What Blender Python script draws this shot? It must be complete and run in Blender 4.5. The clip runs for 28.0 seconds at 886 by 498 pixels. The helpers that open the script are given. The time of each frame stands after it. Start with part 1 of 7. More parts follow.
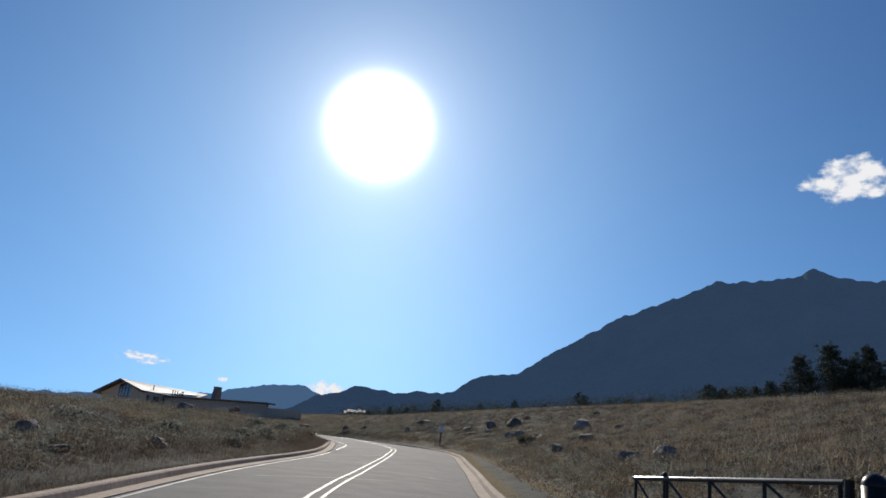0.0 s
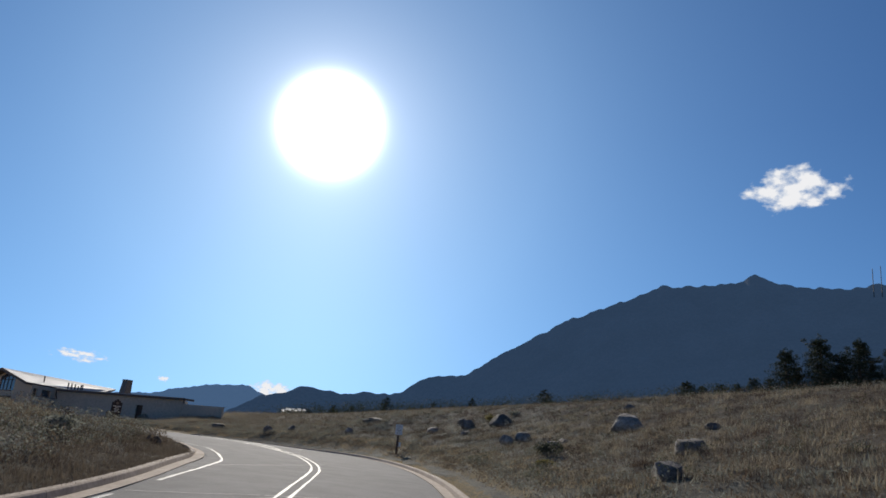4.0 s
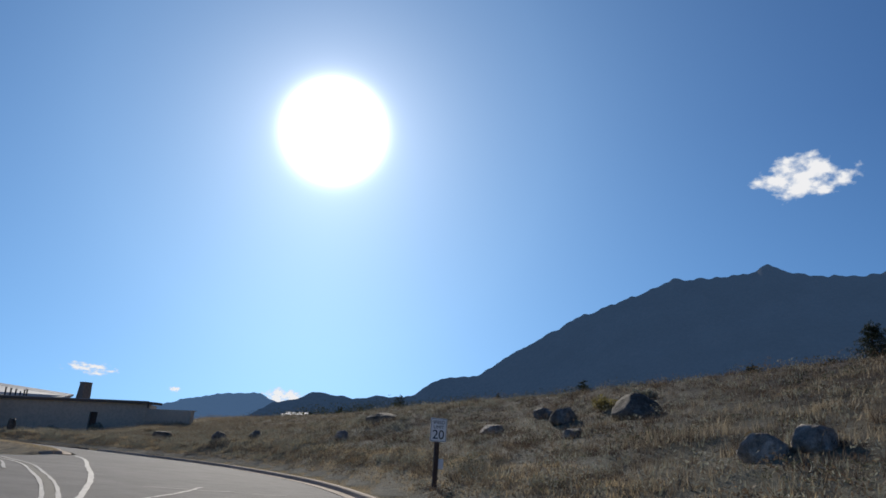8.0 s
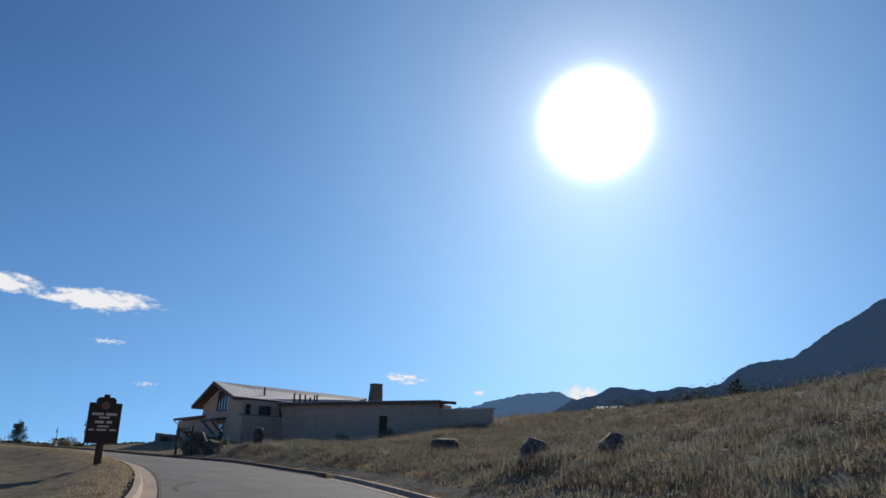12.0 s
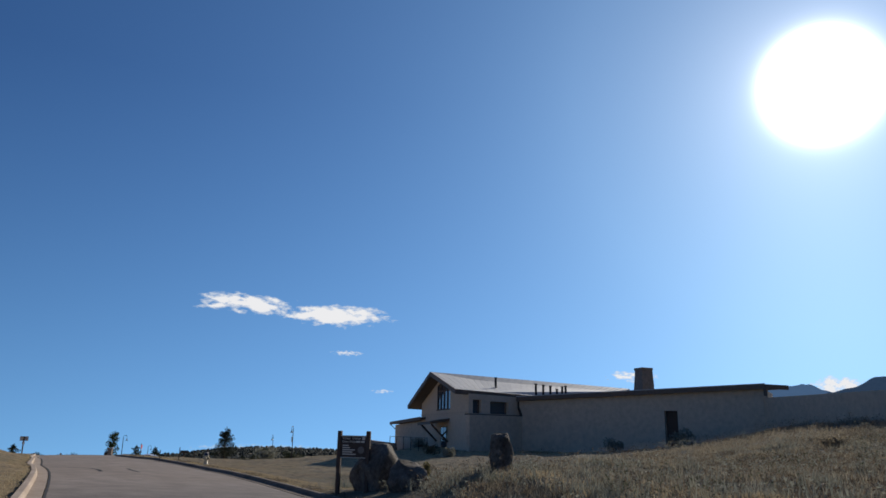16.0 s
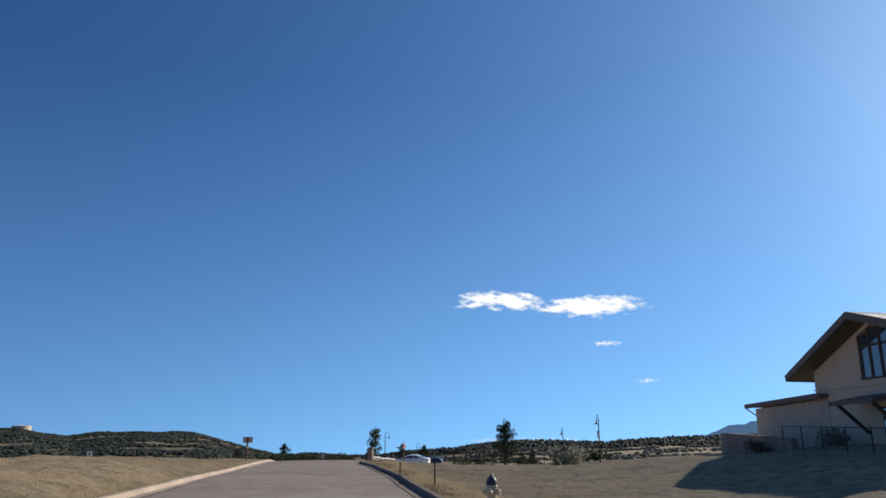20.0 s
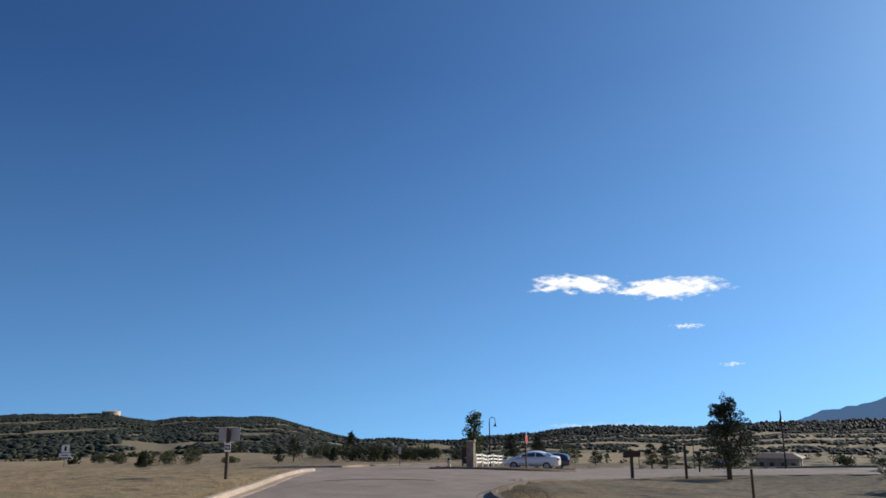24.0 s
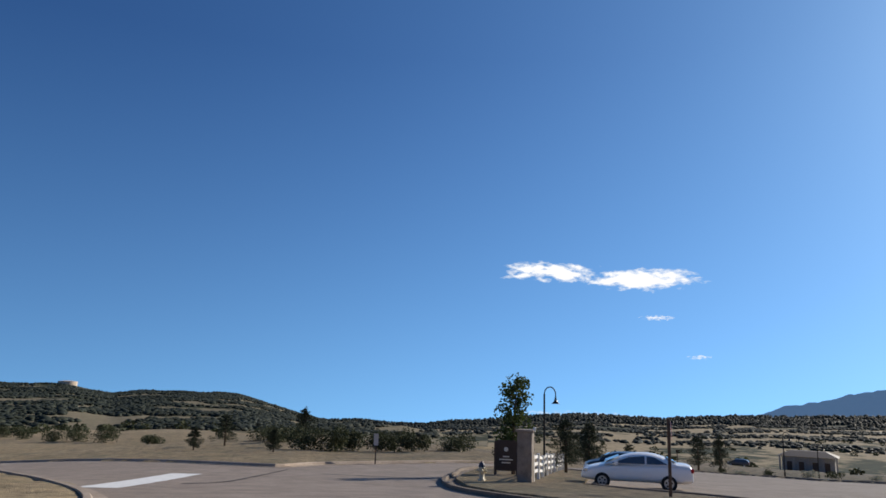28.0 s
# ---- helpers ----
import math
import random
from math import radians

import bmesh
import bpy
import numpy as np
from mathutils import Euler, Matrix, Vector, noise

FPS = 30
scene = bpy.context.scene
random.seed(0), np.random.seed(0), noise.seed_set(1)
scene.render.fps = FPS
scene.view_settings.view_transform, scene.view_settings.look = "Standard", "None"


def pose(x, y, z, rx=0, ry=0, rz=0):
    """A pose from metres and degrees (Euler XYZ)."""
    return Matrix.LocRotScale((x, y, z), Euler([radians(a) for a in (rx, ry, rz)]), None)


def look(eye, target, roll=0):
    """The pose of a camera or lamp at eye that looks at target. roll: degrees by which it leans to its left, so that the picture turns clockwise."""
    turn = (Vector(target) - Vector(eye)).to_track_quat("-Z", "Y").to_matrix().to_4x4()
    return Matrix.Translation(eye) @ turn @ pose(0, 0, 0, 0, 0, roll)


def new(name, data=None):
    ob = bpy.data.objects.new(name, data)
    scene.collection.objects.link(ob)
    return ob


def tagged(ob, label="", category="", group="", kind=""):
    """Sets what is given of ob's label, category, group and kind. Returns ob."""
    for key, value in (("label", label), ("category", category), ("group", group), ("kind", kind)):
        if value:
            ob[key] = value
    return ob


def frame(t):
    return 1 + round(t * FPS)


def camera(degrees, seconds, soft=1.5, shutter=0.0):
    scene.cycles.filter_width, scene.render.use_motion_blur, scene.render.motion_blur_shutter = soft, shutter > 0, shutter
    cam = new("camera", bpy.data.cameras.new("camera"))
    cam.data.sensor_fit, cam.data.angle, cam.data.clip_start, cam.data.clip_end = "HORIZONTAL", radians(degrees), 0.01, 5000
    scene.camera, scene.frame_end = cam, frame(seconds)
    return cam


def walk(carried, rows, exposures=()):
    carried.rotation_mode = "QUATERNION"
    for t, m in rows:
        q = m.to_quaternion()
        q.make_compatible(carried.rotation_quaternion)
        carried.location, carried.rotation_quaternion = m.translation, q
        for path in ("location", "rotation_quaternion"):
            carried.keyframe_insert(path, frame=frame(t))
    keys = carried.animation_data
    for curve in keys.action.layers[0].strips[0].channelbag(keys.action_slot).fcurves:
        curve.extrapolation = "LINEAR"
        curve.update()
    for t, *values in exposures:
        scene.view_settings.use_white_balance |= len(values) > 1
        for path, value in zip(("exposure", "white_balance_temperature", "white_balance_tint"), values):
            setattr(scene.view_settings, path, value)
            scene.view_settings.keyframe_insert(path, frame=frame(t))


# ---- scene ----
cam = camera(63.42, 28.0, soft=1.6)
PATH = [
    (0.0, pose(-0.000, 0.000, 1.180, 105.519, -5.721, 0.023)),
    (0.5, pose(-0.179, 2.563, 1.232, 105.535, -5.652, -0.343)),
    (1.0, pose(-0.338, 5.152, 1.283, 105.521, -5.509, -0.891)),
    (1.5, pose(-0.454, 7.793, 1.337, 105.615, -5.495, -1.780)),
    (2.0, pose(-0.549, 10.512, 1.403, 105.767, -5.574, -2.868)),
    (2.5, pose(-0.624, 13.326, 1.458, 105.887, -5.699, -3.557)),
    (3.0, pose(-0.680, 16.226, 1.516, 105.914, -5.859, -3.791)),
    (3.5, pose(-0.793, 19.220, 1.578, 106.010, -5.895, -3.967)),
    (5.5, pose(-0.714, 31.774, 1.792, 106.041, -5.118, -4.587)),
    (6.0, pose(-0.753, 35.049, 1.880, 105.989, -4.984, -4.395)),
    (6.5, pose(-0.799, 38.361, 1.971, 105.939, -5.015, -4.190)),
    (7.0, pose(-0.852, 41.698, 2.057, 105.895, -4.715, -3.905)),
    (7.5, pose(-1.022, 45.058, 2.123, 105.961, -4.295, -3.632)),
    (8.0, pose(-1.220, 48.393, 2.205, 106.082, -3.993, -3.022)),
    (8.5, pose(-1.598, 51.744, 2.280, 106.111, -3.655, -1.761)),
    (9.0, pose(-2.064, 55.046, 2.362, 106.014, -3.395, 0.851)),
    (9.5, pose(-2.773, 58.297, 2.426, 105.688, -3.029, 4.214)),
    (10.0, pose(-3.535, 61.461, 2.494, 105.246, -2.539, 7.943)),
    (10.5, pose(-4.431, 64.527, 2.562, 104.944, -2.280, 11.516)),
    (11.0, pose(-5.408, 67.513, 2.605, 104.808, -2.286, 14.973)),
    (11.5, pose(-6.458, 70.414, 2.628, 104.757, -2.188, 17.787)),
    (12.0, pose(-7.651, 73.302, 2.655, 104.597, -2.034, 20.187)),
    (12.5, pose(-9.017, 76.187, 2.691, 104.444, -1.877, 21.724)),
    (14.5, pose(-16.213, 87.571, 2.731, 104.518, -1.550, 28.302)),
    (15.0, pose(-18.320, 90.296, 2.754, 104.492, -1.391, 31.787)),
    (15.5, pose(-20.596, 92.914, 2.781, 104.448, -1.401, 35.080)),
    (16.0, pose(-23.008, 95.426, 2.787, 104.217, -1.060, 37.817)),
    (16.5, pose(-25.520, 97.842, 2.768, 103.965, -0.313, 39.574)),
    (17.0, pose(-28.162, 100.140, 2.762, 103.688, 0.294, 41.431)),
    (17.5, pose(-30.836, 102.349, 2.767, 103.573, 0.540, 44.863)),
    (18.0, pose(-33.685, 104.357, 2.751, 103.540, 0.750, 49.328)),
    (18.5, pose(-36.719, 106.179, 2.717, 103.590, 0.845, 53.033)),
    (19.0, pose(-39.895, 107.892, 2.653, 103.662, 0.913, 55.410)),
    (19.5, pose(-43.120, 109.591, 2.596, 103.638, 0.656, 57.002)),
    (20.0, pose(-46.424, 111.280, 2.539, 103.499, 0.275, 58.202)),
    (20.5, pose(-49.805, 112.959, 2.549, 103.178, 0.044, 59.409)),
    (21.0, pose(-53.279, 114.576, 2.519, 102.876, 0.071, 60.275)),
    (21.5, pose(-56.833, 116.133, 2.472, 103.127, 0.234, 61.193)),
    (23.5, pose(-71.503, 122.095, 2.211, 102.633, 0.488, 63.760)),
    (24.0, pose(-75.191, 123.463, 2.109, 102.413, 0.363, 64.127)),
    (24.5, pose(-78.848, 124.860, 1.968, 102.081, 0.233, 64.312)),
    (25.0, pose(-82.470, 126.220, 1.810, 101.930, 0.119, 64.371)),
    (25.5, pose(-86.037, 127.596, 1.656, 101.816, -0.030, 64.455)),
    (26.0, pose(-89.546, 128.871, 1.522, 101.744, -0.113, 64.264)),
    (26.5, pose(-92.964, 130.155, 1.388, 101.683, -0.247, 63.972)),
    (27.0, pose(-96.299, 131.445, 1.244, 101.601, -0.523, 63.638)),
    (27.5, pose(-99.547, 132.765, 1.080, 101.453, -0.996, 63.240)),
    (28.0, pose(-102.705, 134.185, 0.895, 101.163, -1.626, 61.613)),
]
walk(cam, PATH, exposures=[(0.0, 0.0), (11.0, 0.0), (14.0, -0.05), (17.0, 0.0), (19.5, 0.28), (28.0, 0.26)])

# ---- daylight ----
SUN_EL, SUN_AZ = radians(24.4), radians(-8.2)
SUN_DIR = Vector((math.sin(SUN_AZ) * math.cos(SUN_EL), math.cos(SUN_AZ) * math.cos(SUN_EL), math.sin(SUN_EL)))
world = bpy.data.worlds.new("sky")
scene.world = world
world.use_nodes = True
wn, wl = world.node_tree.nodes, world.node_tree.links
wn.clear()
w_out, w_bg = wn.new("ShaderNodeOutputWorld"), wn.new("ShaderNodeBackground")
sky = wn.new("ShaderNodeTexSky")
sky.sky_type, sky.sun_disc = "NISHITA", False
sky.sun_elevation, sky.sun_rotation = SUN_EL, SUN_AZ
sky.altitude, sky.air_density, sky.dust_density, sky.ozone_density = 1900, 1.0, 0.6, 2.0
w_bg.inputs["Strength"].default_value = 0.125
# the bright aureole of the low sun, part of the sky
w_tc, w_dot = wn.new("ShaderNodeTexCoord"), wn.new("ShaderNodeVectorMath")
w_dot.operation = "DOT_PRODUCT"
w_dot.inputs[1].default_value = SUN_DIR
wl.new(w_tc.outputs["Generated"], w_dot.inputs[0])


def w_math(op, a, b, c=None):
    n = wn.new("ShaderNodeMath")
    n.operation = op
    for i, v in enumerate((a, b, c)):
        if v is None:
            continue
        if isinstance(v, (int, float)):
            n.inputs[i].default_value = v
        else:
            wl.new(v, n.inputs[i])
    return n.outputs[0]


w_ang = w_math("ARCCOSINE", w_math("MINIMUM", w_dot.outputs["Value"], 0.99999), 0)
w_rel = w_math("DIVIDE", 0.072, w_math("MAXIMUM", w_ang, 0.02))
w_core = w_math("MULTIPLY", w_math("POWER", w_rel, 10.0), 4.6)
w_wide = w_math("MULTIPLY", w_math("POWER", w_rel, 2.15), 10.5)
w_wide = w_math("DIVIDE", w_wide, w_math("MULTIPLY_ADD", w_wide, 0.25, 1.0))
w_halo = w_math("MINIMUM", w_math("ADD", w_core, w_wide), 60.0)
w_col = wn.new("ShaderNodeVectorMath")
w_col.operation = "SCALE"
w_col.inputs[0].default_value = (1.0, 0.98, 0.96)
wl.new(w_halo, w_col.inputs["Scale"])
w_add = wn.new("ShaderNodeVectorMath")
w_add.operation = "ADD"
# clear mountain air: deep blue, little whitening low down
w_lift, w_norm, w_tint = wn.new("ShaderNodeVectorMath"), wn.new("ShaderNodeVectorMath"), wn.new("ShaderNodeVectorMath")
w_lift.operation, w_norm.operation, w_tint.operation = "MULTIPLY_ADD", "NORMALIZE", "MULTIPLY"
w_lift.inputs[1].default_value, w_lift.inputs[2].default_value = (1, 1, 0.8), (0, 0, 0.22)
wl.new(w_tc.outputs["Generated"], w_lift.inputs[0])
wl.new(w_lift.outputs[0], w_norm.inputs[0])
wl.new(w_norm.outputs[0], sky.inputs[0])
w_tint.inputs[1].default_value = (0.615, 0.91, 1.05)
wl.new(sky.outputs[0], w_tint.inputs[0])
w_z = wn.new("ShaderNodeSeparateXYZ")
wl.new(w_tc.outputs["Generated"], w_z.inputs[0])
# the sky deepens away from the sun and towards the zenith
w_far = w_math("SUBTRACT", 1.0, w_math("EXPONENT", w_math("MULTIPLY", w_math("MAXIMUM", w_math("SUBTRACT", w_ang, 0.30), 0.0), -2.1), 0))
w_high = w_math("MINIMUM", w_math("MAXIMUM", w_math("MULTIPLY_ADD", w_z.outputs["Z"], 1.9, 0.10), 0.0), 0.93)
w_loss, w_keep, w_deep = wn.new("ShaderNodeVectorMath"), wn.new("ShaderNodeVectorMath"), wn.new("ShaderNodeVectorMath")
w_loss.operation, w_keep.operation, w_deep.operation = "SCALE", "SUBTRACT", "MULTIPLY"
w_loss.inputs[0].default_value = (0.74, 0.60, 0.40)
wl.new(w_math("MULTIPLY", w_far, w_high), w_loss.inputs["Scale"])
w_keep.inputs[0].default_value = (1, 1, 1)
wl.new(w_loss.outputs[0], w_keep.inputs[1])
wl.new(w_tint.outputs[0], w_deep.inputs[0])
wl.new(w_keep.outputs[0], w_deep.inputs[1])
wl.new(w_deep.outputs[0], w_add.inputs[0])
wl.new(w_col.outputs[0], w_add.inputs[1])
wl.new(w_add.outputs[0], w_bg.inputs["Color"])
wl.new(w_bg.outputs[0], w_out.inputs["Surface"])
sun_data = bpy.data.lights.new("sun", "SUN")
sun_data.energy, sun_data.angle, sun_data.color = 4.9, radians(0.53), (1.0, 0.92, 0.80)
sun = new("sun", sun_data)
sun.matrix_world = look(SUN_DIR * 100, (0, 0, 0))

# ---- materials ----
class Mat:
    """A node material under construction."""

    def __init__(self, name, rough=0.85, metal=0.0, spec=0.3):
        self.m = bpy.data.materials.new(name)
        self.m.use_nodes = True
        self.n, self.l = self.m.node_tree.nodes, self.m.node_tree.links
        self.b = self.n["Principled BSDF"]
        self.b.inputs["Roughness"].default_value = rough
        self.b.inputs["Metallic"].default_value = metal
        self.b.inputs["Specular IOR Level"].default_value = spec
        self.tc = self.n.new("ShaderNodeTexCoord")
        self.geo = self.n.new("ShaderNodeNewGeometry")
        self.h = None

    def put(self, sock, v):
        if isinstance(v, bpy.types.NodeSocket):
            self.l.new(v, sock)
        else:
            sock.default_value = v

    def pos(self):
        return self.geo.outputs["Position"]

    def obj(self):
        return self.tc.outputs["Object"]

    def noise(self, scale, detail=4, rough=0.55, vec=None, stretch=None):
        n = self.n.new("ShaderNodeTexNoise")
        n.inputs["Scale"].default_value, n.inputs["Detail"].default_value, n.inputs["Roughness"].default_value = scale, detail, rough
        v = vec or self.pos()
        if stretch:
            s = self.n.new("ShaderNodeVectorMath")
            s.operation = "MULTIPLY"
            self.l.new(v, s.inputs[0])
            s.inputs[1].default_value = stretch
            v = s.outputs[0]
        self.l.new(v, n.inputs["Vector"])
        return n.outputs["Fac"]

    def ramp(self, fac, stops):
        r = self.n.new("ShaderNodeValToRGB")
        els = r.color_ramp.elements
        while len(els) < len(stops):
            els.new(0.5)
        for e, (p, c) in zip(els, stops):
            e.position = p
            e.color = (*c, 1) if isinstance(c, tuple) else (c, c, c, 1)
        self.l.new(fac, r.inputs["Fac"])
        return r.outputs["Color"]

    def mix(self, fac, a, b, mode="MIX"):
        x = self.n.new("ShaderNodeMix")
        x.data_type, x.blend_type = "RGBA", mode
        self.put(x.inputs["Factor"], fac)
        for k, v in (("A", a), ("B", b)):
            sock = [i for i in x.inputs if i.name == k and i.type == "RGBA"][0]
            self.put(sock, (*v, 1) if isinstance(v, tuple) else v)
        return [o for o in x.outputs if o.type == "RGBA"][0]

    def math(self, op, a, b=0.0):
        x = self.n.new("ShaderNodeMath")
        x.operation = op
        self.put(x.inputs[0], a)
        self.put(x.inputs[1], b)
        return x.outputs[0]

    def rand(self):
        return self.n.new("ShaderNodeObjectInfo").outputs["Random"]

    def island(self):
        return self.geo.outputs["Random Per Island"]

    def colour(self, c):
        self.put(self.b.inputs["Base Color"], (*c, 1) if isinstance(c, tuple) else c)
        return self

    def bump(self, h, strength=0.4, dist=0.02):
        x = self.n.new("ShaderNodeBump")
        x.inputs["Strength"].default_value, x.inputs["Distance"].default_value = strength, dist
        self.l.new(h, x.inputs["Height"])
        self.l.new(x.outputs[0], self.b.inputs["Normal"])
        return self


def simple(name, c, rough=0.6, metal=0.0, spread=0.25, scale=6.0, bump=0.15, spec=0.3):
    """One colour, with wear at two scales."""
    m = Mat(name, rough, metal, spec)
    a = m.noise(scale, 5, 0.6)
    b = m.noise(scale * 9, 3, 0.6)
    f = m.math("ADD", m.math("MULTIPLY", a, 0.65), m.math("MULTIPLY", b, 0.35))
    lo, hi = tuple(v * (1 - spread) for v in c), tuple(min(1, v * (1 + spread)) for v in c)
    m.colour(m.ramp(f, [(0.3, lo), (0.7, hi)]))
    m.bump(b, bump, 0.01)
    return m.m


def asphalt():
    m = Mat("asphalt", 0.9, 0, 0.17)
    big, mid, fine = m.noise(0.12, 4), m.noise(1.1, 4), m.noise(55, 2, 0.7)
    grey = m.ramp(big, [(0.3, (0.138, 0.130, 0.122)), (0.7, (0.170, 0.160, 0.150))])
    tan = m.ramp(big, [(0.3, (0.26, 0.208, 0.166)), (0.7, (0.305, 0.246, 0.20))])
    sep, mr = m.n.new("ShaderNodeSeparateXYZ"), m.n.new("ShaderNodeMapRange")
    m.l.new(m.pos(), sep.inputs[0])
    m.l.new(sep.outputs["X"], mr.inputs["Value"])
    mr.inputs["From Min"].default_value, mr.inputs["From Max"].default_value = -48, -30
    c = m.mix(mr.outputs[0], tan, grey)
    m.b.inputs["Diffuse Roughness"].default_value = 0.4
    c = m.mix(0.35, c, m.ramp(mid, [(0.35, 0.35), (0.65, 0.75)]), "OVERLAY")
    c = m.mix(0.45, c, m.ramp(fine, [(0.35, 0.2), (0.65, 0.8)]), "OVERLAY")
    m.colour(c)
    return m.bump(fine, 0.5, 0.012).m


def dry_ground():
    m = Mat("dry_grass_ground", 0.95, 0, 0.1)
    m.b.inputs["Diffuse Roughness"].default_value = 0.8
    a, b, c, d = m.noise(0.045, 4), m.noise(0.35, 5), m.noise(3.0, 5, 0.7), m.noise(24, 3, 0.7)
    lawn = m.ramp(a, [(0.35, (0.345, 0.255, 0.148)), (0.65, (0.43, 0.325, 0.195))])
    lawn = m.mix(m.ramp(b, [(0.45, 0.0), (0.65, 0.8)]), lawn, (0.25, 0.215, 0.13))
    lawn = m.mix(m.ramp(m.noise(1.4, 5, 0.65), [(0.50, 0.0), (0.64, 0.75)]), lawn, (0.185, 0.145, 0.095))
    # wild slope: pale greenish tan by the kerb, russet higher up, in patches
    e = m.noise(0.8, 4, 0.6)
    near = m.ramp(b, [(0.35, (0.185, 0.165, 0.105)), (0.62, (0.255, 0.225, 0.15))])
    high = m.ramp(b, [(0.35, (0.066, 0.046, 0.034)), (0.6, (0.100, 0.074, 0.053))])
    high = m.mix(m.ramp(e, [(0.5, 0.0), (0.62, 0.85)]), high, (0.066, 0.058, 0.041))
    high = m.mix(m.ramp(a, [(0.48, 0.0), (0.62, 0.6)]), high, (0.145, 0.112, 0.074))
    north = m.ramp(b, [(0.35, (0.135, 0.112, 0.082)), (0.6, (0.205, 0.175, 0.130))])
    sep = m.n.new("ShaderNodeSeparateXYZ")
    m.l.new(m.pos(), sep.inputs[0])

    def span(v, lo, hi):
        mr = m.n.new("ShaderNodeMapRange")
        m.l.new(v, mr.inputs["Value"])
        mr.inputs["From Min"].default_value, mr.inputs["From Max"].default_value = lo, hi
        return mr.outputs[0]

    # distance to the right of the road's second leg
    across = m.math("ADD", m.math("MULTIPLY", m.math("ADD", sep.outputs["X"], 23.0), 0.69), m.math("MULTIPLY", m.math("ADD", sep.outputs["Y"], -95.4), 0.72))
    south = m.ramp(b, [(0.35, (0.115, 0.082, 0.052)), (0.6, (0.185, 0.138, 0.086))])
    high = m.mix(span(m.math("ADD", sep.outputs["Y"], m.math("MULTIPLY", e, 8.0)), 76.0, 56.0), high, south)
    high = m.mix(span(sep.outputs["Y"], 82.0, 92.0), high, north)
    high = m.mix(span(m.math("ADD", sep.outputs["X"], m.math("MULTIPLY", e, 10.0)), 24.0, 38.0), high, (0.25, 0.195, 0.12))
    wild = m.mix(span(m.math("ADD", m.math("MAXIMUM", m.math("ABSOLUTE", m.math("ADD", sep.outputs["X"], 1.5)), across), m.math("MULTIPLY", e, 5.0)), 8.5, 16.0), near, m.mix(span(sep.outputs["X"], -8.0, -20.0), high, m.mix(0.5, near, high)))
    mown = m.math("MULTIPLY", span(across, -1.0, -4.0), span(sep.outputs["Y"], 73.0, 78.0))
    col = m.mix(m.math("MAXIMUM", span(sep.outputs["X"], -38.0, -52.0), mown), wild, lawn)
    col = m.mix(0.6, col, m.ramp(c, [(0.3, 0.25), (0.7, 0.8)]), "OVERLAY")
    col = m.mix(0.5, col, m.ramp(d, [(0.3, 0.2), (0.7, 0.8)]), "OVERLAY")
    m.colour(col)
    h = m.math("ADD", m.math("MULTIPLY", c, 0.6), m.math("MULTIPLY", d, 0.4))
    return m.bump(h, 0.8, 0.12).m


def concrete():
    m = Mat("kerb_concrete", 0.9, 0, 0.12)
    a, b = m.noise(0.5, 4), m.noise(9, 5, 0.65)
    c = m.ramp(a, [(0.3, (0.30, 0.235, 0.18)), (0.7, (0.42, 0.34, 0.27))])
    c = m.mix(0.5, c, m.ramp(b, [(0.3, 0.28), (0.7, 0.7)]), "OVERLAY")
    m.colour(c)
    return m.bump(b, 0.3, 0.01).m


MAT_ASPHALT, MAT_GROUND, MAT_KERB = asphalt(), dry_ground(), concrete()
MAT_STOP = simple("white_road_paint", (0.66, 0.65, 0.63), 0.7, 0, 0.2, 5)
MAT_PAINT = simple("worn_road_paint", (0.29, 0.28, 0.265), 0.7, 0, 0.35, 5)
MAT_SEAL = simple("tar_seal", (0.025, 0.023, 0.022), 0.85, 0, 0.3, 6)
MAT_CRACK = simple("pale_crack_fill", (0.42, 0.40, 0.37), 0.8, 0, 0.3, 7)


def painted_haze(m, c, strength):
    """Paints haze as emission: the air's own light before a backdrop some kilometres off."""
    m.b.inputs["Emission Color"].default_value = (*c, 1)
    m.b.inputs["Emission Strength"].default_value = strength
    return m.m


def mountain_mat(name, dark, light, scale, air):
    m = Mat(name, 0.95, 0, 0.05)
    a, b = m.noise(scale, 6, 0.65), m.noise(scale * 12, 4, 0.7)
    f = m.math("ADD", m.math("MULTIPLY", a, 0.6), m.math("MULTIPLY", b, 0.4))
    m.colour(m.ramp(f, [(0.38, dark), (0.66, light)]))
    return painted_haze(m, air, 1.0)


def scrub(name, bushes, grass, scale, cover):
    m = Mat(name, 0.95, 0, 0.05)
    a, b = m.noise(scale, 5, 0.62), m.noise(scale * 9, 4, 0.7)
    f = m.math("ADD", m.math("MULTIPLY", a, 0.72), m.math("MULTIPLY", b, 0.28))
    col = m.ramp(f, [(cover - 0.03, bushes), (cover + 0.03, grass)])
    col = m.mix(0.5, col, m.ramp(m.noise(scale * 30, 3), [(0.3, 0.3), (0.7, 0.7)]), "OVERLAY")
    m.colour(col)
    return m.m


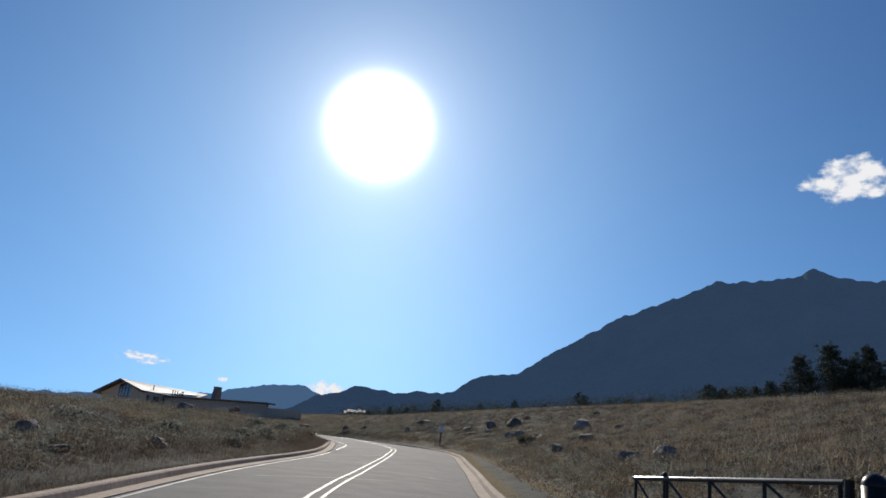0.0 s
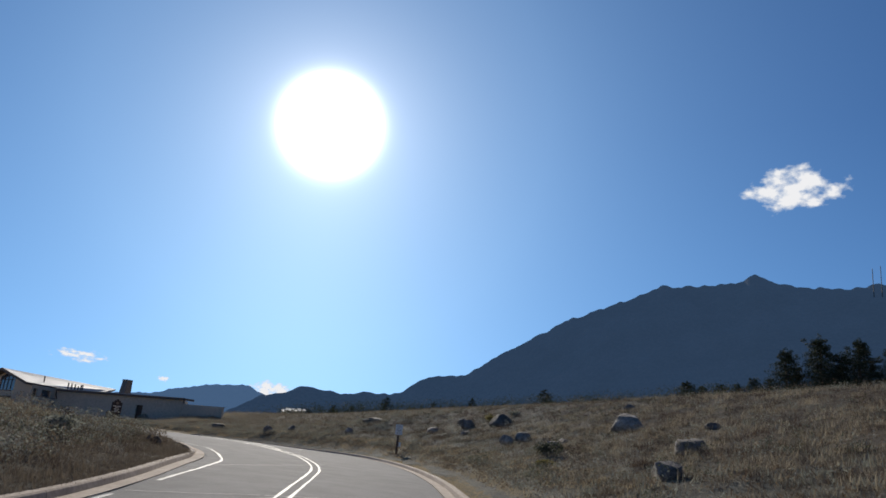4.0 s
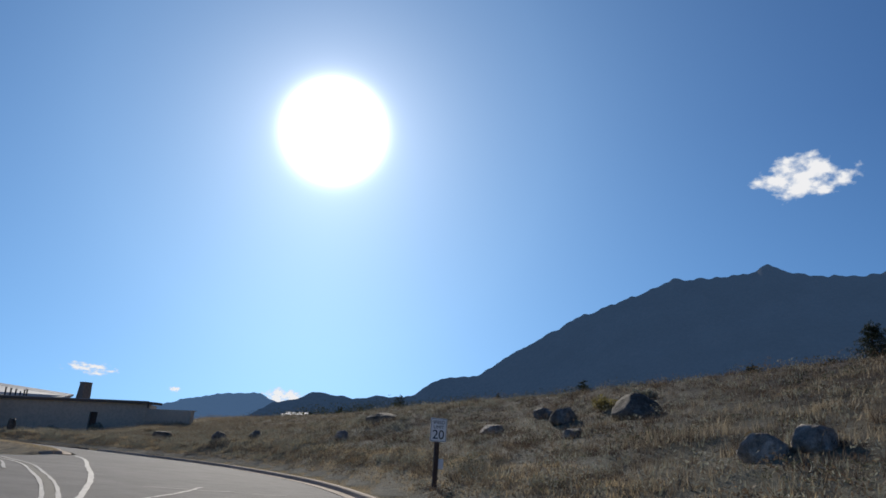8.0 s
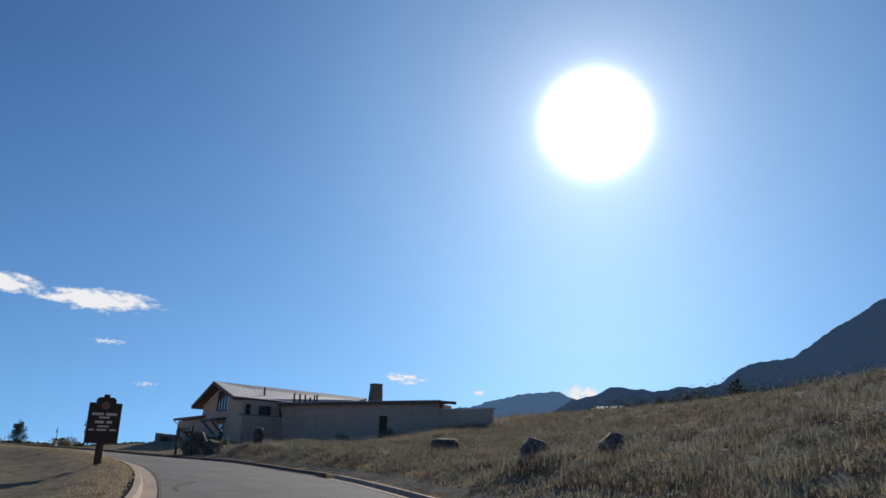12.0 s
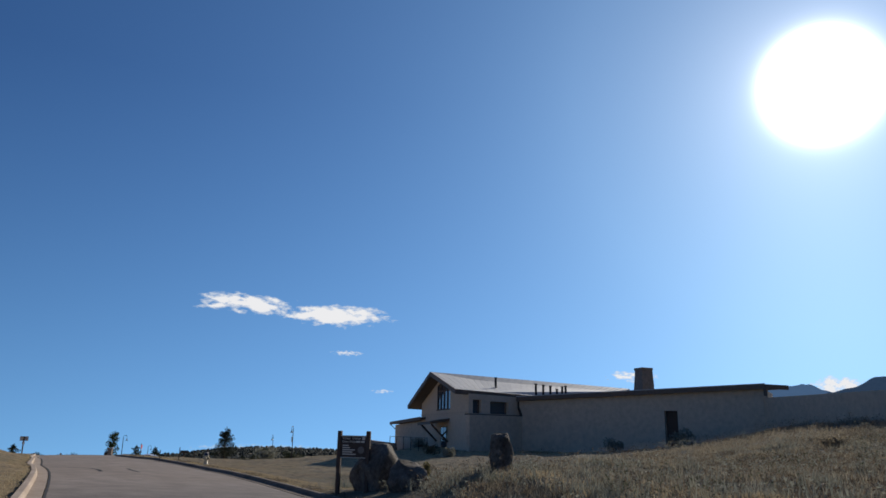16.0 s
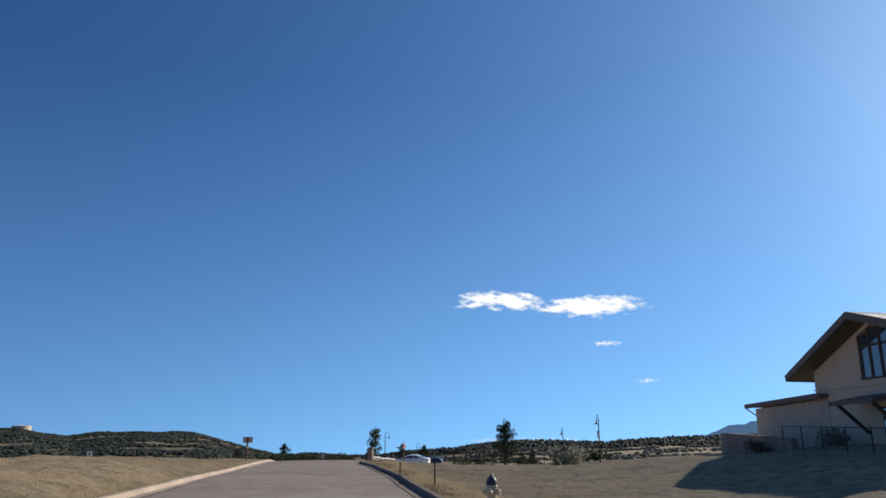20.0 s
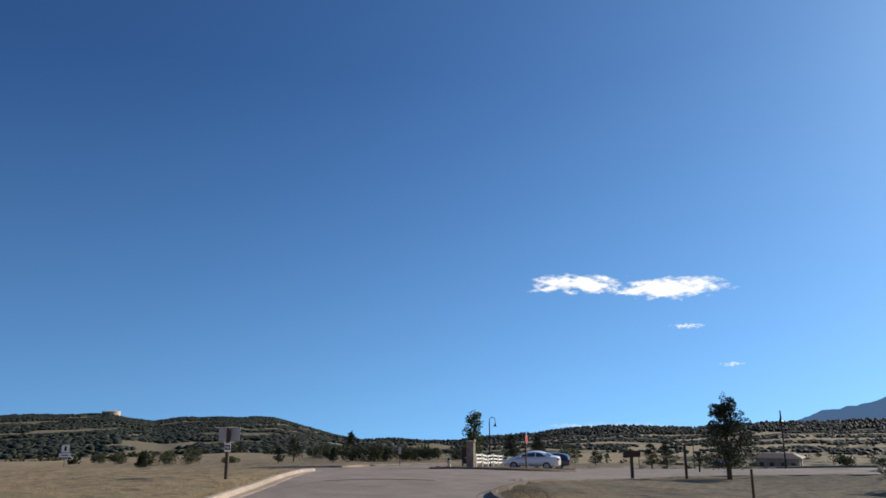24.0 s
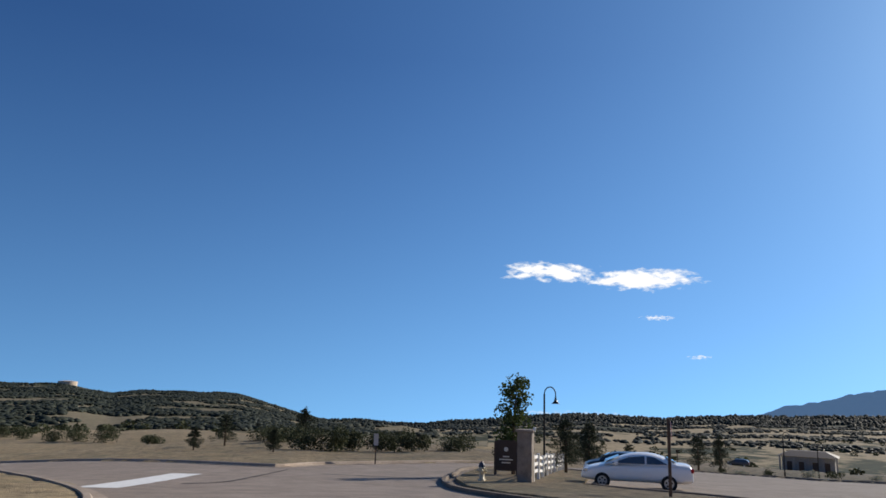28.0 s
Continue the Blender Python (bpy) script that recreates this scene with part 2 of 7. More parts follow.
# the blue haze of distance is put into both mountains' colour and glow
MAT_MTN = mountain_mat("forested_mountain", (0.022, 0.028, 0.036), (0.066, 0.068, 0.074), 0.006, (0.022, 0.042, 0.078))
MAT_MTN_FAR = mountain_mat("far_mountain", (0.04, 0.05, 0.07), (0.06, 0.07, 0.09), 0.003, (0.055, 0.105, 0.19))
MAT_SCRUB = scrub("scrub_hill", (0.030, 0.036, 0.022), (0.175, 0.15, 0.102), 0.010, 0.47)
MAT_WOODED = scrub("wooded_ridge", (0.032, 0.042, 0.030), (0.27, 0.22, 0.145), 0.008, 0.45)
MAT_STONE = simple("rough_stone", (0.22, 0.185, 0.155), 0.92, 0, 0.35, 4, 0.8)
MAT_WALL = simple("split_face_block", (0.49, 0.40, 0.31), 0.92, 0, 0.22, 2.5, 0.6)
MAT_SHED = simple("grey_painted_block", (0.27, 0.265, 0.255), 0.92, 0, 0.2, 2.5, 0.3)
MAT_BOARD = simple("tan_painted_boards", (0.53, 0.43, 0.33), 0.8, 0, 0.15, 4, 0.2)
MAT_TIMBER = simple("dark_brown_timber", (0.075, 0.05, 0.038), 0.7, 0, 0.35, 8, 0.3)
MAT_FASCIA = simple("brown_fascia", (0.125, 0.095, 0.075), 0.65, 0, 0.25, 5, 0.15)
MAT_ROOF = simple("standing_seam_metal", (0.40, 0.40, 0.40), 0.65, 0.15, 0.08, 0.8, 0.02)
MAT_DARK_METAL = simple("black_painted_metal", (0.016, 0.015, 0.015), 0.38, 0.2, 0.3, 10, 0.05)
MAT_GALV = simple("galvanised_steel", (0.32, 0.33, 0.34), 0.5, 0.8, 0.2, 12, 0.05)
MAT_SIGN_WHITE = simple("white_sign_sheet", (0.88, 0.87, 0.84), 0.5, 0, 0.06, 5, 0.02)
MAT_SIGN_BLACK = simple("black_sign_ink", (0.012, 0.012, 0.013), 0.5, 0, 0.1, 5, 0.02)
MAT_SIGN_BROWN = simple("dark_brown_sign_board", (0.050, 0.034, 0.026), 0.6, 0, 0.25, 7, 0.1)
MAT_SIGN_TEXT = simple("cream_sign_lettering", (0.62, 0.57, 0.48), 0.6, 0, 0.1, 9, 0.02)
MAT_SIGN_BACK = simple("weathered_sign_back", (0.40, 0.40, 0.40), 0.6, 0.1, 0.15, 4, 0.05)
MAT_RED = simple("red_sign_sheet", (0.50, 0.03, 0.03), 0.5, 0, 0.1, 5, 0.02)
MAT_WHITE = simple("white_painted_wood", (0.72, 0.70, 0.66), 0.7, 0, 0.12, 8, 0.15)
MAT_BARK = simple("brown_bark", (0.09, 0.065, 0.045), 0.95, 0, 0.4, 9, 0.8)


def leaf(name, a, b, through_=0.0):
    m = Mat(name, 0.75, 0, 0.15)
    c = m.ramp(m.island(), [(0.0, a), (1.0, b)])
    m.colour(c)
    if through_:
        tl, mx = m.n.new("ShaderNodeBsdfTranslucent"), m.n.new("ShaderNodeMixShader")
        m.l.new(c, tl.inputs["Color"])
        mx.inputs[0].default_value = through_
        m.l.new(m.b.outputs[0], mx.inputs[1])
        m.l.new(tl.outputs[0], mx.inputs[2])
        m.l.new(mx.outputs[0], m.n["Material Output"].inputs["Surface"])
    return m.m


MAT_PINE = leaf("pine_needles", (0.022, 0.030, 0.018), (0.055, 0.066, 0.038), 0.12)
MAT_LEAF = leaf("green_leaves", (0.035, 0.055, 0.015), (0.085, 0.110, 0.035), 0.25)
MAT_OAK = leaf("scrub_oak_leaves", (0.035, 0.045, 0.022), (0.085, 0.092, 0.048), 0.15)
MAT_SAGE = leaf("grey_green_sage", (0.16, 0.165, 0.13), (0.29, 0.29, 0.235), 0.35)
MAT_GRASS = leaf("dry_grass_blades", (0.125, 0.100, 0.074), (0.205, 0.168, 0.124), 0.3)
MAT_GRASS_RED = leaf("russet_grass_blades", (0.074, 0.053, 0.040), (0.125, 0.092, 0.068), 0.25)
MAT_GRASS_PALE = leaf("pale_grass_blades", (0.20, 0.17, 0.12), (0.32, 0.275, 0.20), 0.45)
MAT_RABBIT = leaf("yellow_rabbitbrush", (0.14, 0.125, 0.05), (0.24, 0.20, 0.08), 0.4)


def boulder_mat(name, k):
    """Granite, from dark (k low) to pale."""
    m = Mat(name, 0.9, 0, 0.2)
    v = m.obj()
    a, b, c = m.noise(1.6, 5, 0.6, v), m.noise(9, 5, 0.7, v), m.noise(40, 2, 0.6, v)
    col = m.ramp(a, [(0.33, (0.16 * k, 0.132 * k, 0.106 * k)), (0.48, (0.29 * k, 0.25 * k, 0.208 * k)), (0.64, (0.44 * k, 0.39 * k, 0.335 * k))])
    col = m.mix(0.75, col, m.ramp(b, [(0.3, 0.15), (0.7, 0.85)]), "OVERLAY")
    col = m.mix(0.35, col, m.ramp(c, [(0.3, 0.2), (0.7, 0.8)]), "OVERLAY")
    m.colour(col)
    return m.bump(b, 0.9, 0.06).m


MAT_BOULDER = boulder_mat("granite_boulder", 0.56)
# pale copy: sunlight on the rocks put into the granite's colour
MAT_BOULDER_PALE = boulder_mat("sunlit_granite_boulder", 0.9)
MAT_BOULDER_DARK = boulder_mat("dark_granite_boulder", 0.38)


def glass():
    m = Mat("dark_window_glass", 0.06, 0, 0.6)
    m.colour((0.05, 0.065, 0.085))
    m.b.inputs["IOR"].default_value = 1.9
    return m.m


MAT_GLASS = glass()


def car_paint(name, c):
    m = Mat(name, 0.30, 0.0, 0.4)
    m.colour(m.mix(0.12, c, m.ramp(m.noise(14, 4), [(0.3, 0.2), (0.7, 0.8)]), "OVERLAY"))
    m.b.inputs["Coat Weight"].default_value, m.b.inputs["Coat Roughness"].default_value = 0.6, 0.08
    return m.m


MAT_CAR_WHITE, MAT_CAR_DARK = car_paint("silver_white_car_paint", (0.85, 0.84, 0.82)), car_paint("dark_blue_car_paint", (0.03, 0.04, 0.055))
MAT_TYRE = simple("tyre_rubber", (0.02, 0.02, 0.02), 0.85, 0, 0.2, 20, 0.1)
MAT_RIM = simple("alloy_rim", (0.45, 0.46, 0.47), 0.35, 0.9, 0.1, 20, 0.02)
MAT_TAIL = simple("red_tail_lamp", (0.35, 0.02, 0.02), 0.25, 0, 0.1, 10, 0.0)
MAT_LAMP_GLASS = simple("clear_headlamp", (0.6, 0.62, 0.65), 0.15, 0.3, 0.05, 10, 0.0)

MAT_GATE = simple("worn_black_pipe", (0.06, 0.06, 0.06), 0.3, 0.6, 0.4, 8, 0.05)
MAT_HYD = simple("cream_hydrant_paint", (0.55, 0.48, 0.33), 0.5, 0, 0.15, 9, 0.05)
MAT_HYD_CAP = simple("dark_blue_cap_paint", (0.035, 0.045, 0.07), 0.45, 0, 0.2, 9, 0.05)
MAT_WHITE_ROOF = simple("pale_metal_roof", (0.42, 0.43, 0.44), 0.8, 0.0, 0.06, 2, 0.02)

MAT_GRASS_VERGE = leaf("short_verge_grass", (0.33, 0.26, 0.155), (0.48, 0.385, 0.24), 0.4)


MAT_HILL_SCRUB = leaf("dark_hill_scrub", (0.020, 0.026, 0.019), (0.040, 0.046, 0.032))
MAT_RIDGE_PINE = leaf("dark_ridge_pine", (0.014, 0.021, 0.019), (0.027, 0.035, 0.029))


# kerb concrete with the shade of faces turned from the sun painted in
def shaded_kerb():
    m = Mat("shaded_kerb_concrete", 0.9, 0, 0.1)
    a, b = m.noise(0.6, 4), m.noise(10, 5, 0.65)
    c = m.ramp(a, [(0.3, (0.13, 0.105, 0.085)), (0.7, (0.22, 0.18, 0.145))])
    m.colour(m.mix(0.5, c, m.ramp(b, [(0.3, 0.28), (0.7, 0.7)]), "OVERLAY"))
    return m.bump(b, 0.3, 0.01).m


MAT_KERB_DARK = shaded_kerb()

MAT_WEED = leaf("brown_weed_heads", (0.10, 0.072, 0.05), (0.19, 0.145, 0.10), 0.3)
MAT_LOW_GREEN = leaf("dull_green_low_shrubs", (0.065, 0.068, 0.042), (0.13, 0.13, 0.085), 0.25)
# ---- helpers for parts ----
def link(name, me, mat=None, parent=None, label=""):
    ob = new(name, me)
    if mat:
        me.materials.append(mat)
    if parent:
        ob.parent = parent
    if label:
        ob["label"] = label
    return ob


def part(name, bm, mat, parent=None, label="", smooth=False):
    me = bpy.data.meshes.new(name)
    bm.normal_update()
    bm.to_mesh(me)
    bm.free()
    if smooth:
        me.shade_smooth()
    return link(name, me, mat, parent, label)


def soup(name, verts, faces, mat, parent=None, label="", smooth=False):
    """A mesh object from arrays made by the functions below."""
    me = bpy.data.meshes.new(name)
    me.from_pydata([tuple(v) for v in verts], [], [tuple(f) for f in faces])
    me.update()
    if smooth:
        me.shade_smooth()
    return link(name, me, mat, parent, label)


def box(bm, x0, x1, y0, y1, z0, z1, m=None, bevel=0.0):
    got = bmesh.ops.create_cube(bm, size=1.0)["verts"]
    for v in got:
        v.co = Vector((x0 + (v.co.x + 0.5) * (x1 - x0), y0 + (v.co.y + 0.5) * (y1 - y0), z0 + (v.co.z + 0.5) * (z1 - z0)))
    if bevel:
        es = list({e for v in got for e in v.link_edges})
        r = bmesh.ops.bevel(bm, geom=es, offset=bevel, segments=2, affect="EDGES", profile=0.5)
        got = list({v for f in r["faces"] for v in f.verts} | {v for v in got if v.is_valid})
    if m is not None:
        bmesh.ops.transform(bm, matrix=m, verts=got)
    return got


def tube(bm, a, b, r0, r1=None, seg=10):
    """A round bar from a to b."""
    a, b = Vector(a), Vector(b)
    d = b - a
    m = Matrix.Translation((a + b) / 2) @ d.to_track_quat("Z", "Y").to_matrix().to_4x4()
    return bmesh.ops.create_cone(bm, cap_ends=True, segments=seg, radius1=r0, radius2=r0 if r1 is None else r1, depth=d.length, matrix=m)["verts"]


def smoothstep(a, b, x):
    u = np.clip((np.asarray(x, float) - a) / (b - a), 0, 1)
    return u * u * (3 - 2 * u)


def fbm(x, y, scale, octaves=4, seed=0.0):
    """Smooth layered waves in the plane, about -1 to 1."""
    x, y = np.asarray(x, float), np.asarray(y, float)
    out, amp, fr = np.zeros_like(x), 1.0, 1.0 / scale
    rng = np.random.RandomState(int(seed) + 7)
    for _ in range(octaves):
        for _k in range(3):
            a, p = rng.uniform(0, 6.283, 2)
            out += amp / 3 * np.sin((x * math.cos(a) + y * math.sin(a)) * fr * 6.283 + p + 1.7 * np.sin((x * math.sin(a) - y * math.cos(a)) * fr * 3.1 + p))
        amp, fr = amp * 0.5, fr * 2.03
    return out


# ---- the line of the road, and the lie of the land ----
ROAD = np.array([(2.1, -30, -0.6), (0, 0, 0), (-0.5, 10.5, 0.22), (-0.8, 19.2, 0.4), (-0.7, 31.8, 0.61), (-0.9, 41.7, 0.88), (-1.2, 48.4, 1.02), (-2.1, 55.0, 1.18),
                 (-3.5, 61.5, 1.31), (-5.4, 67.5, 1.42), (-7.7, 73.3, 1.47), (-11.6, 80.7, 1.51), (-16.2, 87.6, 1.55), (-23.0, 95.4, 1.61), (-28.2, 100.1, 1.58), (-33.7, 104.4, 1.57),
                 (-39.9, 107.9, 1.47), (-49.8, 113.0, 1.37), (-56.8, 116.1, 1.29), (-71.5, 122.1, 0.95), (-82.5, 126.2, 0.48), (-93.0, 130.2, 0.04), (-102.7, 134.2, -0.42),
                 (-116.6, 139.9, -1.5), (-135.0, 147.6, -3.0), (-176.6, 164.8, -5.5)])


def glide(points, step=1.0):
    """A smooth line through points, with its distance along."""
    p = np.vstack([2 * points[0] - points[1], points, 2 * points[-1] - points[-2]])
    out = []
    for i in range(1, len(p) - 2):
        n = max(2, int(np.linalg.norm(p[i + 1, :2] - p[i, :2]) / step))
        for u in np.arange(n) / n:
            out.append(0.5 * (2 * p[i] + (p[i + 1] - p[i - 1]) * u + (2 * p[i - 1] - 5 * p[i] + 4 * p[i + 1] - p[i + 2]) * u * u + (3 * p[i] - p[i - 1] - 3 * p[i + 1] + p[i + 2]) * u ** 3))
    out = np.array(out + [points[-1]])
    s = np.r_[0, np.cumsum(np.linalg.norm(np.diff(out[:, :2], axis=0), axis=1))]
    return out, s


LINE, LINE_S = glide(ROAD)
LINE_S = LINE_S - LINE_S[np.argmin(np.hypot(LINE[:, 0], LINE[:, 1]))]
# how far the carriageway lies below that line, and its crossfall (rise per metre to the left)
FALL_S = [-30, 12, 38, 50, 62, 74, 86, 98, 110, 125, 140, 155, 170, 185, 196]
FALL = [-0.27, -0.27, -0.29, -0.31, -0.35, -0.40, -0.46, -0.52, -0.55, -0.57, -0.59, -0.54, -0.37, -0.14, 0.0]
BANK = [-0.012, -0.006, 0.008, 0.012, 0.018, 0.026, 0.037, 0.050, 0.057, 0.055, 0.041, 0.018, 0.003, 0.0, 0.0]
TAN = np.gradient(LINE[:, :2], axis=0)
TAN /= np.linalg.norm(TAN, axis=1)[:, None]


def station(x, y):
    """Distance along the road, offset to its left, and the road's height there."""
    x, y = np.atleast_1d(np.asarray(x, float)), np.atleast_1d(np.asarray(y, float))
    s, l, z = np.empty_like(x), np.empty_like(x), np.empty_like(x)
    for a in range(0, len(x), 20000):
        c = slice(a, a + 20000)
        i = np.argmin((x[c, None] - LINE[None, :, 0]) ** 2 + (y[c, None] - LINE[None, :, 1]) ** 2, axis=1)
        dx, dy = x[c] - LINE[i, 0], y[c] - LINE[i, 1]
        along = dx * TAN[i, 0] + dy * TAN[i, 1]
        s[c], l[c] = LINE_S[i] + np.clip(along, -1, 1), TAN[i, 0] * dy - TAN[i, 1] * dx
        far = np.hypot(dx, dy) - np.abs(l[c])
        l[c] += np.sign(l[c] + 1e-9) * np.maximum(far, 0)
        z[c] = np.interp(s[c], LINE_S, LINE[:, 2])
    return s, l, z


def on_road(s, l, dz=0.0):
    x, y, z = (np.interp(s, LINE_S, LINE[:, k]) for k in range(3))
    tx, ty = np.interp(s, LINE_S, TAN[:, 0]), np.interp(s, LINE_S, TAN[:, 1])
    z = z + np.interp(s, FALL_S, FALL) + np.interp(s, FALL_S, BANK) * l
    return np.stack([x - ty * l, y + tx * l, z + dz], -1)


# the edges of the asphalt, and the foot of the slopes beside it
EDGE_S = [-30, 0, 12, 25, 36, 40, 44, 48, 51, 54, 56, 60, 66, 74, 79, 82, 84, 88, 98, 110, 125, 140, 155, 170, 185, 206]
EDGE_L = [4.2, 4.3, 4.45, 4.65, 4.72, 5.0, 5.4, 5.6, 6.1, 6.75, 7.3, 8.6, 9.0, 8.0, 5.0, 3.6, 2.95, 2.75, 3.05, 3.75, 4.5, 5.2, 4.8, 4.2, 3.35, 3.4]
EDGE_R = [-1.9, -1.85, -1.8, -1.7, -1.6, -1.62, -1.7, -1.8, -1.9, -2.05, -2.15, -2.35, -2.7, -3.15, -3.3, -3.4, -3.5, -3.55, -3.5, -3.1, -2.48, -1.96, -2.12, -2.68, -3.08, -3.1]
FOOT_S = [-30, 0, 25, 36, 45, 60, 72, 80, 90, 100, 112, 125, 140, 152, 165, 180, 195, 206]
FOOT_L = [3.7, 3.7, 3.75, 4.2, 4.4, 4.0, 2.8, 2.6, 2.7, 3.0, 3.5, 4.0, 3.7, 3.2, 2.7, 2.3, 2.6, 3.4]
FOOT_R = [-1.6, -1.6, -1.6, -1.6, -1.6, -1.7, -1.8, -2.0, -1.9, -1.4, -1.2, -1.2, -1.2, -1.3, -1.8, -2.4, -2.8, -3.0]


def land(x, y, rough=1.0):
    """The height of the ground; rough=0: of paving laid on it."""
    x, y = np.atleast_1d(np.asarray(x, float)), np.atleast_1d(np.asarray(y, float))
    s, l, zr = station(x, y)
    xe, ye = 200 * np.tanh(x / 200), 150 * np.tanh((y - 110) / 150)
    hill = 6.0 + 0.145 * xe + 0.05 * ye
    plain = 1.0 + 0.078 * np.clip(x + 67, -75, 0) + 0.045 * np.clip(x + 142, -900, 0) + 0.012 * np.clip(y - 140, -150, 25) - 0.03 * np.clip(y - 165, 0, 300) - 0.04 * np.clip(y - 195, 0, 150)
    plain = plain + 0.9 * np.exp(-(((x + 80) / 30) ** 2) - ((y - 95) / 24) ** 2)
    plain = plain + 0.3 * np.exp(-(((x + 126) / 14) ** 2) - ((y - 157) / 10) ** 2)
    west = smoothstep(-70, -25, x)
    wide = plain * (1 - west) + hill * west
    far = np.hypot(x + 50, y - 80)
    wide = wide + fbm(x, y, 70, 3, 3) * 0.5 * smoothstep(25, 90, np.abs(l)) + fbm(x, y, 500, 3, 5) * 2 * smoothstep(200, 900, far) - 75 * smoothstep(300, 1300, far) - 0.06 * np.maximum(far - 1300, 0)
    ev = np.where(l < 0, -np.interp(s, FOOT_S, FOOT_R), np.interp(s, FOOT_S, FOOT_L))
    out = np.maximum(np.abs(l) - ev - 0.5, 0)
    right = np.clip((out - 2.5) / 15.0, 0, 1) ** 0.80
    right = np.where((l < 0) & (s > 95), smoothstep(2, 45 - 27 * smoothstep(140, 170, s), out), right)
    left = smoothstep(1.5, 40, out)
    w = np.where(l < 0, right, left)
    z = zr + 0.12 * rough * smoothstep(0, 0.3, out) + (wide - zr) * w
    z = z - 1.05 * rough * (l < 0) * smoothstep(0.1, 1.8, out) * (1 - smoothstep(10, 26, out)) * smoothstep(114, 134, s) * (1 - smoothstep(164, 180, s))
    z = z - 0.80 * (l > 0) * smoothstep(0.2, 2.2, out) * (1 - smoothstep(16, 36, out)) * smoothstep(70, 82, s) * (1 - smoothstep(112, 136, s))
    z = z + 0.36 * rough * (l > 0) * smoothstep(0.5, 8, out) * smoothstep(138, 150, s) * (1 - smoothstep(170, 184, s))
    z = z - 0.35 * np.exp(-(((x + 96) / 16) ** 2) - ((y - 148) / 9) ** 2)
    z = z + 0.9 * np.exp(-(((x + 31) / 12) ** 2) - ((y - 156) / 16) ** 2) - 0.55 * np.exp(-(((x - 12) / 14) ** 2) - ((y - 102) / 16) ** 2)
    z = z + 0.6 * np.exp(-(((x + 1.6) / 4.5) ** 2) - ((y - 91) / 5) ** 2) - 0.3 * np.exp(-(((x + 92) / 18) ** 2) - ((y - 136) / 8) ** 2) * (l < 0)
    z = z + 1.3 * np.exp(-(((x + 138) / 22) ** 2) - ((y - 120) / 7) ** 2)
    z = z + 0.45 * rough * np.exp(-(((x + 34) / 4) ** 2) - ((y - 115.5) / 4) ** 2)
    z = z - 0.65 * np.exp(-(((x + 160) / 26) ** 2) - ((y - 203) / 15) ** 2)
    # the mound beside the first bend
    mound = smoothstep(1.2, 9, out) * (l > 0) * smoothstep(-12, 16, s) * (1 - smoothstep(30, 45, out)) * (1 - smoothstep(46, 56, y + 0.35 * (x + 12)))
    z = np.where(l > 0, z * (1 - mound) + (zr + 0.72 + 0.16 * fbm(x, y, 14, 2, 9)) * mound, z)
    z = z - 0.38 * rough * np.exp(-(((x - 4.5) / 1.3) ** 2) - ((y - 11.8) / 3.6) ** 2)
    z = z + (0.10 * fbm(x, y, 5, 3, 1) + 0.05 * fbm(x, y, 2.6, 2, 12)) * rough * smoothstep(1.0, 5, out)
    # the verge comes down to the kerb
    lo, hi = np.interp(s, EDGE_S, EDGE_R), np.interp(s, EDGE_S, EDGE_L)
    edge = np.maximum(lo - l, l - hi) - 0.59
    bed = zr + np.interp(s, FALL_S, FALL) + np.interp(s, FALL_S, BANK) * np.clip(l, lo - 1.0, hi + 1.0) + 0.12 * rough * smoothstep(-0.2, 0.1, edge)
    own = smoothstep(0.1, np.where(l < 0, 3.4, 2.6), edge)
    return bed * (1 - own) + z * own


def height(x, y):
    return float(land(x, y)[0])


def lines(lo, hi, step, reach_lo, reach_hi, grow=1.13):
    core = list(np.arange(lo, hi + step / 2, step))
    d, a = step, core[-1]
    while a < reach_hi:
        d *= grow
        a += d
        core.append(a)
    d, a = step, core[0]
    while a > reach_lo:
        d *= grow
        a -= d
        core.insert(0, a)
    return np.array(core)


# paved areas beside the road: a side road, and the junction with the car park
SIDE_NEAR = [(-60, 63), (-22, 60.6), (-15, 58.9), (-11.4, 56.6), (-9.4, 54.2), (-8.4, 52.4), (-7.5, 50.2), (-6.8, 47.2), (-6.3, 43.4), (-5.75, 39)]
SIDE_FAR = [(-14.95, 80.2), (-14.7, 79.4), (-15.1, 78.9), (-16.2, 78.8), (-20, 79.3), (-30, 80.2), (-60, 82)]
SIDE = SIDE_NEAR[::-1] + SIDE_FAR[::-1] + [(-13, 82), (-5, 69), (-2.2, 60), (-0.6, 50), (-0.8, 39)]
JUNCTION = [(-86, 127.5), (-91, 131.4), (-93.6, 133.4), (-96.2, 136.6), (-101, 143.2), (-106.2, 150.0), (-107.6, 154.4), (-105.6, 157.2), (-98, 158.6), (-80, 161), (-60, 164), (-60, 170.5), (-100, 172.5), (-128, 183), (-149, 194.2), (-160, 199.6), (-172, 204.5), (-180, 214), (-203, 238),
            (-207, 234), (-163.8, 194.3), (-149.4, 179.6), (-141.0, 169.0), (-142.6, 167.2), (-150, 175), (-156, 178), (-148, 166), (-146, 157), (-143.6, 148.6), (-141, 145.3),
            (-143.6, 143.2), (-148.7, 140.9), (-158.4, 136.9), (-168, 131.5), (-195, 119), (-190, 112), (-178, 121), (-150, 131.4), (-136, 134.2), (-127.5, 135.3), (-121.5, 135.7), (-117, 135.4), (-113.3, 134.9), (-108.8, 133.9), (-100, 130.6)]
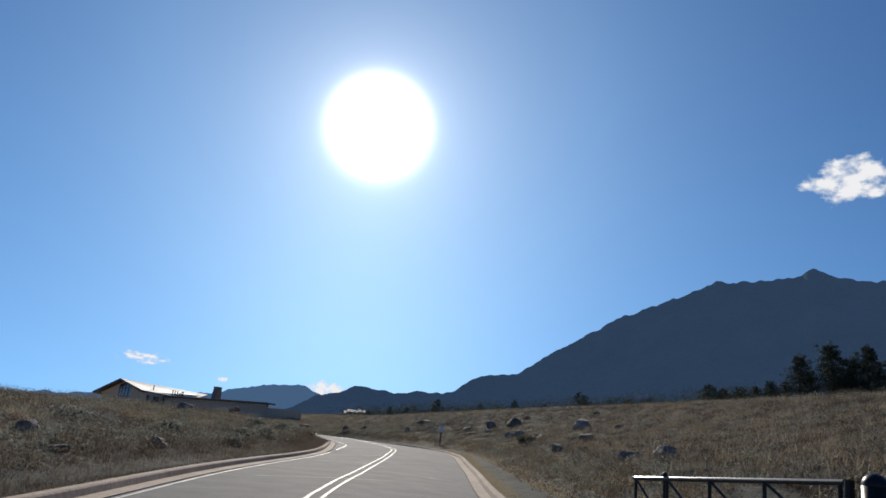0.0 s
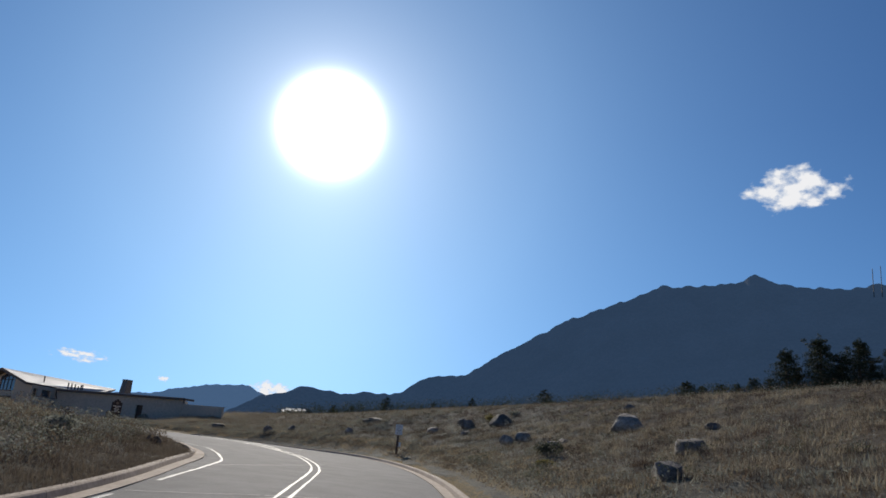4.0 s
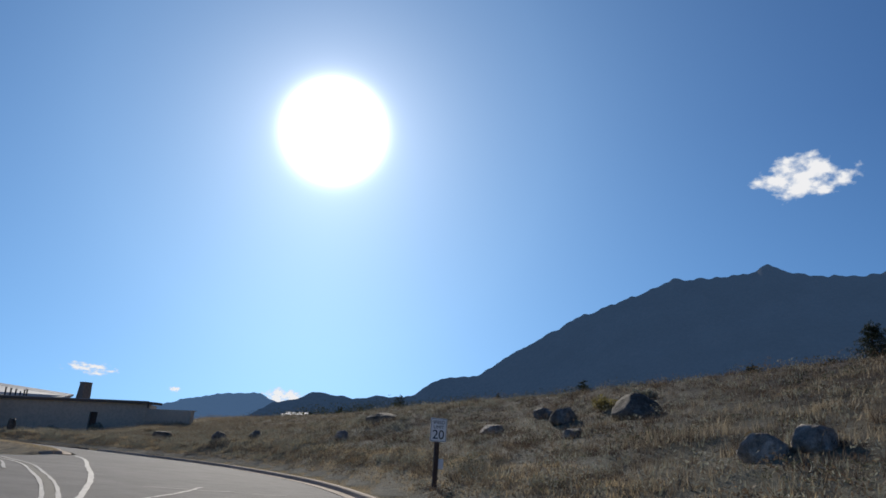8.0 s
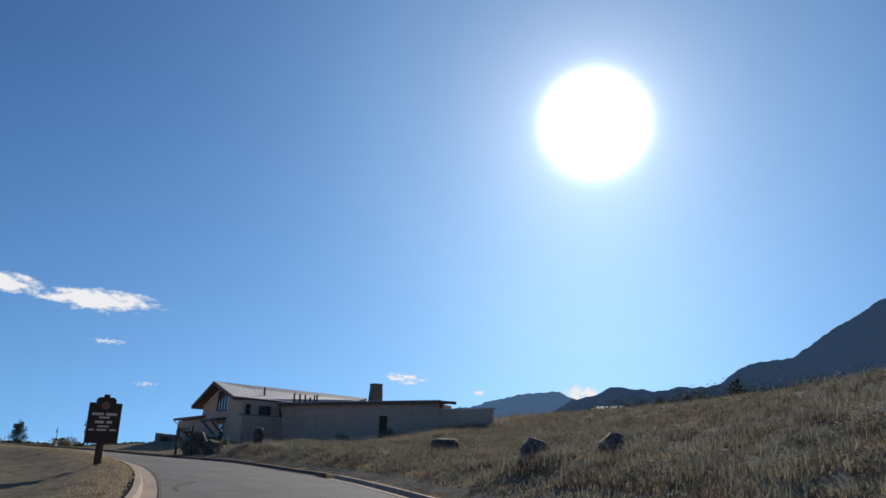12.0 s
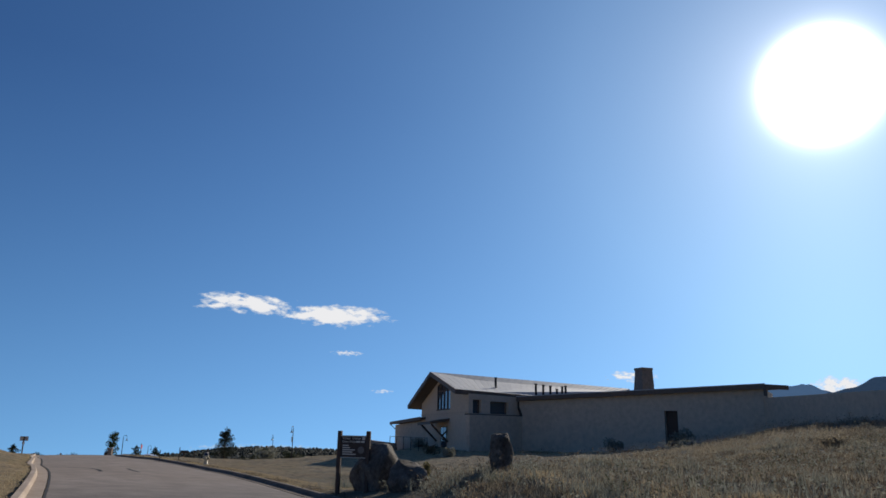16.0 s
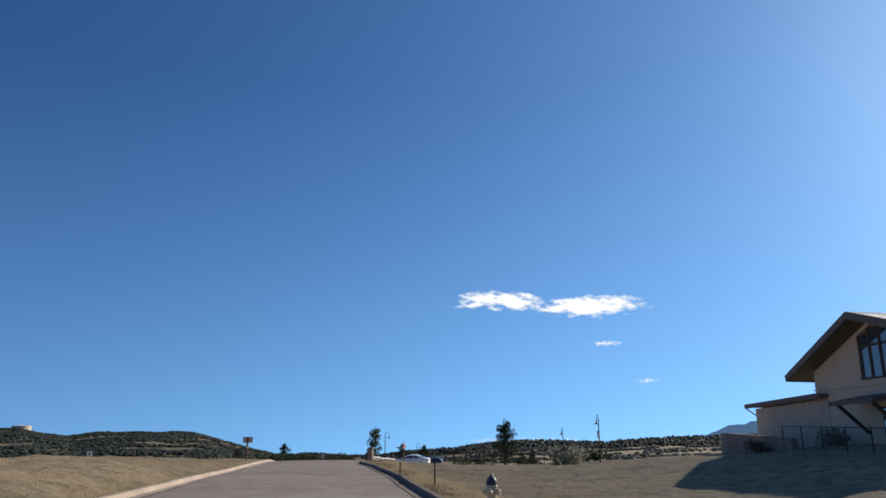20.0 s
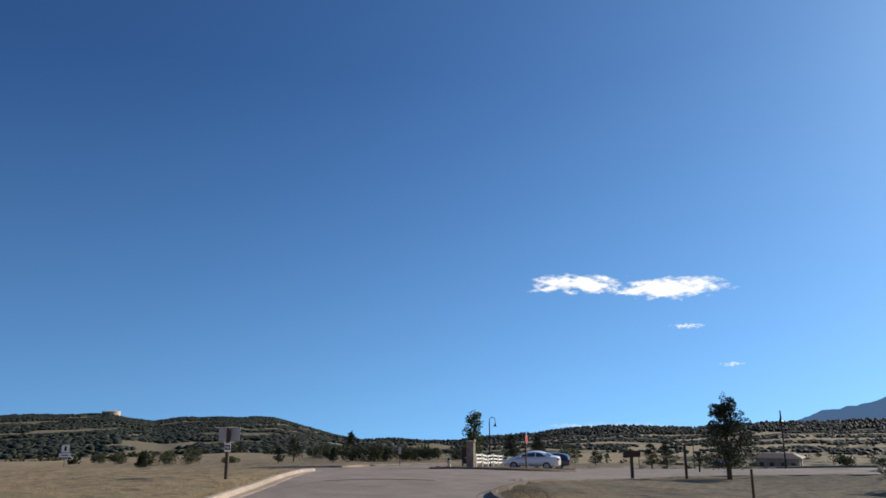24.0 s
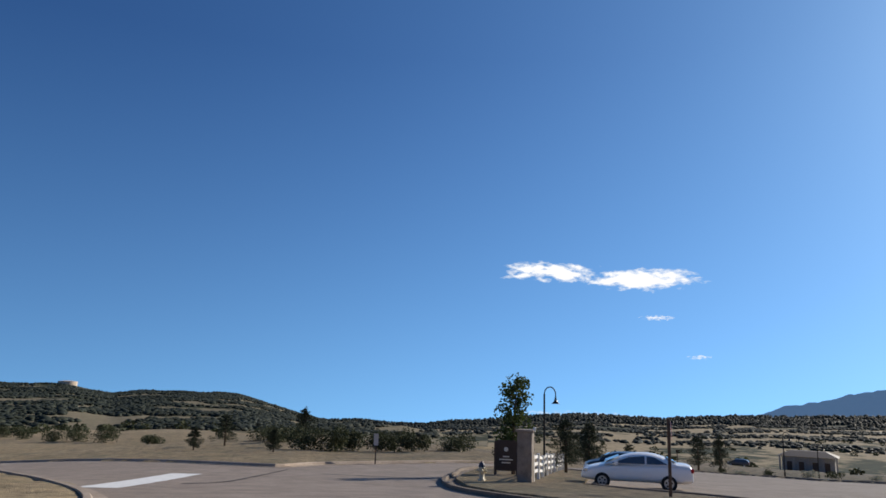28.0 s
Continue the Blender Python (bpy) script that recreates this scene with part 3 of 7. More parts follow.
ISLAND = [(-138.5, 156), (-133, 151.8), (-129, 149.1), (-124.1, 146.8), (-120.2, 145.9), (-117.2, 146.1), (-115.8, 147.6), (-115.9, 149.6), (-116.9, 152.4), (-118.4, 154.2), (-120.6, 154.2), (-123.2, 152.9), (-125.8, 153.0), (-128.0, 154.9), (-141.5, 166.8), (-143.5, 165.2)]


def within(poly, x, y):
    """Which points lie inside a closed outline."""
    p = np.array(poly)
    hit = np.zeros(np.shape(x), bool)
    for (x0, y0), (x1, y1) in zip(p, np.roll(p, -1, 0)):
        cross = ((y0 > y) != (y1 > y)) & (x < (x1 - x0) * (y - y0) / (y1 - y0 + 1e-12) + x0)
        hit ^= cross
    return hit


gx, gy = lines(-182, 40, 1.0, -4600, 4600), lines(-25, 216, 1.0, -4600, 4600)
GX, GY = np.meshgrid(gx, gy)
GZ = land(GX.ravel(), GY.ravel()).reshape(GX.shape)
gs, gl, gzr = station(GX.ravel(), GY.ravel())
inside = ((gl < np.interp(gs, EDGE_S, EDGE_L) + 0.56) & (gl > np.interp(gs, EDGE_S, EDGE_R) - 0.56) & (gs < 200)).reshape(GX.shape)
inside |= within(SIDE, GX, GY) | within(JUNCTION, GX, GY)
# the lawns come down to the kerbs of the junction
near = np.full(GX.shape, 99.0)
for (ax, ay), (bx, by) in zip(JUNCTION[26:], JUNCTION[27:]):
    u = np.clip(((GX - ax) * (bx - ax) + (GY - ay) * (by - ay)) / ((bx - ax) ** 2 + (by - ay) ** 2), 0, 1)
    near = np.minimum(near, np.hypot(GX - ax - u * (bx - ax), GY - ay - u * (by - ay)))
close = (near < 6) & ~inside
GZ[close] = np.minimum(GZ[close], land(GX[close], GY[close], 0.0) + 0.06 + 0.12 * np.maximum(near[close] - 1.2, 0))
GZ = np.where(inside, GZ - 0.4, GZ)
nx, ny = len(gx), len(gy)
idx = np.arange(nx * ny).reshape(ny, nx)
quads = np.stack([idx[:-1, :-1], idx[:-1, 1:], idx[1:, 1:], idx[1:, :-1]], -1).reshape(-1, 4)
ground = soup("ground", np.stack([GX.ravel(), GY.ravel(), GZ.ravel()], -1), quads.tolist(), MAT_GROUND, smooth=True)
tagged(ground, "rolling ground of dry tan autumn grass", "ground", kind="structure")


def paved(name, poly, mat, dz, step=2.0, rough=0.0, skirt=0.0):
    """A surface that follows the ground inside an outline."""
    bm = bmesh.new()
    bm.faces.new([bm.verts.new((x, y, 0)) for x, y in poly])
    p = np.array(poly)
    for k in (0, 1):
        for c in np.arange(p[:, k].min() + step, p[:, k].max(), step):
            co, no = ((c, 0, 0), (1, 0, 0)) if k == 0 else ((0, c, 0), (0, 1, 0))
            bmesh.ops.bisect_plane(bm, geom=bm.verts[:] + bm.edges[:] + bm.faces[:], plane_co=co, plane_no=no)
    bmesh.ops.triangulate(bm, faces=bm.faces[:])
    if skirt:
        edge = [e for e in bm.edges if e.is_boundary]
    vs = bm.verts[:]
    zs = land(np.array([v.co.x for v in vs]), np.array([v.co.y for v in vs]), rough)
    for v, z in zip(vs, zs):
        v.co.z = z + dz
    if skirt:
        got = bmesh.ops.extrude_edge_only(bm, edges=edge)
        for v in [g for g in got["geom"] if isinstance(g, bmesh.types.BMVert)]:
            v.co.z -= skirt
    bmesh.ops.recalc_face_normals(bm, faces=bm.faces[:])
    if sum(f.normal.z * f.calc_area() for f in bm.faces) < 0:
        bmesh.ops.reverse_faces(bm, faces=bm.faces[:])
    return part(name, bm, mat)


tagged(paved("road_side", SIDE, MAT_ASPHALT, -0.02), "side road of worn grey asphalt turning off", "road", kind="structure")
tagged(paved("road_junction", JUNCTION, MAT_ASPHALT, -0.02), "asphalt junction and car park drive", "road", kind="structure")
tagged(paved("grass_island", ISLAND, MAT_GROUND, 0.115, skirt=0.3), "dry grass island between the road and the car park", "ground", kind="structure")


def ribbon(name, ss, lo, hi, dz, mat, cols=2, crown=0.0):
    """A strip of surface along the road between two offsets."""
    ss = np.asarray(ss, float)
    vs = []
    for k in range(cols):
        u = k / (cols - 1)
        vs.append(on_road(ss, lo * (1 - u) + hi * u, dz + crown * 4 * u * (1 - u)))
    v = np.stack(vs, 1).reshape(-1, 3)
    n = np.arange(len(ss) * cols).reshape(len(ss), cols)
    f = np.stack([n[:-1, 1:], n[:-1, :-1], n[1:, :-1], n[1:, 1:]], -1).reshape(-1, 4)
    return soup(name, v, f.tolist(), mat)


rs = np.arange(-28, 199, 0.7)
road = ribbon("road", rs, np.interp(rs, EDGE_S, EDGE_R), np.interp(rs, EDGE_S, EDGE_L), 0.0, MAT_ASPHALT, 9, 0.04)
tagged(road, "two-lane park road of worn grey-brown asphalt", "road", kind="structure")


def crown(s, l):
    lo, hi = np.interp(s, EDGE_S, EDGE_R), np.interp(s, EDGE_S, EDGE_L)
    u = np.clip((l - lo) / (hi - lo), 0, 1)
    return 0.16 * u * (1 - u)


KERB_PROFILE = [(0.03, -0.06), (0.035, 0.008), (0.36, -0.002), (0.395, 0.10), (0.425, 0.126), (0.57, 0.125), (0.59, -0.2)]


def kerb(name, line, label, piece=3.0, mat=None):
    """A concrete kerb with its gutter pan, poured in lengths with open joints; line: the edge of the asphalt, kerb to its right."""
    p, s = glide(np.array([(x, y, 0.0) for x, y in line]), 0.75)
    p[:, 2] = land(p[:, 0], p[:, 1], 0.0)
    t = np.gradient(p[:, :2], axis=0)
    t /= np.linalg.norm(t, axis=1)[:, None] + 1e-9
    top = tagged(new(name), label, "kerb", kind="structure")
    n = max(1, int(s[-1] / piece))
    for i in range(n):
        a, b = s[-1] * i / n + 0.008, s[-1] * (i + 1) / n - 0.008
        ss = np.linspace(a, b, 4)
        c = np.stack([np.interp(ss, s, p[:, k]) for k in range(3)], -1)
        d = np.stack([np.interp(ss, s, t[:, k]) for k in range(2)], -1)
        vs = [(c[j, 0] + d[j, 1] * o, c[j, 1] - d[j, 0] * o, c[j, 2] + h) for j in range(4) for o, h in KERB_PROFILE]
        m = len(KERB_PROFILE)
        fs = [(j * m + k, (j + 1) * m + k, (j + 1) * m + k + 1, j * m + k + 1) for j in range(3) for k in range(m - 1)]
        fs += [tuple(range(m)), tuple(range(3 * m + m - 1, 3 * m - 1, -1))]
        soup("kerb_length", vs, fs, mat or MAT_KERB, top)
    return top


def edge_line(s0, s1, table, step=2.0):
    ss = np.arange(s0, s1 + 0.01, step)
    return [(float(a), float(b)) for a, b, _ in on_road(ss, np.interp(ss, EDGE_S, table))]


kerb("kerb_1", edge_line(-27, 104, EDGE_R), "pale concrete kerb and gutter beside the dry slope")
kerb("kerb_6", edge_line(104.4, 174, EDGE_R) + [(-92.2, 132.6), (-94.0, 134.0), (-96.2, 136.6), (-101, 143.2), (-106.2, 150.0), (-107.6, 154.4), (-105.6, 157.2), (-98, 158.6), (-80, 161), (-60, 164)], "concrete kerb beside the lawn, its shade put in as dark colour", mat=MAT_KERB_DARK)
kerb("kerb_7", [(-60, 170.5), (-100, 172.5), (-128, 183), (-149, 194.2), (-160, 199.6), (-172, 204.5), (-174.5, 207)], "dark low kerb of the planting strip", mat=MAT_KERB_DARK)
kerb("kerb_2", SIDE_NEAR + edge_line(-27, 36, EDGE_L)[::-1], "pale concrete kerb round the mound")
kerb("kerb_3", [(-190, 112), (-178, 121), (-150, 131.4), (-136, 134.2), (-127.5, 135.3), (-121.5, 135.7), (-117, 135.4), (-113.3, 134.9)] + edge_line(87, 195, EDGE_L)[::-1] + SIDE_FAR, "tan concrete kerb round the lawn")
# the dark concrete paints in the shadow side of the island kerb
kerb("kerb_4", (ISLAND[1:] + ISLAND[:2]), "low concrete kerb round the grass island", mat=MAT_KERB_DARK)
kerb("kerb_5", [(-195, 119), (-168, 131.5), (-158.4, 136.9), (-148.7, 140.9), (-143.6, 143.2), (-141, 145.3), (-143.6, 148.6), (-146, 157), (-148, 166)][::-1], "far concrete kerb of the junction")


def stripe(name, pts, width, mat, label, dz=0.008, worn=0.0, seed=0):
    """A painted or sealed line on the asphalt, through points of the plan, with frayed edges."""
    p, s = glide(np.array([(x, y, 0.0) for x, y in pts]), 0.5)
    st, l, zr = station(p[:, 0], p[:, 1])
    z = np.maximum(np.where(st < 199, on_road(st, l)[:, 2] + crown(st, l), -99), land(p[:, 0], p[:, 1], 0.0) - 0.02) + dz
    t = np.gradient(p[:, :2], axis=0)
    t /= np.linalg.norm(t, axis=1)[:, None] + 1e-9
    rng = np.random.RandomState(seed)
    w0, w1 = (width / 2 * (1 + worn * rng.uniform(-1, 1, len(p))) for _ in (0, 1))
    v = np.concatenate([np.stack([p[:, 0] - t[:, 1] * w0, p[:, 1] + t[:, 0] * w0, z], -1), np.stack([p[:, 0] + t[:, 1] * w1, p[:, 1] - t[:, 0] * w1, z], -1)])
    n = len(p)
    f = [(i, n + i, n + i + 1, i + 1) for i in range(n - 1)]
    return tagged(soup(name, v, f, mat), label, "marking", kind="structure")


def offset_line(pts, d):
    p = np.array(pts, float)
    t = np.gradient(p, axis=0)
    t /= np.linalg.norm(t, axis=1)[:, None]
    return [(a - ty * d, b + tx * d) for (a, b), (tx, ty) in zip(p, t)]


cs = np.arange(-27, 58, 3.5)
CENTRE = [(float(a), float(b)) for a, b, _ in on_road(cs, np.interp(cs, [-27, 0, 21, 31, 45, 50, 56, 58], [1.6, 1.6, 1.65, 1.98, 1.95, 2.1, 2.5, 2.75]))] + [(-7.3, 61.9), (-9.6, 66.2), (-12.4, 70.4), (-17, 73.6), (-32, 75.2), (-58, 76)]
for k, d in enumerate((-0.13, 0.13)):
    stripe("centre_line_%d" % (k + 1), offset_line(CENTRE, d), 0.075, MAT_PAINT, "worn pale double centre line", worn=0.3, seed=k)
stripe("tar_seam_20", CENTRE[-7:-3] + [(-14.0, 71.8)], 0.2, MAT_SEAL, "black tar along the worn centre line", 0.006, 0.3, 31)
ls = np.arange(-27, 36, 2.5)
stripe("edge_line_2", [(float(a), float(b)) for a, b, _ in on_road(ls, np.interp(ls, EDGE_S, EDGE_L) - 0.13)], 0.07, MAT_PAINT, "worn pale edge line beside the gutter", worn=0.4, seed=9)
stripe("edge_line_1", [(-5.45, 38.2), (-5.7, 42.5), (-6.05, 46.4), (-6.7, 49.1), (-7.5, 51.6), (-8.6, 54.0), (-11.6, 57.4), (-16, 60.2)], 0.08, MAT_PAINT, "worn pale edge line", worn=0.5, seed=4)
stripe("curved_line_1", [(-6.2, 60.2), (-6.84, 62.1), (-8.3, 66), (-10.1, 70.1), (-12.3, 75.1), (-14.2, 78.6)], 0.12, MAT_PAINT, "pale worn line across the mouth of the side road", 0.012, 0.3, 20)
stripe("curved_line_2", [(-10.6, 66.6), (-12.6, 70.0), (-15.2, 72.1), (-20, 73.3)], 0.08, MAT_PAINT, "worn pale line curving into the side road", 0.012, 0.3, 21)
rng = np.random.RandomState(11)
CRACKS = [((18.0, 3.6), (20.5, 0.5)), ((33.4, 4.2), (37.0, 2.1)), ((44.2, 4.9), (50.7, 1.7)), ((36.1, 4.6), (37.3, 2.4)), ((37.4, 2.3), (39.0, -1.1)), ((66.1, 2.1), (66.7, -1.1)), ((62.3, 2.5), (64.8, 1.5)), ((64.8, 1.5), (67.3, 0.8)), ((24.0, -0.6), (24.6, 1.2)), ((27.5, 3.9), (29.0, 2.2))]
for k, (a, b) in enumerate(CRACKS):
    u = np.linspace(0, 1, 7)
    stripe("pale_crack_%d" % (k + 1), [(float(x), float(y)) for x, y, _ in on_road(a[0] + (b[0] - a[0]) * u + rng.uniform(-0.1, 0.1, 7), a[1] + (b[1] - a[1]) * u)], 0.07, MAT_CRACK, "pale filled crack across the asphalt", 0.007, 0.6, k)
for k, pts in enumerate([[(137.6, 4.9), (138.0, 4.2), (137.9, 3.6), (136.8, 3.15), (134.6, 3.05)], [(138.2, 1.8), (136.8, 1.75), (135.0, 1.6)], [(93.2, 2.5), (94.0, 2.55), (95.3, 2.4), (96.1, 2.0)], [(116.3, 3.6), (117.0, 2.9), (117.9, 2.2)], [(118.6, -1.6), (119.2, -2.0), (120.2, -2.3)],
                          [(164.9, 4.1), (164.0, 3.1), (164.1, 1.3), (162.3, 0.5), (161.8, -0.5)], [(152.7, 0.9), (152.6, 0.3)], [(146.5, 3.1), (146.2, 2.2), (146.1, 1.3)], [(186, -1.8), (186.8, 0.2), (186.4, 1.9)]]):
    a = np.array(pts)
    stripe("tar_seam_%d" % (k + 1), [(float(x), float(y)) for x, y, _ in on_road(a[:, 0], a[:, 1])], 0.12, MAT_SEAL, "black tar seam sealing a crack", 0.009, 0.3, k)
js = np.arange(86, 176, 2.5)
stripe("gutter_joint", [(float(a), float(b)) for a, b, _ in on_road(js, np.interp(js, EDGE_S, EDGE_L) - 0.02)], 0.07, MAT_SEAL, "dark tar joint between gutter and asphalt", 0.010, 0.25, 14)
stripe("tar_seam_10", [(-128.4, 138.4), (-129.3, 139.9), (-133.5, 142.2), (-138.9, 145.1)], 0.14, MAT_SEAL, "black tar seam sealing a crack", 0.012, 0.4, 3)
stripe("tar_seam_11", [(-134.8, 145.5), (-133, 147.2), (-130.5, 149.3)], 0.11, MAT_SEAL, "black tar seam sealing a crack", 0.012, 0.4, 5)
stripe("stop_line", [(-126.3, 135.7), (-131, 137.7), (-135.8, 139.8)], 1.25, MAT_STOP, "worn white stop line across the side road", 0.012, 0.05, 6)


def ridge(name, mat, azel, rbase, rcrest, rback, seed, label, zbase=-60.0, cols=420, rows=25, centre=(0, 0, 1.2), gully_size=700.0, gully_amount=0.06, jagged=1.0, steep=0.0, lift=0.0, kind_of="mountain"):
    """A mountain range round the place: crest height by bearing, with spurs and gullies."""
    az = np.linspace(azel[0][0], azel[-1][0], cols)
    el = np.interp(az, [a for a, _ in azel], [e for _, e in azel])
    el = el + lift
    el = np.convolve(np.pad(el, 1, mode="edge"), (0.2, 0.6, 0.2), "valid")
    rng = np.random.RandomState(seed)
    jag = np.zeros(cols)
    for w, amp in ((31, 0.14), (11, 0.11), (5, 0.06)):
        raw = np.convolve(rng.uniform(-1, 1, cols + 4 * w), np.hanning(w + 2) / np.hanning(w + 2).sum(), "same")[2 * w : 2 * w + cols]
        jag += amp * raw / (raw.std() + 1e-9) * 0.6
    jag = jagged * jag * (0.4 + 0.04 * el)
    v = []
    if steep:
        rbase = rcrest - (rcrest * np.tan(np.radians(el)) - zbase) / math.tan(radians(steep))
    for j in range(rows):
        u = j / (rows - 1)
        if u <= 0.75:
            q = u / 0.75
            r, rise = rbase + (rcrest - rbase) * q, q ** 1.15
        else:
            q = (u - 0.75) / 0.25
            r, rise = rcrest + (rback - rcrest) * q, 1.0
        near = max(0.0, 1 - abs(u - 0.75) / 0.16)
        crest = rcrest * np.tan(np.radians(el + jag * near))
        a = np.radians(az)
        x, y = centre[0] + np.sin(a) * r, centre[1] + np.cos(a) * r
        gully = fbm(x, y, gully_size, 4, seed) * gully_amount * np.abs(crest - zbase) * math.sin(math.pi * min(1, u / 0.75)) * (1 if u < 0.75 else 0)
        v.append(np.stack([x, y, centre[2] + zbase + (crest - zbase) * rise + gully - (0 if u <= 0.75 else 0.35 * (rback - rcrest) * q)], -1))
    v = np.array(v).reshape(-1, 3)
    n = np.arange(rows * cols).reshape(rows, cols)
    f = np.stack([n[:-1, :-1], n[:-1, 1:], n[1:, 1:], n[1:, :-1]], -1).reshape(-1, 4)
    return tagged(soup(name, v, f.tolist(), mat, smooth=kind_of == "hill"), label, kind_of, kind="structure")


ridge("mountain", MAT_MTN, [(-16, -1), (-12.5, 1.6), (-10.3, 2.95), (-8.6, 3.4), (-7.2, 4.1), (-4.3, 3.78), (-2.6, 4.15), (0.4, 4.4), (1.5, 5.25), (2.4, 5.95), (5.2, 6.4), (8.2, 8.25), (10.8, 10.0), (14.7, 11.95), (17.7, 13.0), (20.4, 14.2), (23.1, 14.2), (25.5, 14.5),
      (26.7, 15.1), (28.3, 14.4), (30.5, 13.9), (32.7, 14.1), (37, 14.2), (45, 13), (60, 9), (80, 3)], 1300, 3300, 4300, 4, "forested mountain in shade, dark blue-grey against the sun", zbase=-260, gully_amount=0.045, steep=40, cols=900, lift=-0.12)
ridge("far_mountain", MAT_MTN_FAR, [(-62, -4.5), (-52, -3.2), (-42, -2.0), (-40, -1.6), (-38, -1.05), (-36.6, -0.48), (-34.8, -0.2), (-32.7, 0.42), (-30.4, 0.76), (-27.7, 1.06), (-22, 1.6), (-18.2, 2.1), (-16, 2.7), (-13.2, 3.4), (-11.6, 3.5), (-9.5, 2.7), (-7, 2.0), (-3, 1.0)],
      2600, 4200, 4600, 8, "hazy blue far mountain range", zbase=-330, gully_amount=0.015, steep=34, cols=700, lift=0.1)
END = (-103, 134, 0.9)
ridge("hill_1", MAT_SCRUB, [(-150, -1.5), (-120, -0.6), (-105, -0.3), (-92.9, -0.35), (-88.8, -0.36), (-85.9, -0.89), (-84, -0.64), (-81, -0.58), (-77.3, -0.67), (-74.8, -1.37), (-71.3, -2.42), (-66, -3.2), (-58, -4.2)], 330, 1300, 1700, 21,
      "scrub-covered hill with bare tan patches", zbase=-24, centre=END, gully_size=260, gully_amount=0.16, jagged=0.6, cols=500, kind_of="hill")
ridge("hill_2", MAT_WOODED, [(-80, -3.3), (-71.3, -2.55), (-67.8, -2.47), (-65.2, -2.66), (-63.2, -2.6), (-60.8, -2.34), (-57, -2.12), (-54.2, -1.72), (-50.8, -1.5), (-48.2, -1.58), (-44.9, -1.62), (-42.7, -1.42), (-40.3, -1.3), (-36.3, -1.2), (-30.5, -0.95), (-24, -1.0), (-15, -0.6), (-8, -0.6), (0, -1)], 420, 1500, 2000, 25,
      "low wooded ridge of dark pines", zbase=-36, centre=END, gully_size=300, gully_amount=0.12, jagged=0.8, cols=500, kind_of="hill")
# ---- the visitor centre ----
V3 = Vector


def slab(bm, top, thick):
    """A plate under the outline top."""
    a = [bm.verts.new(p) for p in top]
    b = [bm.verts.new(V3(p) - V3((0, 0, thick))) for p in top]
    fs = [bm.faces.new(a), bm.faces.new(b[::-1])]
    n = len(a)
    fs += [bm.faces.new((a[i], b[i], b[(i + 1) % n], a[(i + 1) % n])) for i in range(n)]
    bmesh.ops.recalc_face_normals(bm, faces=fs)


def wall_panel(bm, p0, p1, z0, z1a, z1b, thick, holes=()):
    """An upright wall from p0 to p1 in plan, its top from z1a to z1b, thick to the right of the way; holes: (u0, u1, z0, z1) in metres along."""
    p0, p1 = V3((*p0, 0)), V3((*p1, 0))
    d = (p1 - p0)
    length = d.length
    d.normalize()
    n = V3((d.y, -d.x, 0))
    cuts = sorted({0.0, length, *[h[0] for h in holes], *[h[1] for h in holes]})
    for a, b in zip(cuts, cuts[1:]):
        inner = [h for h in holes if h[0] <= a + 1e-6 and h[1] >= b - 1e-6]
        ta, tb = z1a + (z1b - z1a) * a / length, z1a + (z1b - z1a) * b / length
        spans = []
        if inner:
            h = inner[0]
            spans = [((z0, z0), (h[2], h[2])), ((h[3], h[3]), (ta, tb))]
        else:
            spans = [((z0, z0), (ta, tb))]
        for (la, lb), (ha, hb) in spans:
            if ha - la < 0.02:
                continue
            c = [p0 + d * a, p0 + d * b, p0 + d * b + n * thick, p0 + d * a + n * thick]
            lo = [bm.verts.new((q.x, q.y, z)) for q, z in zip(c, (la, lb, lb, la))]
            hi = [bm.verts.new((q.x, q.y, z)) for q, z in zip(c, (ha, hb, hb, ha))]
            fs = [bm.faces.new(lo[::-1]), bm.faces.new(hi)] + [bm.faces.new((lo[i], lo[(i + 1) % 4], hi[(i + 1) % 4], hi[i])) for i in range(4)]
            bmesh.ops.recalc_face_normals(bm, faces=fs)


def bar(bm, a, b, w, h):
    """A squared timber from a to b, w wide and h high."""
    a, b = V3(a), V3(b)
    d = (b - a).normalized()
    side = d.cross(V3((0, 0, 1)))
    side = side.normalized() if side.length > 0.05 else V3((1, 0, 0))
    up = side.cross(d)
    vs = []
    for p in (a, b):
        for i, j in ((-1, -1), (1, -1), (1, 1), (-1, 1)):
            vs.append(bm.verts.new(p + side * (i * w / 2) + up * (j * h / 2)))
    fs = [bm.faces.new(vs[:4]), bm.faces.new(vs[4:][::-1])] + [bm.faces.new((vs[i], vs[(i + 1) % 4], vs[4 + (i + 1) % 4], vs[4 + i])) for i in range(4)]
    bmesh.ops.recalc_face_normals(bm, faces=fs)


PEAK, EAVE_R, EAVE_L = V3((-68.8, 152.25, 8.5)), V3((-61.6, 146.9, 6.36)), V3((-77.0, 158.5, 5.5))
RIDGE_B, VALLEY, EAVE_LB = V3((-56.9, 173.3, 7.75)), V3((-57.4, 164.8, 6.05)), V3((-65.0, 179.5, 4.9))
ALONG = V3((0.8, -0.6, 0))
INTO = V3((0.49, 0.87, 0)).normalized()
vc = tagged(new("visitor_centre"), "low masonry visitor centre with a grey metal gable roof", "building")

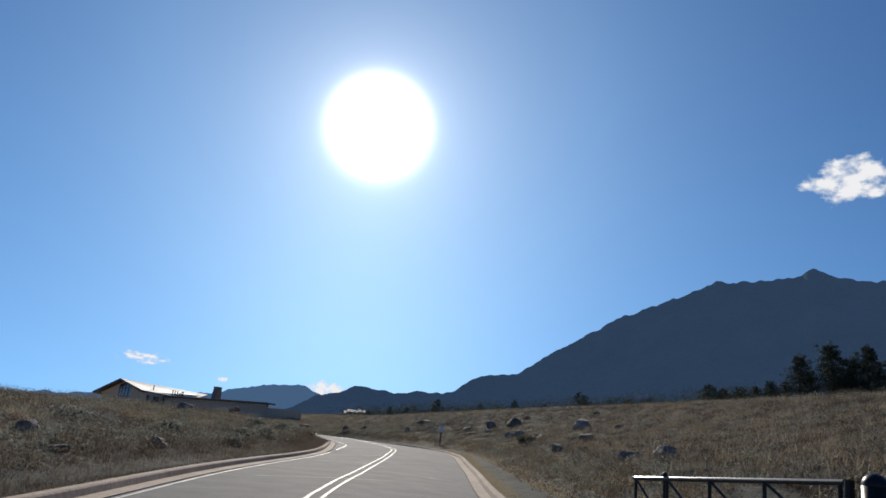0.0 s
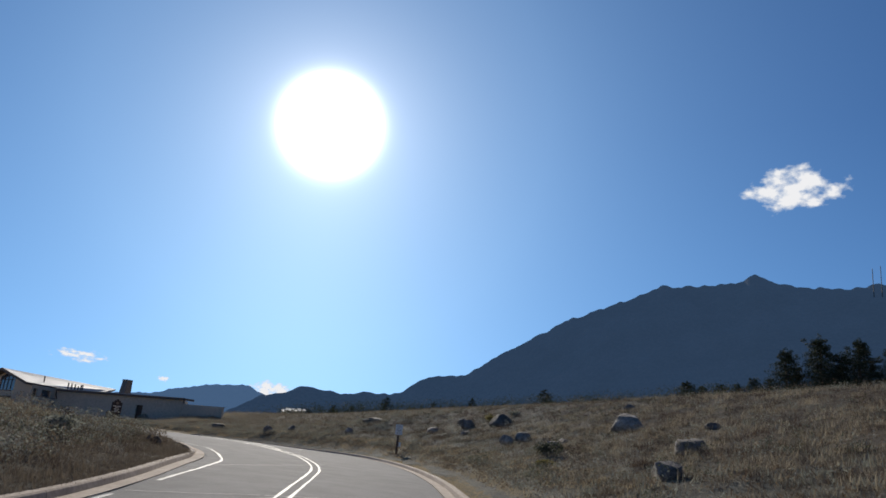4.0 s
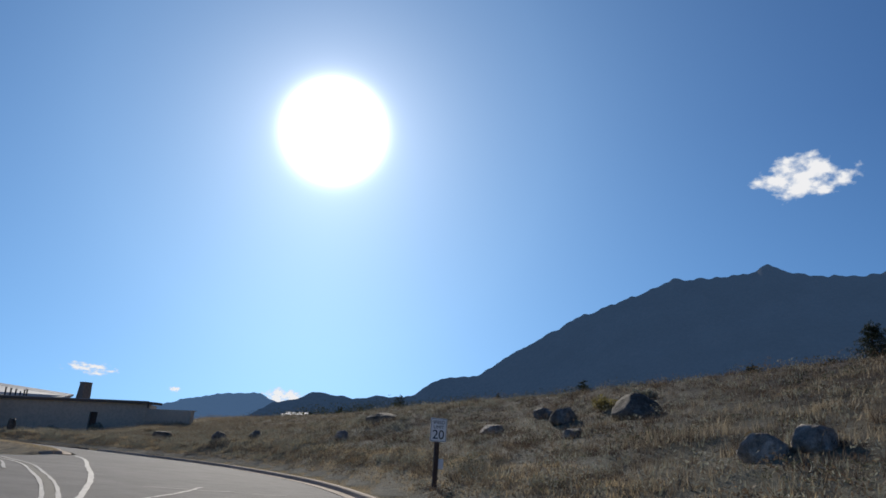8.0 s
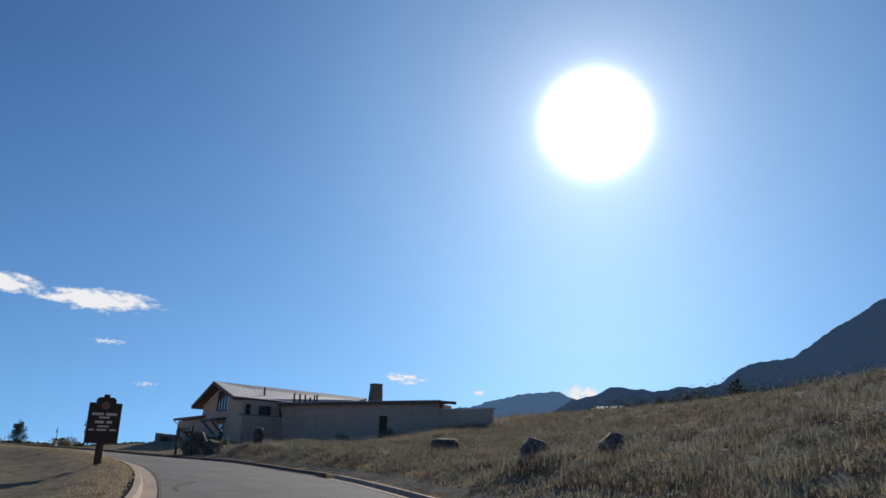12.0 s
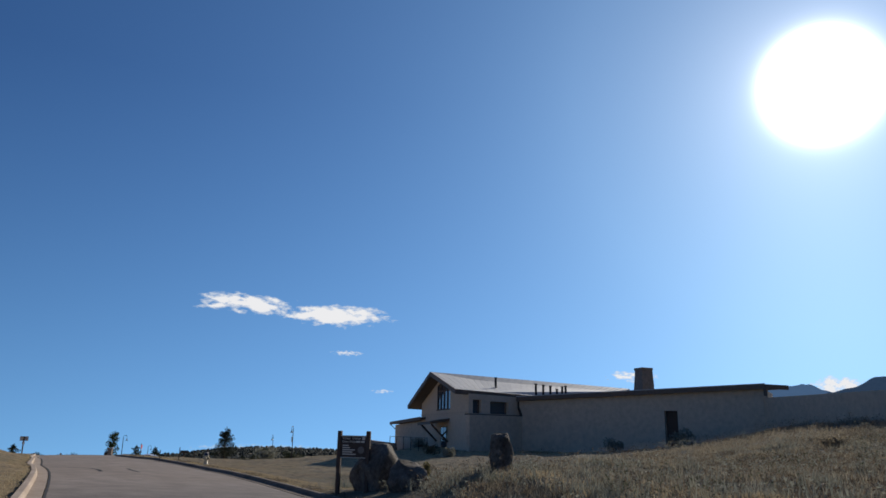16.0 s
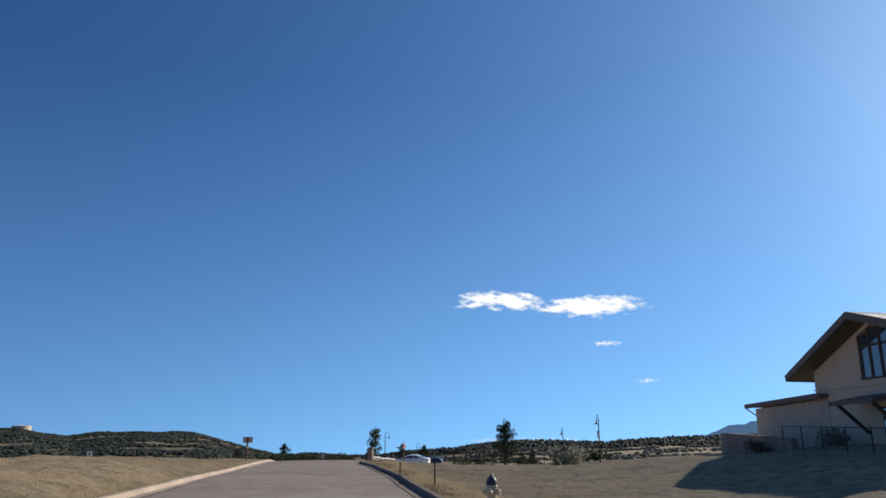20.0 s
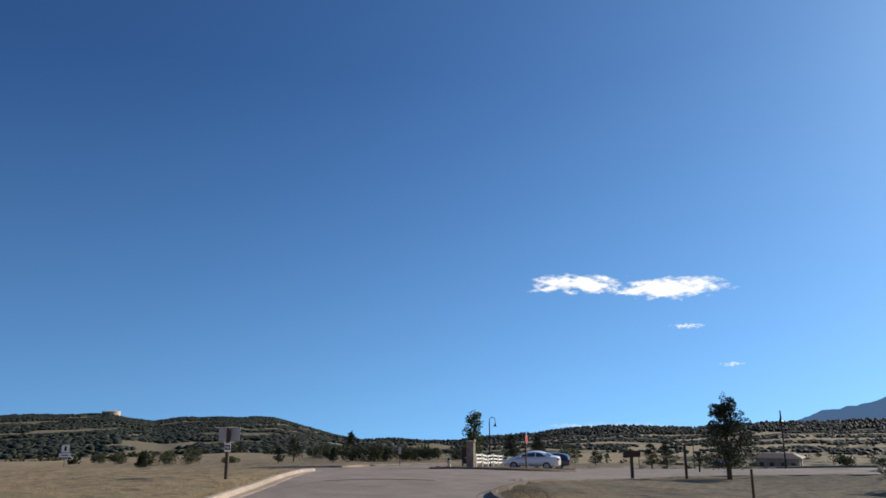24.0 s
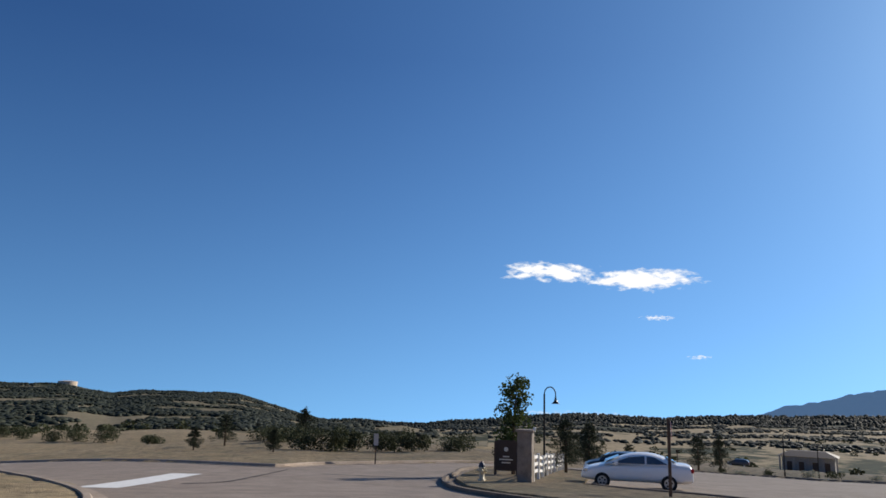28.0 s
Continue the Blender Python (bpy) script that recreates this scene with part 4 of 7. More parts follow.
roof = bmesh.new()
slab(roof, [PEAK, EAVE_R, VALLEY, RIDGE_B], 0.28)
roof_r = part("roof", roof, MAT_ROOF, vc, "grey standing-seam metal roof")
roof = bmesh.new()
slab(roof, [PEAK, RIDGE_B, EAVE_LB, EAVE_L], 0.28)
part("roof", roof, MAT_ROOF, vc)
for i in range(31):
    u = (i + 0.5) / 31
    a, b = PEAK.lerp(RIDGE_B, u), EAVE_R.lerp(VALLEY, u)
    bm = bmesh.new()
    bar(bm, a + V3((0, 0, 0.006)), b + V3((0, 0, 0.006)), 0.025, 0.014)
    part("seam", bm, MAT_ROOF, roof_r)
for a, b in ((PEAK, EAVE_L), (PEAK, EAVE_R), (EAVE_R, VALLEY), (EAVE_L, EAVE_LB)):
    bm = bmesh.new()
    o = V3((0, 0, -0.2)) - INTO * 0.04 if a is PEAK else V3((0, 0, -0.2))
    bar(bm, a + o, b + o, 0.09, 0.42)
    part("fascia", bm, MAT_FASCIA, vc, "brown roof edge board")
bm = bmesh.new()
slab(bm, [PEAK + V3((0, 0, -0.32)) + INTO * 0.1, EAVE_R + V3((0, 0, -0.32)) + INTO * 0.1, EAVE_R.lerp(VALLEY, 0.08) + V3((0, 0, -0.32)), PEAK.lerp(RIDGE_B, 0.08) + V3((0, 0, -0.32))], 0.03)
part("soffit", bm, MAT_FASCIA, vc)
bm = bmesh.new()
slab(bm, [PEAK + V3((0, 0, -0.32)) + INTO * 0.1, PEAK.lerp(RIDGE_B, 0.08) + V3((0, 0, -0.32)), EAVE_L.lerp(EAVE_LB, 0.08) + V3((0, 0, -0.32)), EAVE_L + V3((0, 0, -0.32)) + INTO * 0.1], 0.03)
part("soffit", bm, MAT_FASCIA, vc)

# the gable wall, with its tall stepped window
GC = V3((PEAK.x, PEAK.y, 0)) + INTO * 1.25


def on_gable(u, z, out=0.0):
    """A point of the gable wall: u metres to the right of the ridge, out in front of it."""
    p = GC + ALONG * u - INTO * out
    return V3((p.x, p.y, z))


def gable_top(u):
    return 8.05 - (0.245 * u if u > 0 else -0.292 * u)


def gable_piece(bm, outline, t0=0.0, t1=0.35):
    a = [bm.verts.new(on_gable(u, z, -t0)) for u, z in outline]
    b = [bm.verts.new(on_gable(u, z, -t1)) for u, z in outline]
    n = len(a)
    fs = [bm.faces.new(a), bm.faces.new(b[::-1])] + [bm.faces.new((a[i], a[(i + 1) % n], b[(i + 1) % n], b[i])) for i in range(n)]
    bmesh.ops.recalc_face_normals(bm, faces=fs)


bm = bmesh.new()
gable_piece(bm, [(-8.4, 0.4), (-8.4, gable_top(-8.4)), (-1.8, gable_top(-1.8)), (-1.8, 0.4)])
gable_piece(bm, [(3.1, 0.4), (3.1, gable_top(3.1)), (8.3, gable_top(8.3)), (8.3, 0.4)])
gable_piece(bm, [(-1.8, 0.4), (-1.8, 4.75), (3.1, 4.75), (3.1, 0.4)])
gable_piece(bm, [(-1.8, gable_top(-1.8) - 0.25), (-1.8, gable_top(-1.8)), (0, gable_top(0)), (3.1, gable_top(3.1)), (3.1, gable_top(3.1) - 0.25), (0, gable_top(0) - 0.25)])
part("gable_wall", bm, MAT_BOARD, vc, "tan boarded gable wall")
bm = bmesh.new()
gable_piece(bm, [(-8.5, 4.36), (-8.5, 4.46), (8.4, 4.46), (8.4, 4.36)], -0.06, 0.1)
part("ledge", bm, MAT_WALL, vc)
win = part("window", (lambda b: (gable_piece(b, [(-1.8, 4.75), (-1.8, 4.87), (3.1, 4.87), (3.1, 4.75)], -0.05, 0.3), b)[1])(bmesh.new()), MAT_TIMBER, vc, "tall dark-framed gable window")
for i, u in enumerate((-1.8, -0.6, 0.6, 1.85, 3.1)):
    bm = bmesh.new()
    bar(bm, on_gable(u, 4.75, -0.12), on_gable(u, gable_top(u) - 0.2, -0.12), 0.13, 0.13)
    part("mullion", bm, MAT_TIMBER, win)
for i in range(4):
    u0, u1 = (-1.8, -0.6, 0.6, 1.85)[i], (-0.6, 0.6, 1.85, 3.1)[i]
    bm = bmesh.new()
    gable_piece(bm, [(u0 + 0.06, 4.87), (u0 + 0.06, 6.6), (u1 - 0.06, 6.6), (u1 - 0.06, 4.87)], 0.13, 0.15)
    part("pane", bm, MAT_GLASS, win)
    bm = bmesh.new()
    gable_piece(bm, [(u0 + 0.06, 6.72), (u0 + 0.06, gable_top(u0) - 0.3), (u1 - 0.06, gable_top(u1) - 0.3), (u1 - 0.06, 6.72)], 0.13, 0.15)
    part("pane", bm, MAT_GLASS, win)
bm = bmesh.new()
bar(bm, on_gable(-1.8, 6.66, -0.12), on_gable(3.1, 6.66, -0.12), 0.13, 0.12)
part("transom", bm, MAT_TIMBER, win)

# the hall's long side, with windows under the eave and a stone base
CORNER = on_gable(8.3, 0)
SIDE_D = (VALLEY - EAVE_R)
SIDE_D.z = 0
SIDE_D.normalize()
SIDE_END = CORNER + SIDE_D * 21
holes = [(0.5, 1.5, 4.35, 5.55), (2.6, 4.9, 4.35, 5.45)]
bm = bmesh.new()
wall_panel(bm, SIDE_END.xy, CORNER.xy, 0.2, 5.75, 6.05, -0.35, [(21 - b, 21 - a, c, d) for a, b, c, d in holes])
part("side_wall", bm, MAT_BOARD, vc, "tan boarded side wall")
for a, b, c, d in holes:
    p, q = CORNER + SIDE_D * a, CORNER + SIDE_D * b
    bm = bmesh.new()
    wall_panel(bm, (q - V3((SIDE_D.y, -SIDE_D.x, 0)) * 0.15).xy, (p - V3((SIDE_D.y, -SIDE_D.x, 0)) * 0.15).xy, c, d, d, -0.03)
    w = part("window", bm, MAT_GLASS, vc, "dark window under the eave")
    for k, (u0, u1, z0, z1) in enumerate(((a, b, c, c), (a, b, d, d), (a, a, c, d), (b, b, c, d))):
        bm = bmesh.new()
        bar(bm, (CORNER + SIDE_D * u0).to_tuple()[:2] + (z0,), (CORNER + SIDE_D * u1).to_tuple()[:2] + (z1,), 0.10, 0.10)
        part("window_frame", bm, MAT_TIMBER, w)
bm = bmesh.new()
out_n = V3((SIDE_D.y, -SIDE_D.x, 0))
p, q = CORNER + out_n * 0.45 - SIDE_D * 0.3, SIDE_END + out_n * 0.45
wall_panel(bm, q.xy, p.xy, 0.2, 4.2, 4.2, -0.4)
part("stone_base", bm, MAT_WALL, vc, "grey split-face block base wall")
bm = bmesh.new()
bar(bm, (q.x, q.y, 4.24), (p.x, p.y, 4.24), 0.55, 0.12)
part("coping", bm, MAT_FASCIA, vc)
for u in (6.2, 7.4):
    bm = bmesh.new()
    o = CORNER + SIDE_D * u + out_n * 0.1
    bar(bm, (o.x + out_n.x * 0.7, o.y + out_n.y * 0.7, 4.2), (o.x, o.y, 5.9), 0.22, 0.22)
    part("strut", bm, MAT_TIMBER, vc)

# the long low wing, with its deep roof edge
W0, W1 = V3((-59.6, 154.6, 0)), V3((-38.3, 154.3, 0))
bm = bmesh.new()
wall_panel(bm, (W1 + V3((0.75, -0.01, 0))).xy, W0.xy, 0.5, 6.3, 5.6, -0.4, [(6.95, 8.05, 1.9, 4.7)])
part("wing_wall", bm, MAT_WALL, vc, "grey split-face block wing wall")
bm = bmesh.new()
wall_panel(bm, (W1.x - 0.003, W1.y + 0.41), (W1.x - 0.9, W1.y + 6.4), 0.5, 6.3, 6.3, 0.4)
part("wing_end_wall", bm, MAT_WALL, vc)
WU = (W1 - W0).normalized()
WN = V3((WU.y, -WU.x, 0))
for side in (0, 1):
    bm = bmesh.new()
    o = W1 - WU * (6.2 + side * 0.55) - WN * 0.05
    wall_panel(bm, (o - WU * 0.005).xy, (o - WU * 0.545).xy, 0.9, 4.72, 4.72, -0.08)
    part("door", bm, MAT_TIMBER, vc, "dark timber door in the wing wall")
bm = bmesh.new()
ROOF_END = V3((-36.4, 155.6, 6.62))
a = W0 + WN * 0.9
b = W1 + WN * 0.9 + WU * 0.8
slab(bm, [V3((a.x, a.y, 5.95)), V3((b.x, b.y, 6.6)), ROOF_END, VALLEY + V3((0.3, 0.6, 0.1)), V3((-59.3, 158.0, 5.95))], 0.25)
part("wing_roof", bm, MAT_FASCIA, vc, "flat brown wing roof")
for p, q, hh in (((a.x, a.y, 5.79), (b.x, b.y, 6.45), 0.36), ((b.x, b.y, 6.45), (ROOF_END.x, ROOF_END.y, 6.46), 0.34)):
    bm = bmesh.new()
    bar(bm, p, q, 0.12, hh)
    part("fascia", bm, MAT_FASCIA, vc)
bm = bmesh.new()
bar(bm, (a.x, a.y, 6.0), (b.x, b.y, 6.655), 0.15, 0.07)
part("drip_edge", bm, MAT_ROOF, vc, "pale metal drip edge of the wing roof")
bm = bmesh.new()
bar(bm, (b.x, b.y, 5.75), (b.x, b.y, 6.28), 0.12, 0.5)
part("fascia", bm, MAT_FASCIA, vc)
bm = bmesh.new()
wall_panel(bm, (-28.1, 143.15), (-38.4, 155.2), 2.0, 5.42, 5.6, -0.4)
part("garden_wall", bm, MAT_WALL, vc, "low curving block wall beside the wing")
bm = bmesh.new()
bar(bm, (-28.0, 143.0, 5.44), (-38.4, 155.2, 5.62), 0.5, 0.08)
part("coping", bm, MAT_WALL, vc)

# the tapered stone chimney
bm = bmesh.new()
CH = V3((-53.4, 169.0, 0))
lo = [bm.verts.new(CH + ALONG * ((x * 1.2 - 0.2)) + INTO * (y * 1.0) + V3((0, 0, 3.0))) for x, y in ((-1, -1), (1, -1), (1, 1), (-1, 1))]
hi = [bm.verts.new(CH + ALONG * (x * 0.74) + INTO * (y * 0.66) + V3((0, 0, 9.35))) for x, y in ((-1, -1), (1, -1), (1, 1), (-1, 1))]
bm.faces.new(hi)
for i in range(4):
    bm.faces.new((lo[i], lo[(i + 1) % 4], hi[(i + 1) % 4], hi[i]))
bmesh.ops.recalc_face_normals(bm, faces=bm.faces[:])
bmesh.ops.subdivide_edges(bm, edges=bm.edges[:], cuts=7, use_grid_fill=True)
for v in bm.verts:
    v.co += V3((noise.noise(v.co * 2.1), noise.noise(v.co * 2.3 + V3((5, 5, 5))), 0)) * 0.09
chimney = part("chimney", bm, MAT_STONE, vc, "tapered rough stone chimney")
bm = bmesh.new()
box(bm, -0.80, 0.80, -0.72, 0.72, 9.35, 9.6, Matrix(((ALONG.x, INTO.x, 0, CH.x), (ALONG.y, INTO.y, 0, CH.y), (0, 0, 1, 0), (0, 0, 0, 1))), 0.03)
part("cap", bm, MAT_STONE, chimney)

# pipes through the roof
for x, y, z1, h in ((-62.2, 154.1, 7.86, 0.8), (-58.5, 155.4, 7.25, 0.8), (-58.4, 156.6, 7.22, 0.8), (-58.3, 157.8, 7.2, 0.75), (-58.2, 158.9, 6.95, 0.45), (-58.15, 159.9, 7.25, 0.8), (-58.1, 160.5, 7.35, 0.9)):
    bm = bmesh.new()
    tube(bm, (x, y, z1 - h - 0.35), (x, y, z1), 0.11, 0.11, 12)
    tube(bm, (x, y, z1 - 0.06), (x, y, z1 + 0.02), 0.15, 0.15, 12)
    part("vent_pipe", bm, MAT_DARK_METAL, vc, "dark vent pipe")

# the low entrance wing and porch in front of the gable
TIP = V3((-84.1, 163.45, 3.67))
NEAR = on_gable(-6.5, 4.15, 0.6)
bm = bmesh.new()
slab(bm, [TIP, NEAR, NEAR + INTO * 7, TIP + INTO * 7], 0.22)
part("entrance_roof", bm, MAT_FASCIA, vc, "flat brown entrance roof")
bm = bmesh.new()
bar(bm, TIP + V3((0, 0, -0.12)), NEAR + V3((0, 0, -0.12)), 0.1, 0.34)
part("fascia", bm, MAT_FASCIA, vc)
bm = bmesh.new()
p, q = TIP + ALONG * 1.2 + INTO * 0.8, NEAR + INTO * 0.9
wall_panel(bm, q.xy, p.xy, -0.4, 3.8, 3.35, -0.35)
wall_panel(bm, p.xy, (p + INTO * 5).xy, -0.4, 3.35, 3.35, -0.35)
part("entrance_wall", bm, MAT_WALL, vc)
bm = bmesh.new()
bar(bm, TIP + V3((0.1, 0, -0.3)) + ALONG * 0.1, V3((p.x, p.y, 2.6)), 0.07, 0.07)
part("downpipe", bm, MAT_DARK_METAL, vc)
bm = bmesh.new()
wall_panel(bm, (-71.5, 150.4), (-79.4, 155.2), -0.3, 1.5, 1.65, -0.35)
wall_panel(bm, (-79.4, 155.2), (-84.0, 160.5), -0.3, 1.65, 1.5, -0.35)
part("terrace_wall", bm, MAT_STONE, vc, "low block terrace wall")
bm = bmesh.new()
slab(bm, [on_gable(-2.2, 3.5, 2.0), on_gable(3.0, 3.6, 2.0), on_gable(3.0, 3.95, 0), on_gable(-2.2, 3.85, 0)], 0.24)
part("porch_roof", bm, MAT_FASCIA, vc)
for u in (-1.6, 2.6):
    bm = bmesh.new()
    bar(bm, on_gable(u, 3.35, 1.75), on_gable(u, 1.75, 0.05), 0.16, 0.16)
    part("brace", bm, MAT_TIMBER, vc)
entry = part("door", (lambda b: (gable_piece(b, [(0.1, 0.9), (0.1, 3.2), (2.1, 3.2), (2.1, 0.9)], -0.04, 0.0), b)[1])(bmesh.new()), MAT_TIMBER, vc, "glazed entrance with crossed timbers")
for u0, u1 in ((0.2, 1.05), (1.15, 2.0)):
    for z0, z1 in ((1.0, 1.95), (2.1, 3.1)):
        bm = bmesh.new()
        gable_piece(bm, [(u0, z0), (u0, z1), (u1, z1), (u1, z0)], -0.06, -0.045)
        part("pane", bm, MAT_GLASS, entry)
for k in range(6):
    bm = bmesh.new()
    c = V3((-72.5, 150.6, 0)).lerp(V3((-63.2, 145.0, 0)), k / 5)
    bar(bm, (c.x, c.y, height(c.x, c.y) - 0.2), (c.x, c.y, 2.15), 0.045, 0.045)
    part("rail_post", bm, MAT_DARK_METAL, vc)
bm = bmesh.new()
bar(bm, (-72.5, 150.6, 2.15), (-63.2, 145.0, 2.15), 0.045, 0.045)
part("rail", bm, MAT_DARK_METAL, vc)

# ---- rocks ----
def boulder(x, y, w, d, h, turn, seed, label, sink=0.34):
    """A weathered boulder, half buried."""
    bm = bmesh.new()
    bmesh.ops.create_icosphere(bm, subdivisions=4, radius=0.5)
    off = V3((seed * 3.1, seed * 1.7, seed * 0.9))
    rng = random.Random(seed)
    planes = [(V3((rng.uniform(-1, 1), rng.uniform(-1, 1), rng.uniform(-0.2, 1))).normalized(), rng.uniform(0.30, 0.43)) for _ in range(12)] + [(V3((rng.uniform(-0.3, 0.3), rng.uniform(-0.3, 0.3), 1)).normalized(), rng.uniform(0.22, 0.32))]
    for v in bm.verts:
        c = v.co.copy()
        for n, k in planes:
            over = c.dot(n) - k
            if over > 0:
                c -= n * over * 0.96
        c *= 1 + 0.11 * noise.noise(c * 2.2 + off) + 0.05 * noise.noise(c * 5 + off) - 0.07 * abs(noise.noise(c * 5.5 + off)) - 0.05 * abs(noise.noise(c * 11 + off)) + 0.02 * noise.noise(c * 21 + off)
        flare = 1.12 - 0.42 * max(c.z, -0.3)
        v.co = V3((c.x * w * flare, c.y * d * flare, (c.z + 0.5) * h / 0.84 - sink * h * 0.6))
    z = min(height(x + dx, y + dy) for dx in (-w / 4, 0, w / 4) for dy in (-d / 4, 0, d / 4))
    ob = part("boulder", bm, MAT_BOULDER_DARK if "dark" in label or "smooth" in label else MAT_BOULDER_PALE if "pale" in label else MAT_BOULDER, None, smooth=True)
    ob.matrix_world = pose(x, y, z, 0, 0, turn)
    return tagged(ob, label, "boulder", "boulders along the road")


GRAN = "grey granite boulder half buried in dry grass"
for k, (x, y, w, d, h, label) in enumerate([
        (7.3, 28.4, 1.15, 0.75, 0.48, "long flat pale grey rock lying in dry grass"), (7.6, 25.4, 0.95, 0.75, 0.62, "pale-topped grey rock lying in dry grass"), (8.7, 45.0, 1.4, 1.1, 0.75, GRAN), (6.2, 40.6, 0.9, 0.8, 0.75, GRAN),
        (6.95, 74.2, 1.9, 1.7, 1.3, "large rounded dark boulder on the slope"), (4.8, 76.2, 1.1, 1.0, 0.85, GRAN), (4.8, 80.4, 1.0, 0.9, 0.65, GRAN), (4.2, 72.2, 0.85, 0.8, 0.5, GRAN),
        (10.7, 57.8, 1.85, 1.5, 1.2, "large pale-sided boulder high on the slope"), (5.45, 61.9, 0.85, 0.8, 0.72, "blocky pale-topped grey boulder beside another"), (6.2, 61.6, 0.85, 0.7, 0.66, "rounded pale-topped grey boulder beside another"), (6.6, 55.7, 1.0, 0.8, 0.6, "pale-sided low rock beside another"), (7.6, 58.0, 1.25, 0.8, 0.5, "long pale-topped flat rock beside another"),
        (2.3, 78.6, 1.25, 0.9, 0.55, "pale striped low rock in the grass"), (-4.35, 85.9, 0.8, 0.7, 0.6, "upright grey rock with a pale top"), (-2.3, 90.2, 2.4, 1.5, 0.85, "broad dark boulder on the bank"), (-12.7, 95.2, 0.95, 0.8, 0.8, GRAN), (-10.3, 94.2, 0.95, 0.8, 0.6, GRAN),
        (-20.8, 109.3, 1.75, 1.3, 0.95, "dark granite boulder half buried in dry grass"), (-39.2, 112.9, 1.9, 1.5, 1.85, "smooth dark grey boulder behind the signboard"), (-37.5, 112.4, 1.15, 0.95, 1.2, "small smooth dark grey boulder beside the sign"), (-34.85, 113.5, 0.7, 0.55, 1.6, "tall dark standing stone in the dry grass"),
        (-9.2, 16.3, 0.75, 0.5, 0.3, "flat pale rock on the mound"), (-7.7, 20.0, 0.7, 0.55, 0.35, "pale cracked rock on the mound"), (-7.5, 14.6, 0.4, 0.35, 0.22, "small brown rock on the mound"), (-12.0, 33.5, 0.5, 0.45, 0.3, "rounded rock on top of the mound"), (-15.7, 44.3, 1.35, 1.0, 0.85, "large rounded rock at the end of the mound"), (-8.6, 47.5, 0.6, 0.5, 0.45, "small dark rock beside the kerb"), (9.5, 33.0, 0.6, 0.5, 0.3, GRAN), (13.5, 66.0, 1.0, 0.8, 0.5, GRAN), (12.0, 51.0, 0.8, 0.6, 0.35, GRAN)]):
    boulder(x, y, w, d, h, 37 * k, k + 2, label)


# ---- signs and posts ----
def words(name, text, size, m, mat, parent):
    """Flat lettering as a mesh; m: its pose under the parent."""
    c = bpy.data.curves.new(name, "FONT")
    c.body, c.size, c.extrude, c.align_x, c.align_y = text, size, 0.002, "CENTER", "CENTER"
    tmp = bpy.data.objects.new(name, c)
    scene.collection.objects.link(tmp)
    me = bpy.data.meshes.new_from_object(tmp.evaluated_get(bpy.context.evaluated_depsgraph_get()))
    bpy.data.objects.remove(tmp)
    ob = link(name, me, None, parent)
    me.materials.clear()
    me.materials.append(mat)
    ob.matrix_basis = m
    return ob


def plate(w, h, t, r=0.03, seg=4):
    """A sheet with rounded corners in the x-z plane, facing -y, its foot at z 0."""
    bm = bmesh.new()
    pts = []
    for cx, cz, a0 in ((w / 2 - r, h - r, 0), (-w / 2 + r, h - r, 90), (-w / 2 + r, r, 180), (w / 2 - r, r, 270)):
        for i in range(seg + 1):
            a = radians(a0 + 90 * i / seg)
            pts.append((cx + r * math.cos(a), cz + r * math.sin(a)))
    a = [bm.verts.new((x, -t / 2, z)) for x, z in pts]
    b = [bm.verts.new((x, t / 2, z)) for x, z in pts]
    n = len(a)
    bm.faces.new(a)
    bm.faces.new(b[::-1])
    for i in range(n):
        bm.faces.new((a[i], b[i], b[(i + 1) % n], a[(i + 1) % n]))
    bmesh.ops.recalc_face_normals(bm, faces=bm.faces[:])
    return bm


def moved(bm, m):
    bmesh.ops.transform(bm, matrix=m, verts=bm.verts[:])
    return bm


def stood(name, x, y, facing, label, category, group="", sink=0.0):
    """An Empty on the ground, turned so that -y looks along the bearing facing (degrees from +y towards +x)."""
    ob = tagged(new(name), label, category, group)
    ob.matrix_world = pose(x, y, height(x, y) - sink, 0, 0, 180 - facing)
    return ob




def flat_text(x, y, z):
    return pose(x, y, z, 90, 0, 0)


sp = stood("speed_limit_sign", -0.35, 68.4, 166, "white speed limit sign on a dark timber post", "sign", sink=-0.28)
part("post", (lambda b: (box(b, -0.06, 0.06, -0.05, 0.05, -0.8, 1.35, None, 0.008), b)[1])(bmesh.new()), MAT_TIMBER, sp)
pl = part("sign_plate", moved(plate(0.46, 0.62, 0.006), pose(0, -0.06, 0.92)), MAT_SIGN_WHITE, sp, "white rectangular sign plate")
bm = plate(0.435, 0.595, 0.004)
moved(bm, pose(0, -0.0655, 0.9325))
part("border", bm, MAT_SIGN_BLACK, pl)
part("face", moved(plate(0.415, 0.575, 0.004), pose(0, -0.0685, 0.9425)), MAT_SIGN_WHITE, pl)
words("lettering", "SPEED", 0.125, flat_text(0, -0.073, 1.425), MAT_SIGN_BLACK, pl)
words("lettering", "LIMIT", 0.125, flat_text(0, -0.073, 1.30), MAT_SIGN_BLACK, pl)
words("lettering", "20", 0.34, flat_text(0, -0.073, 1.095), MAT_SIGN_BLACK, pl)


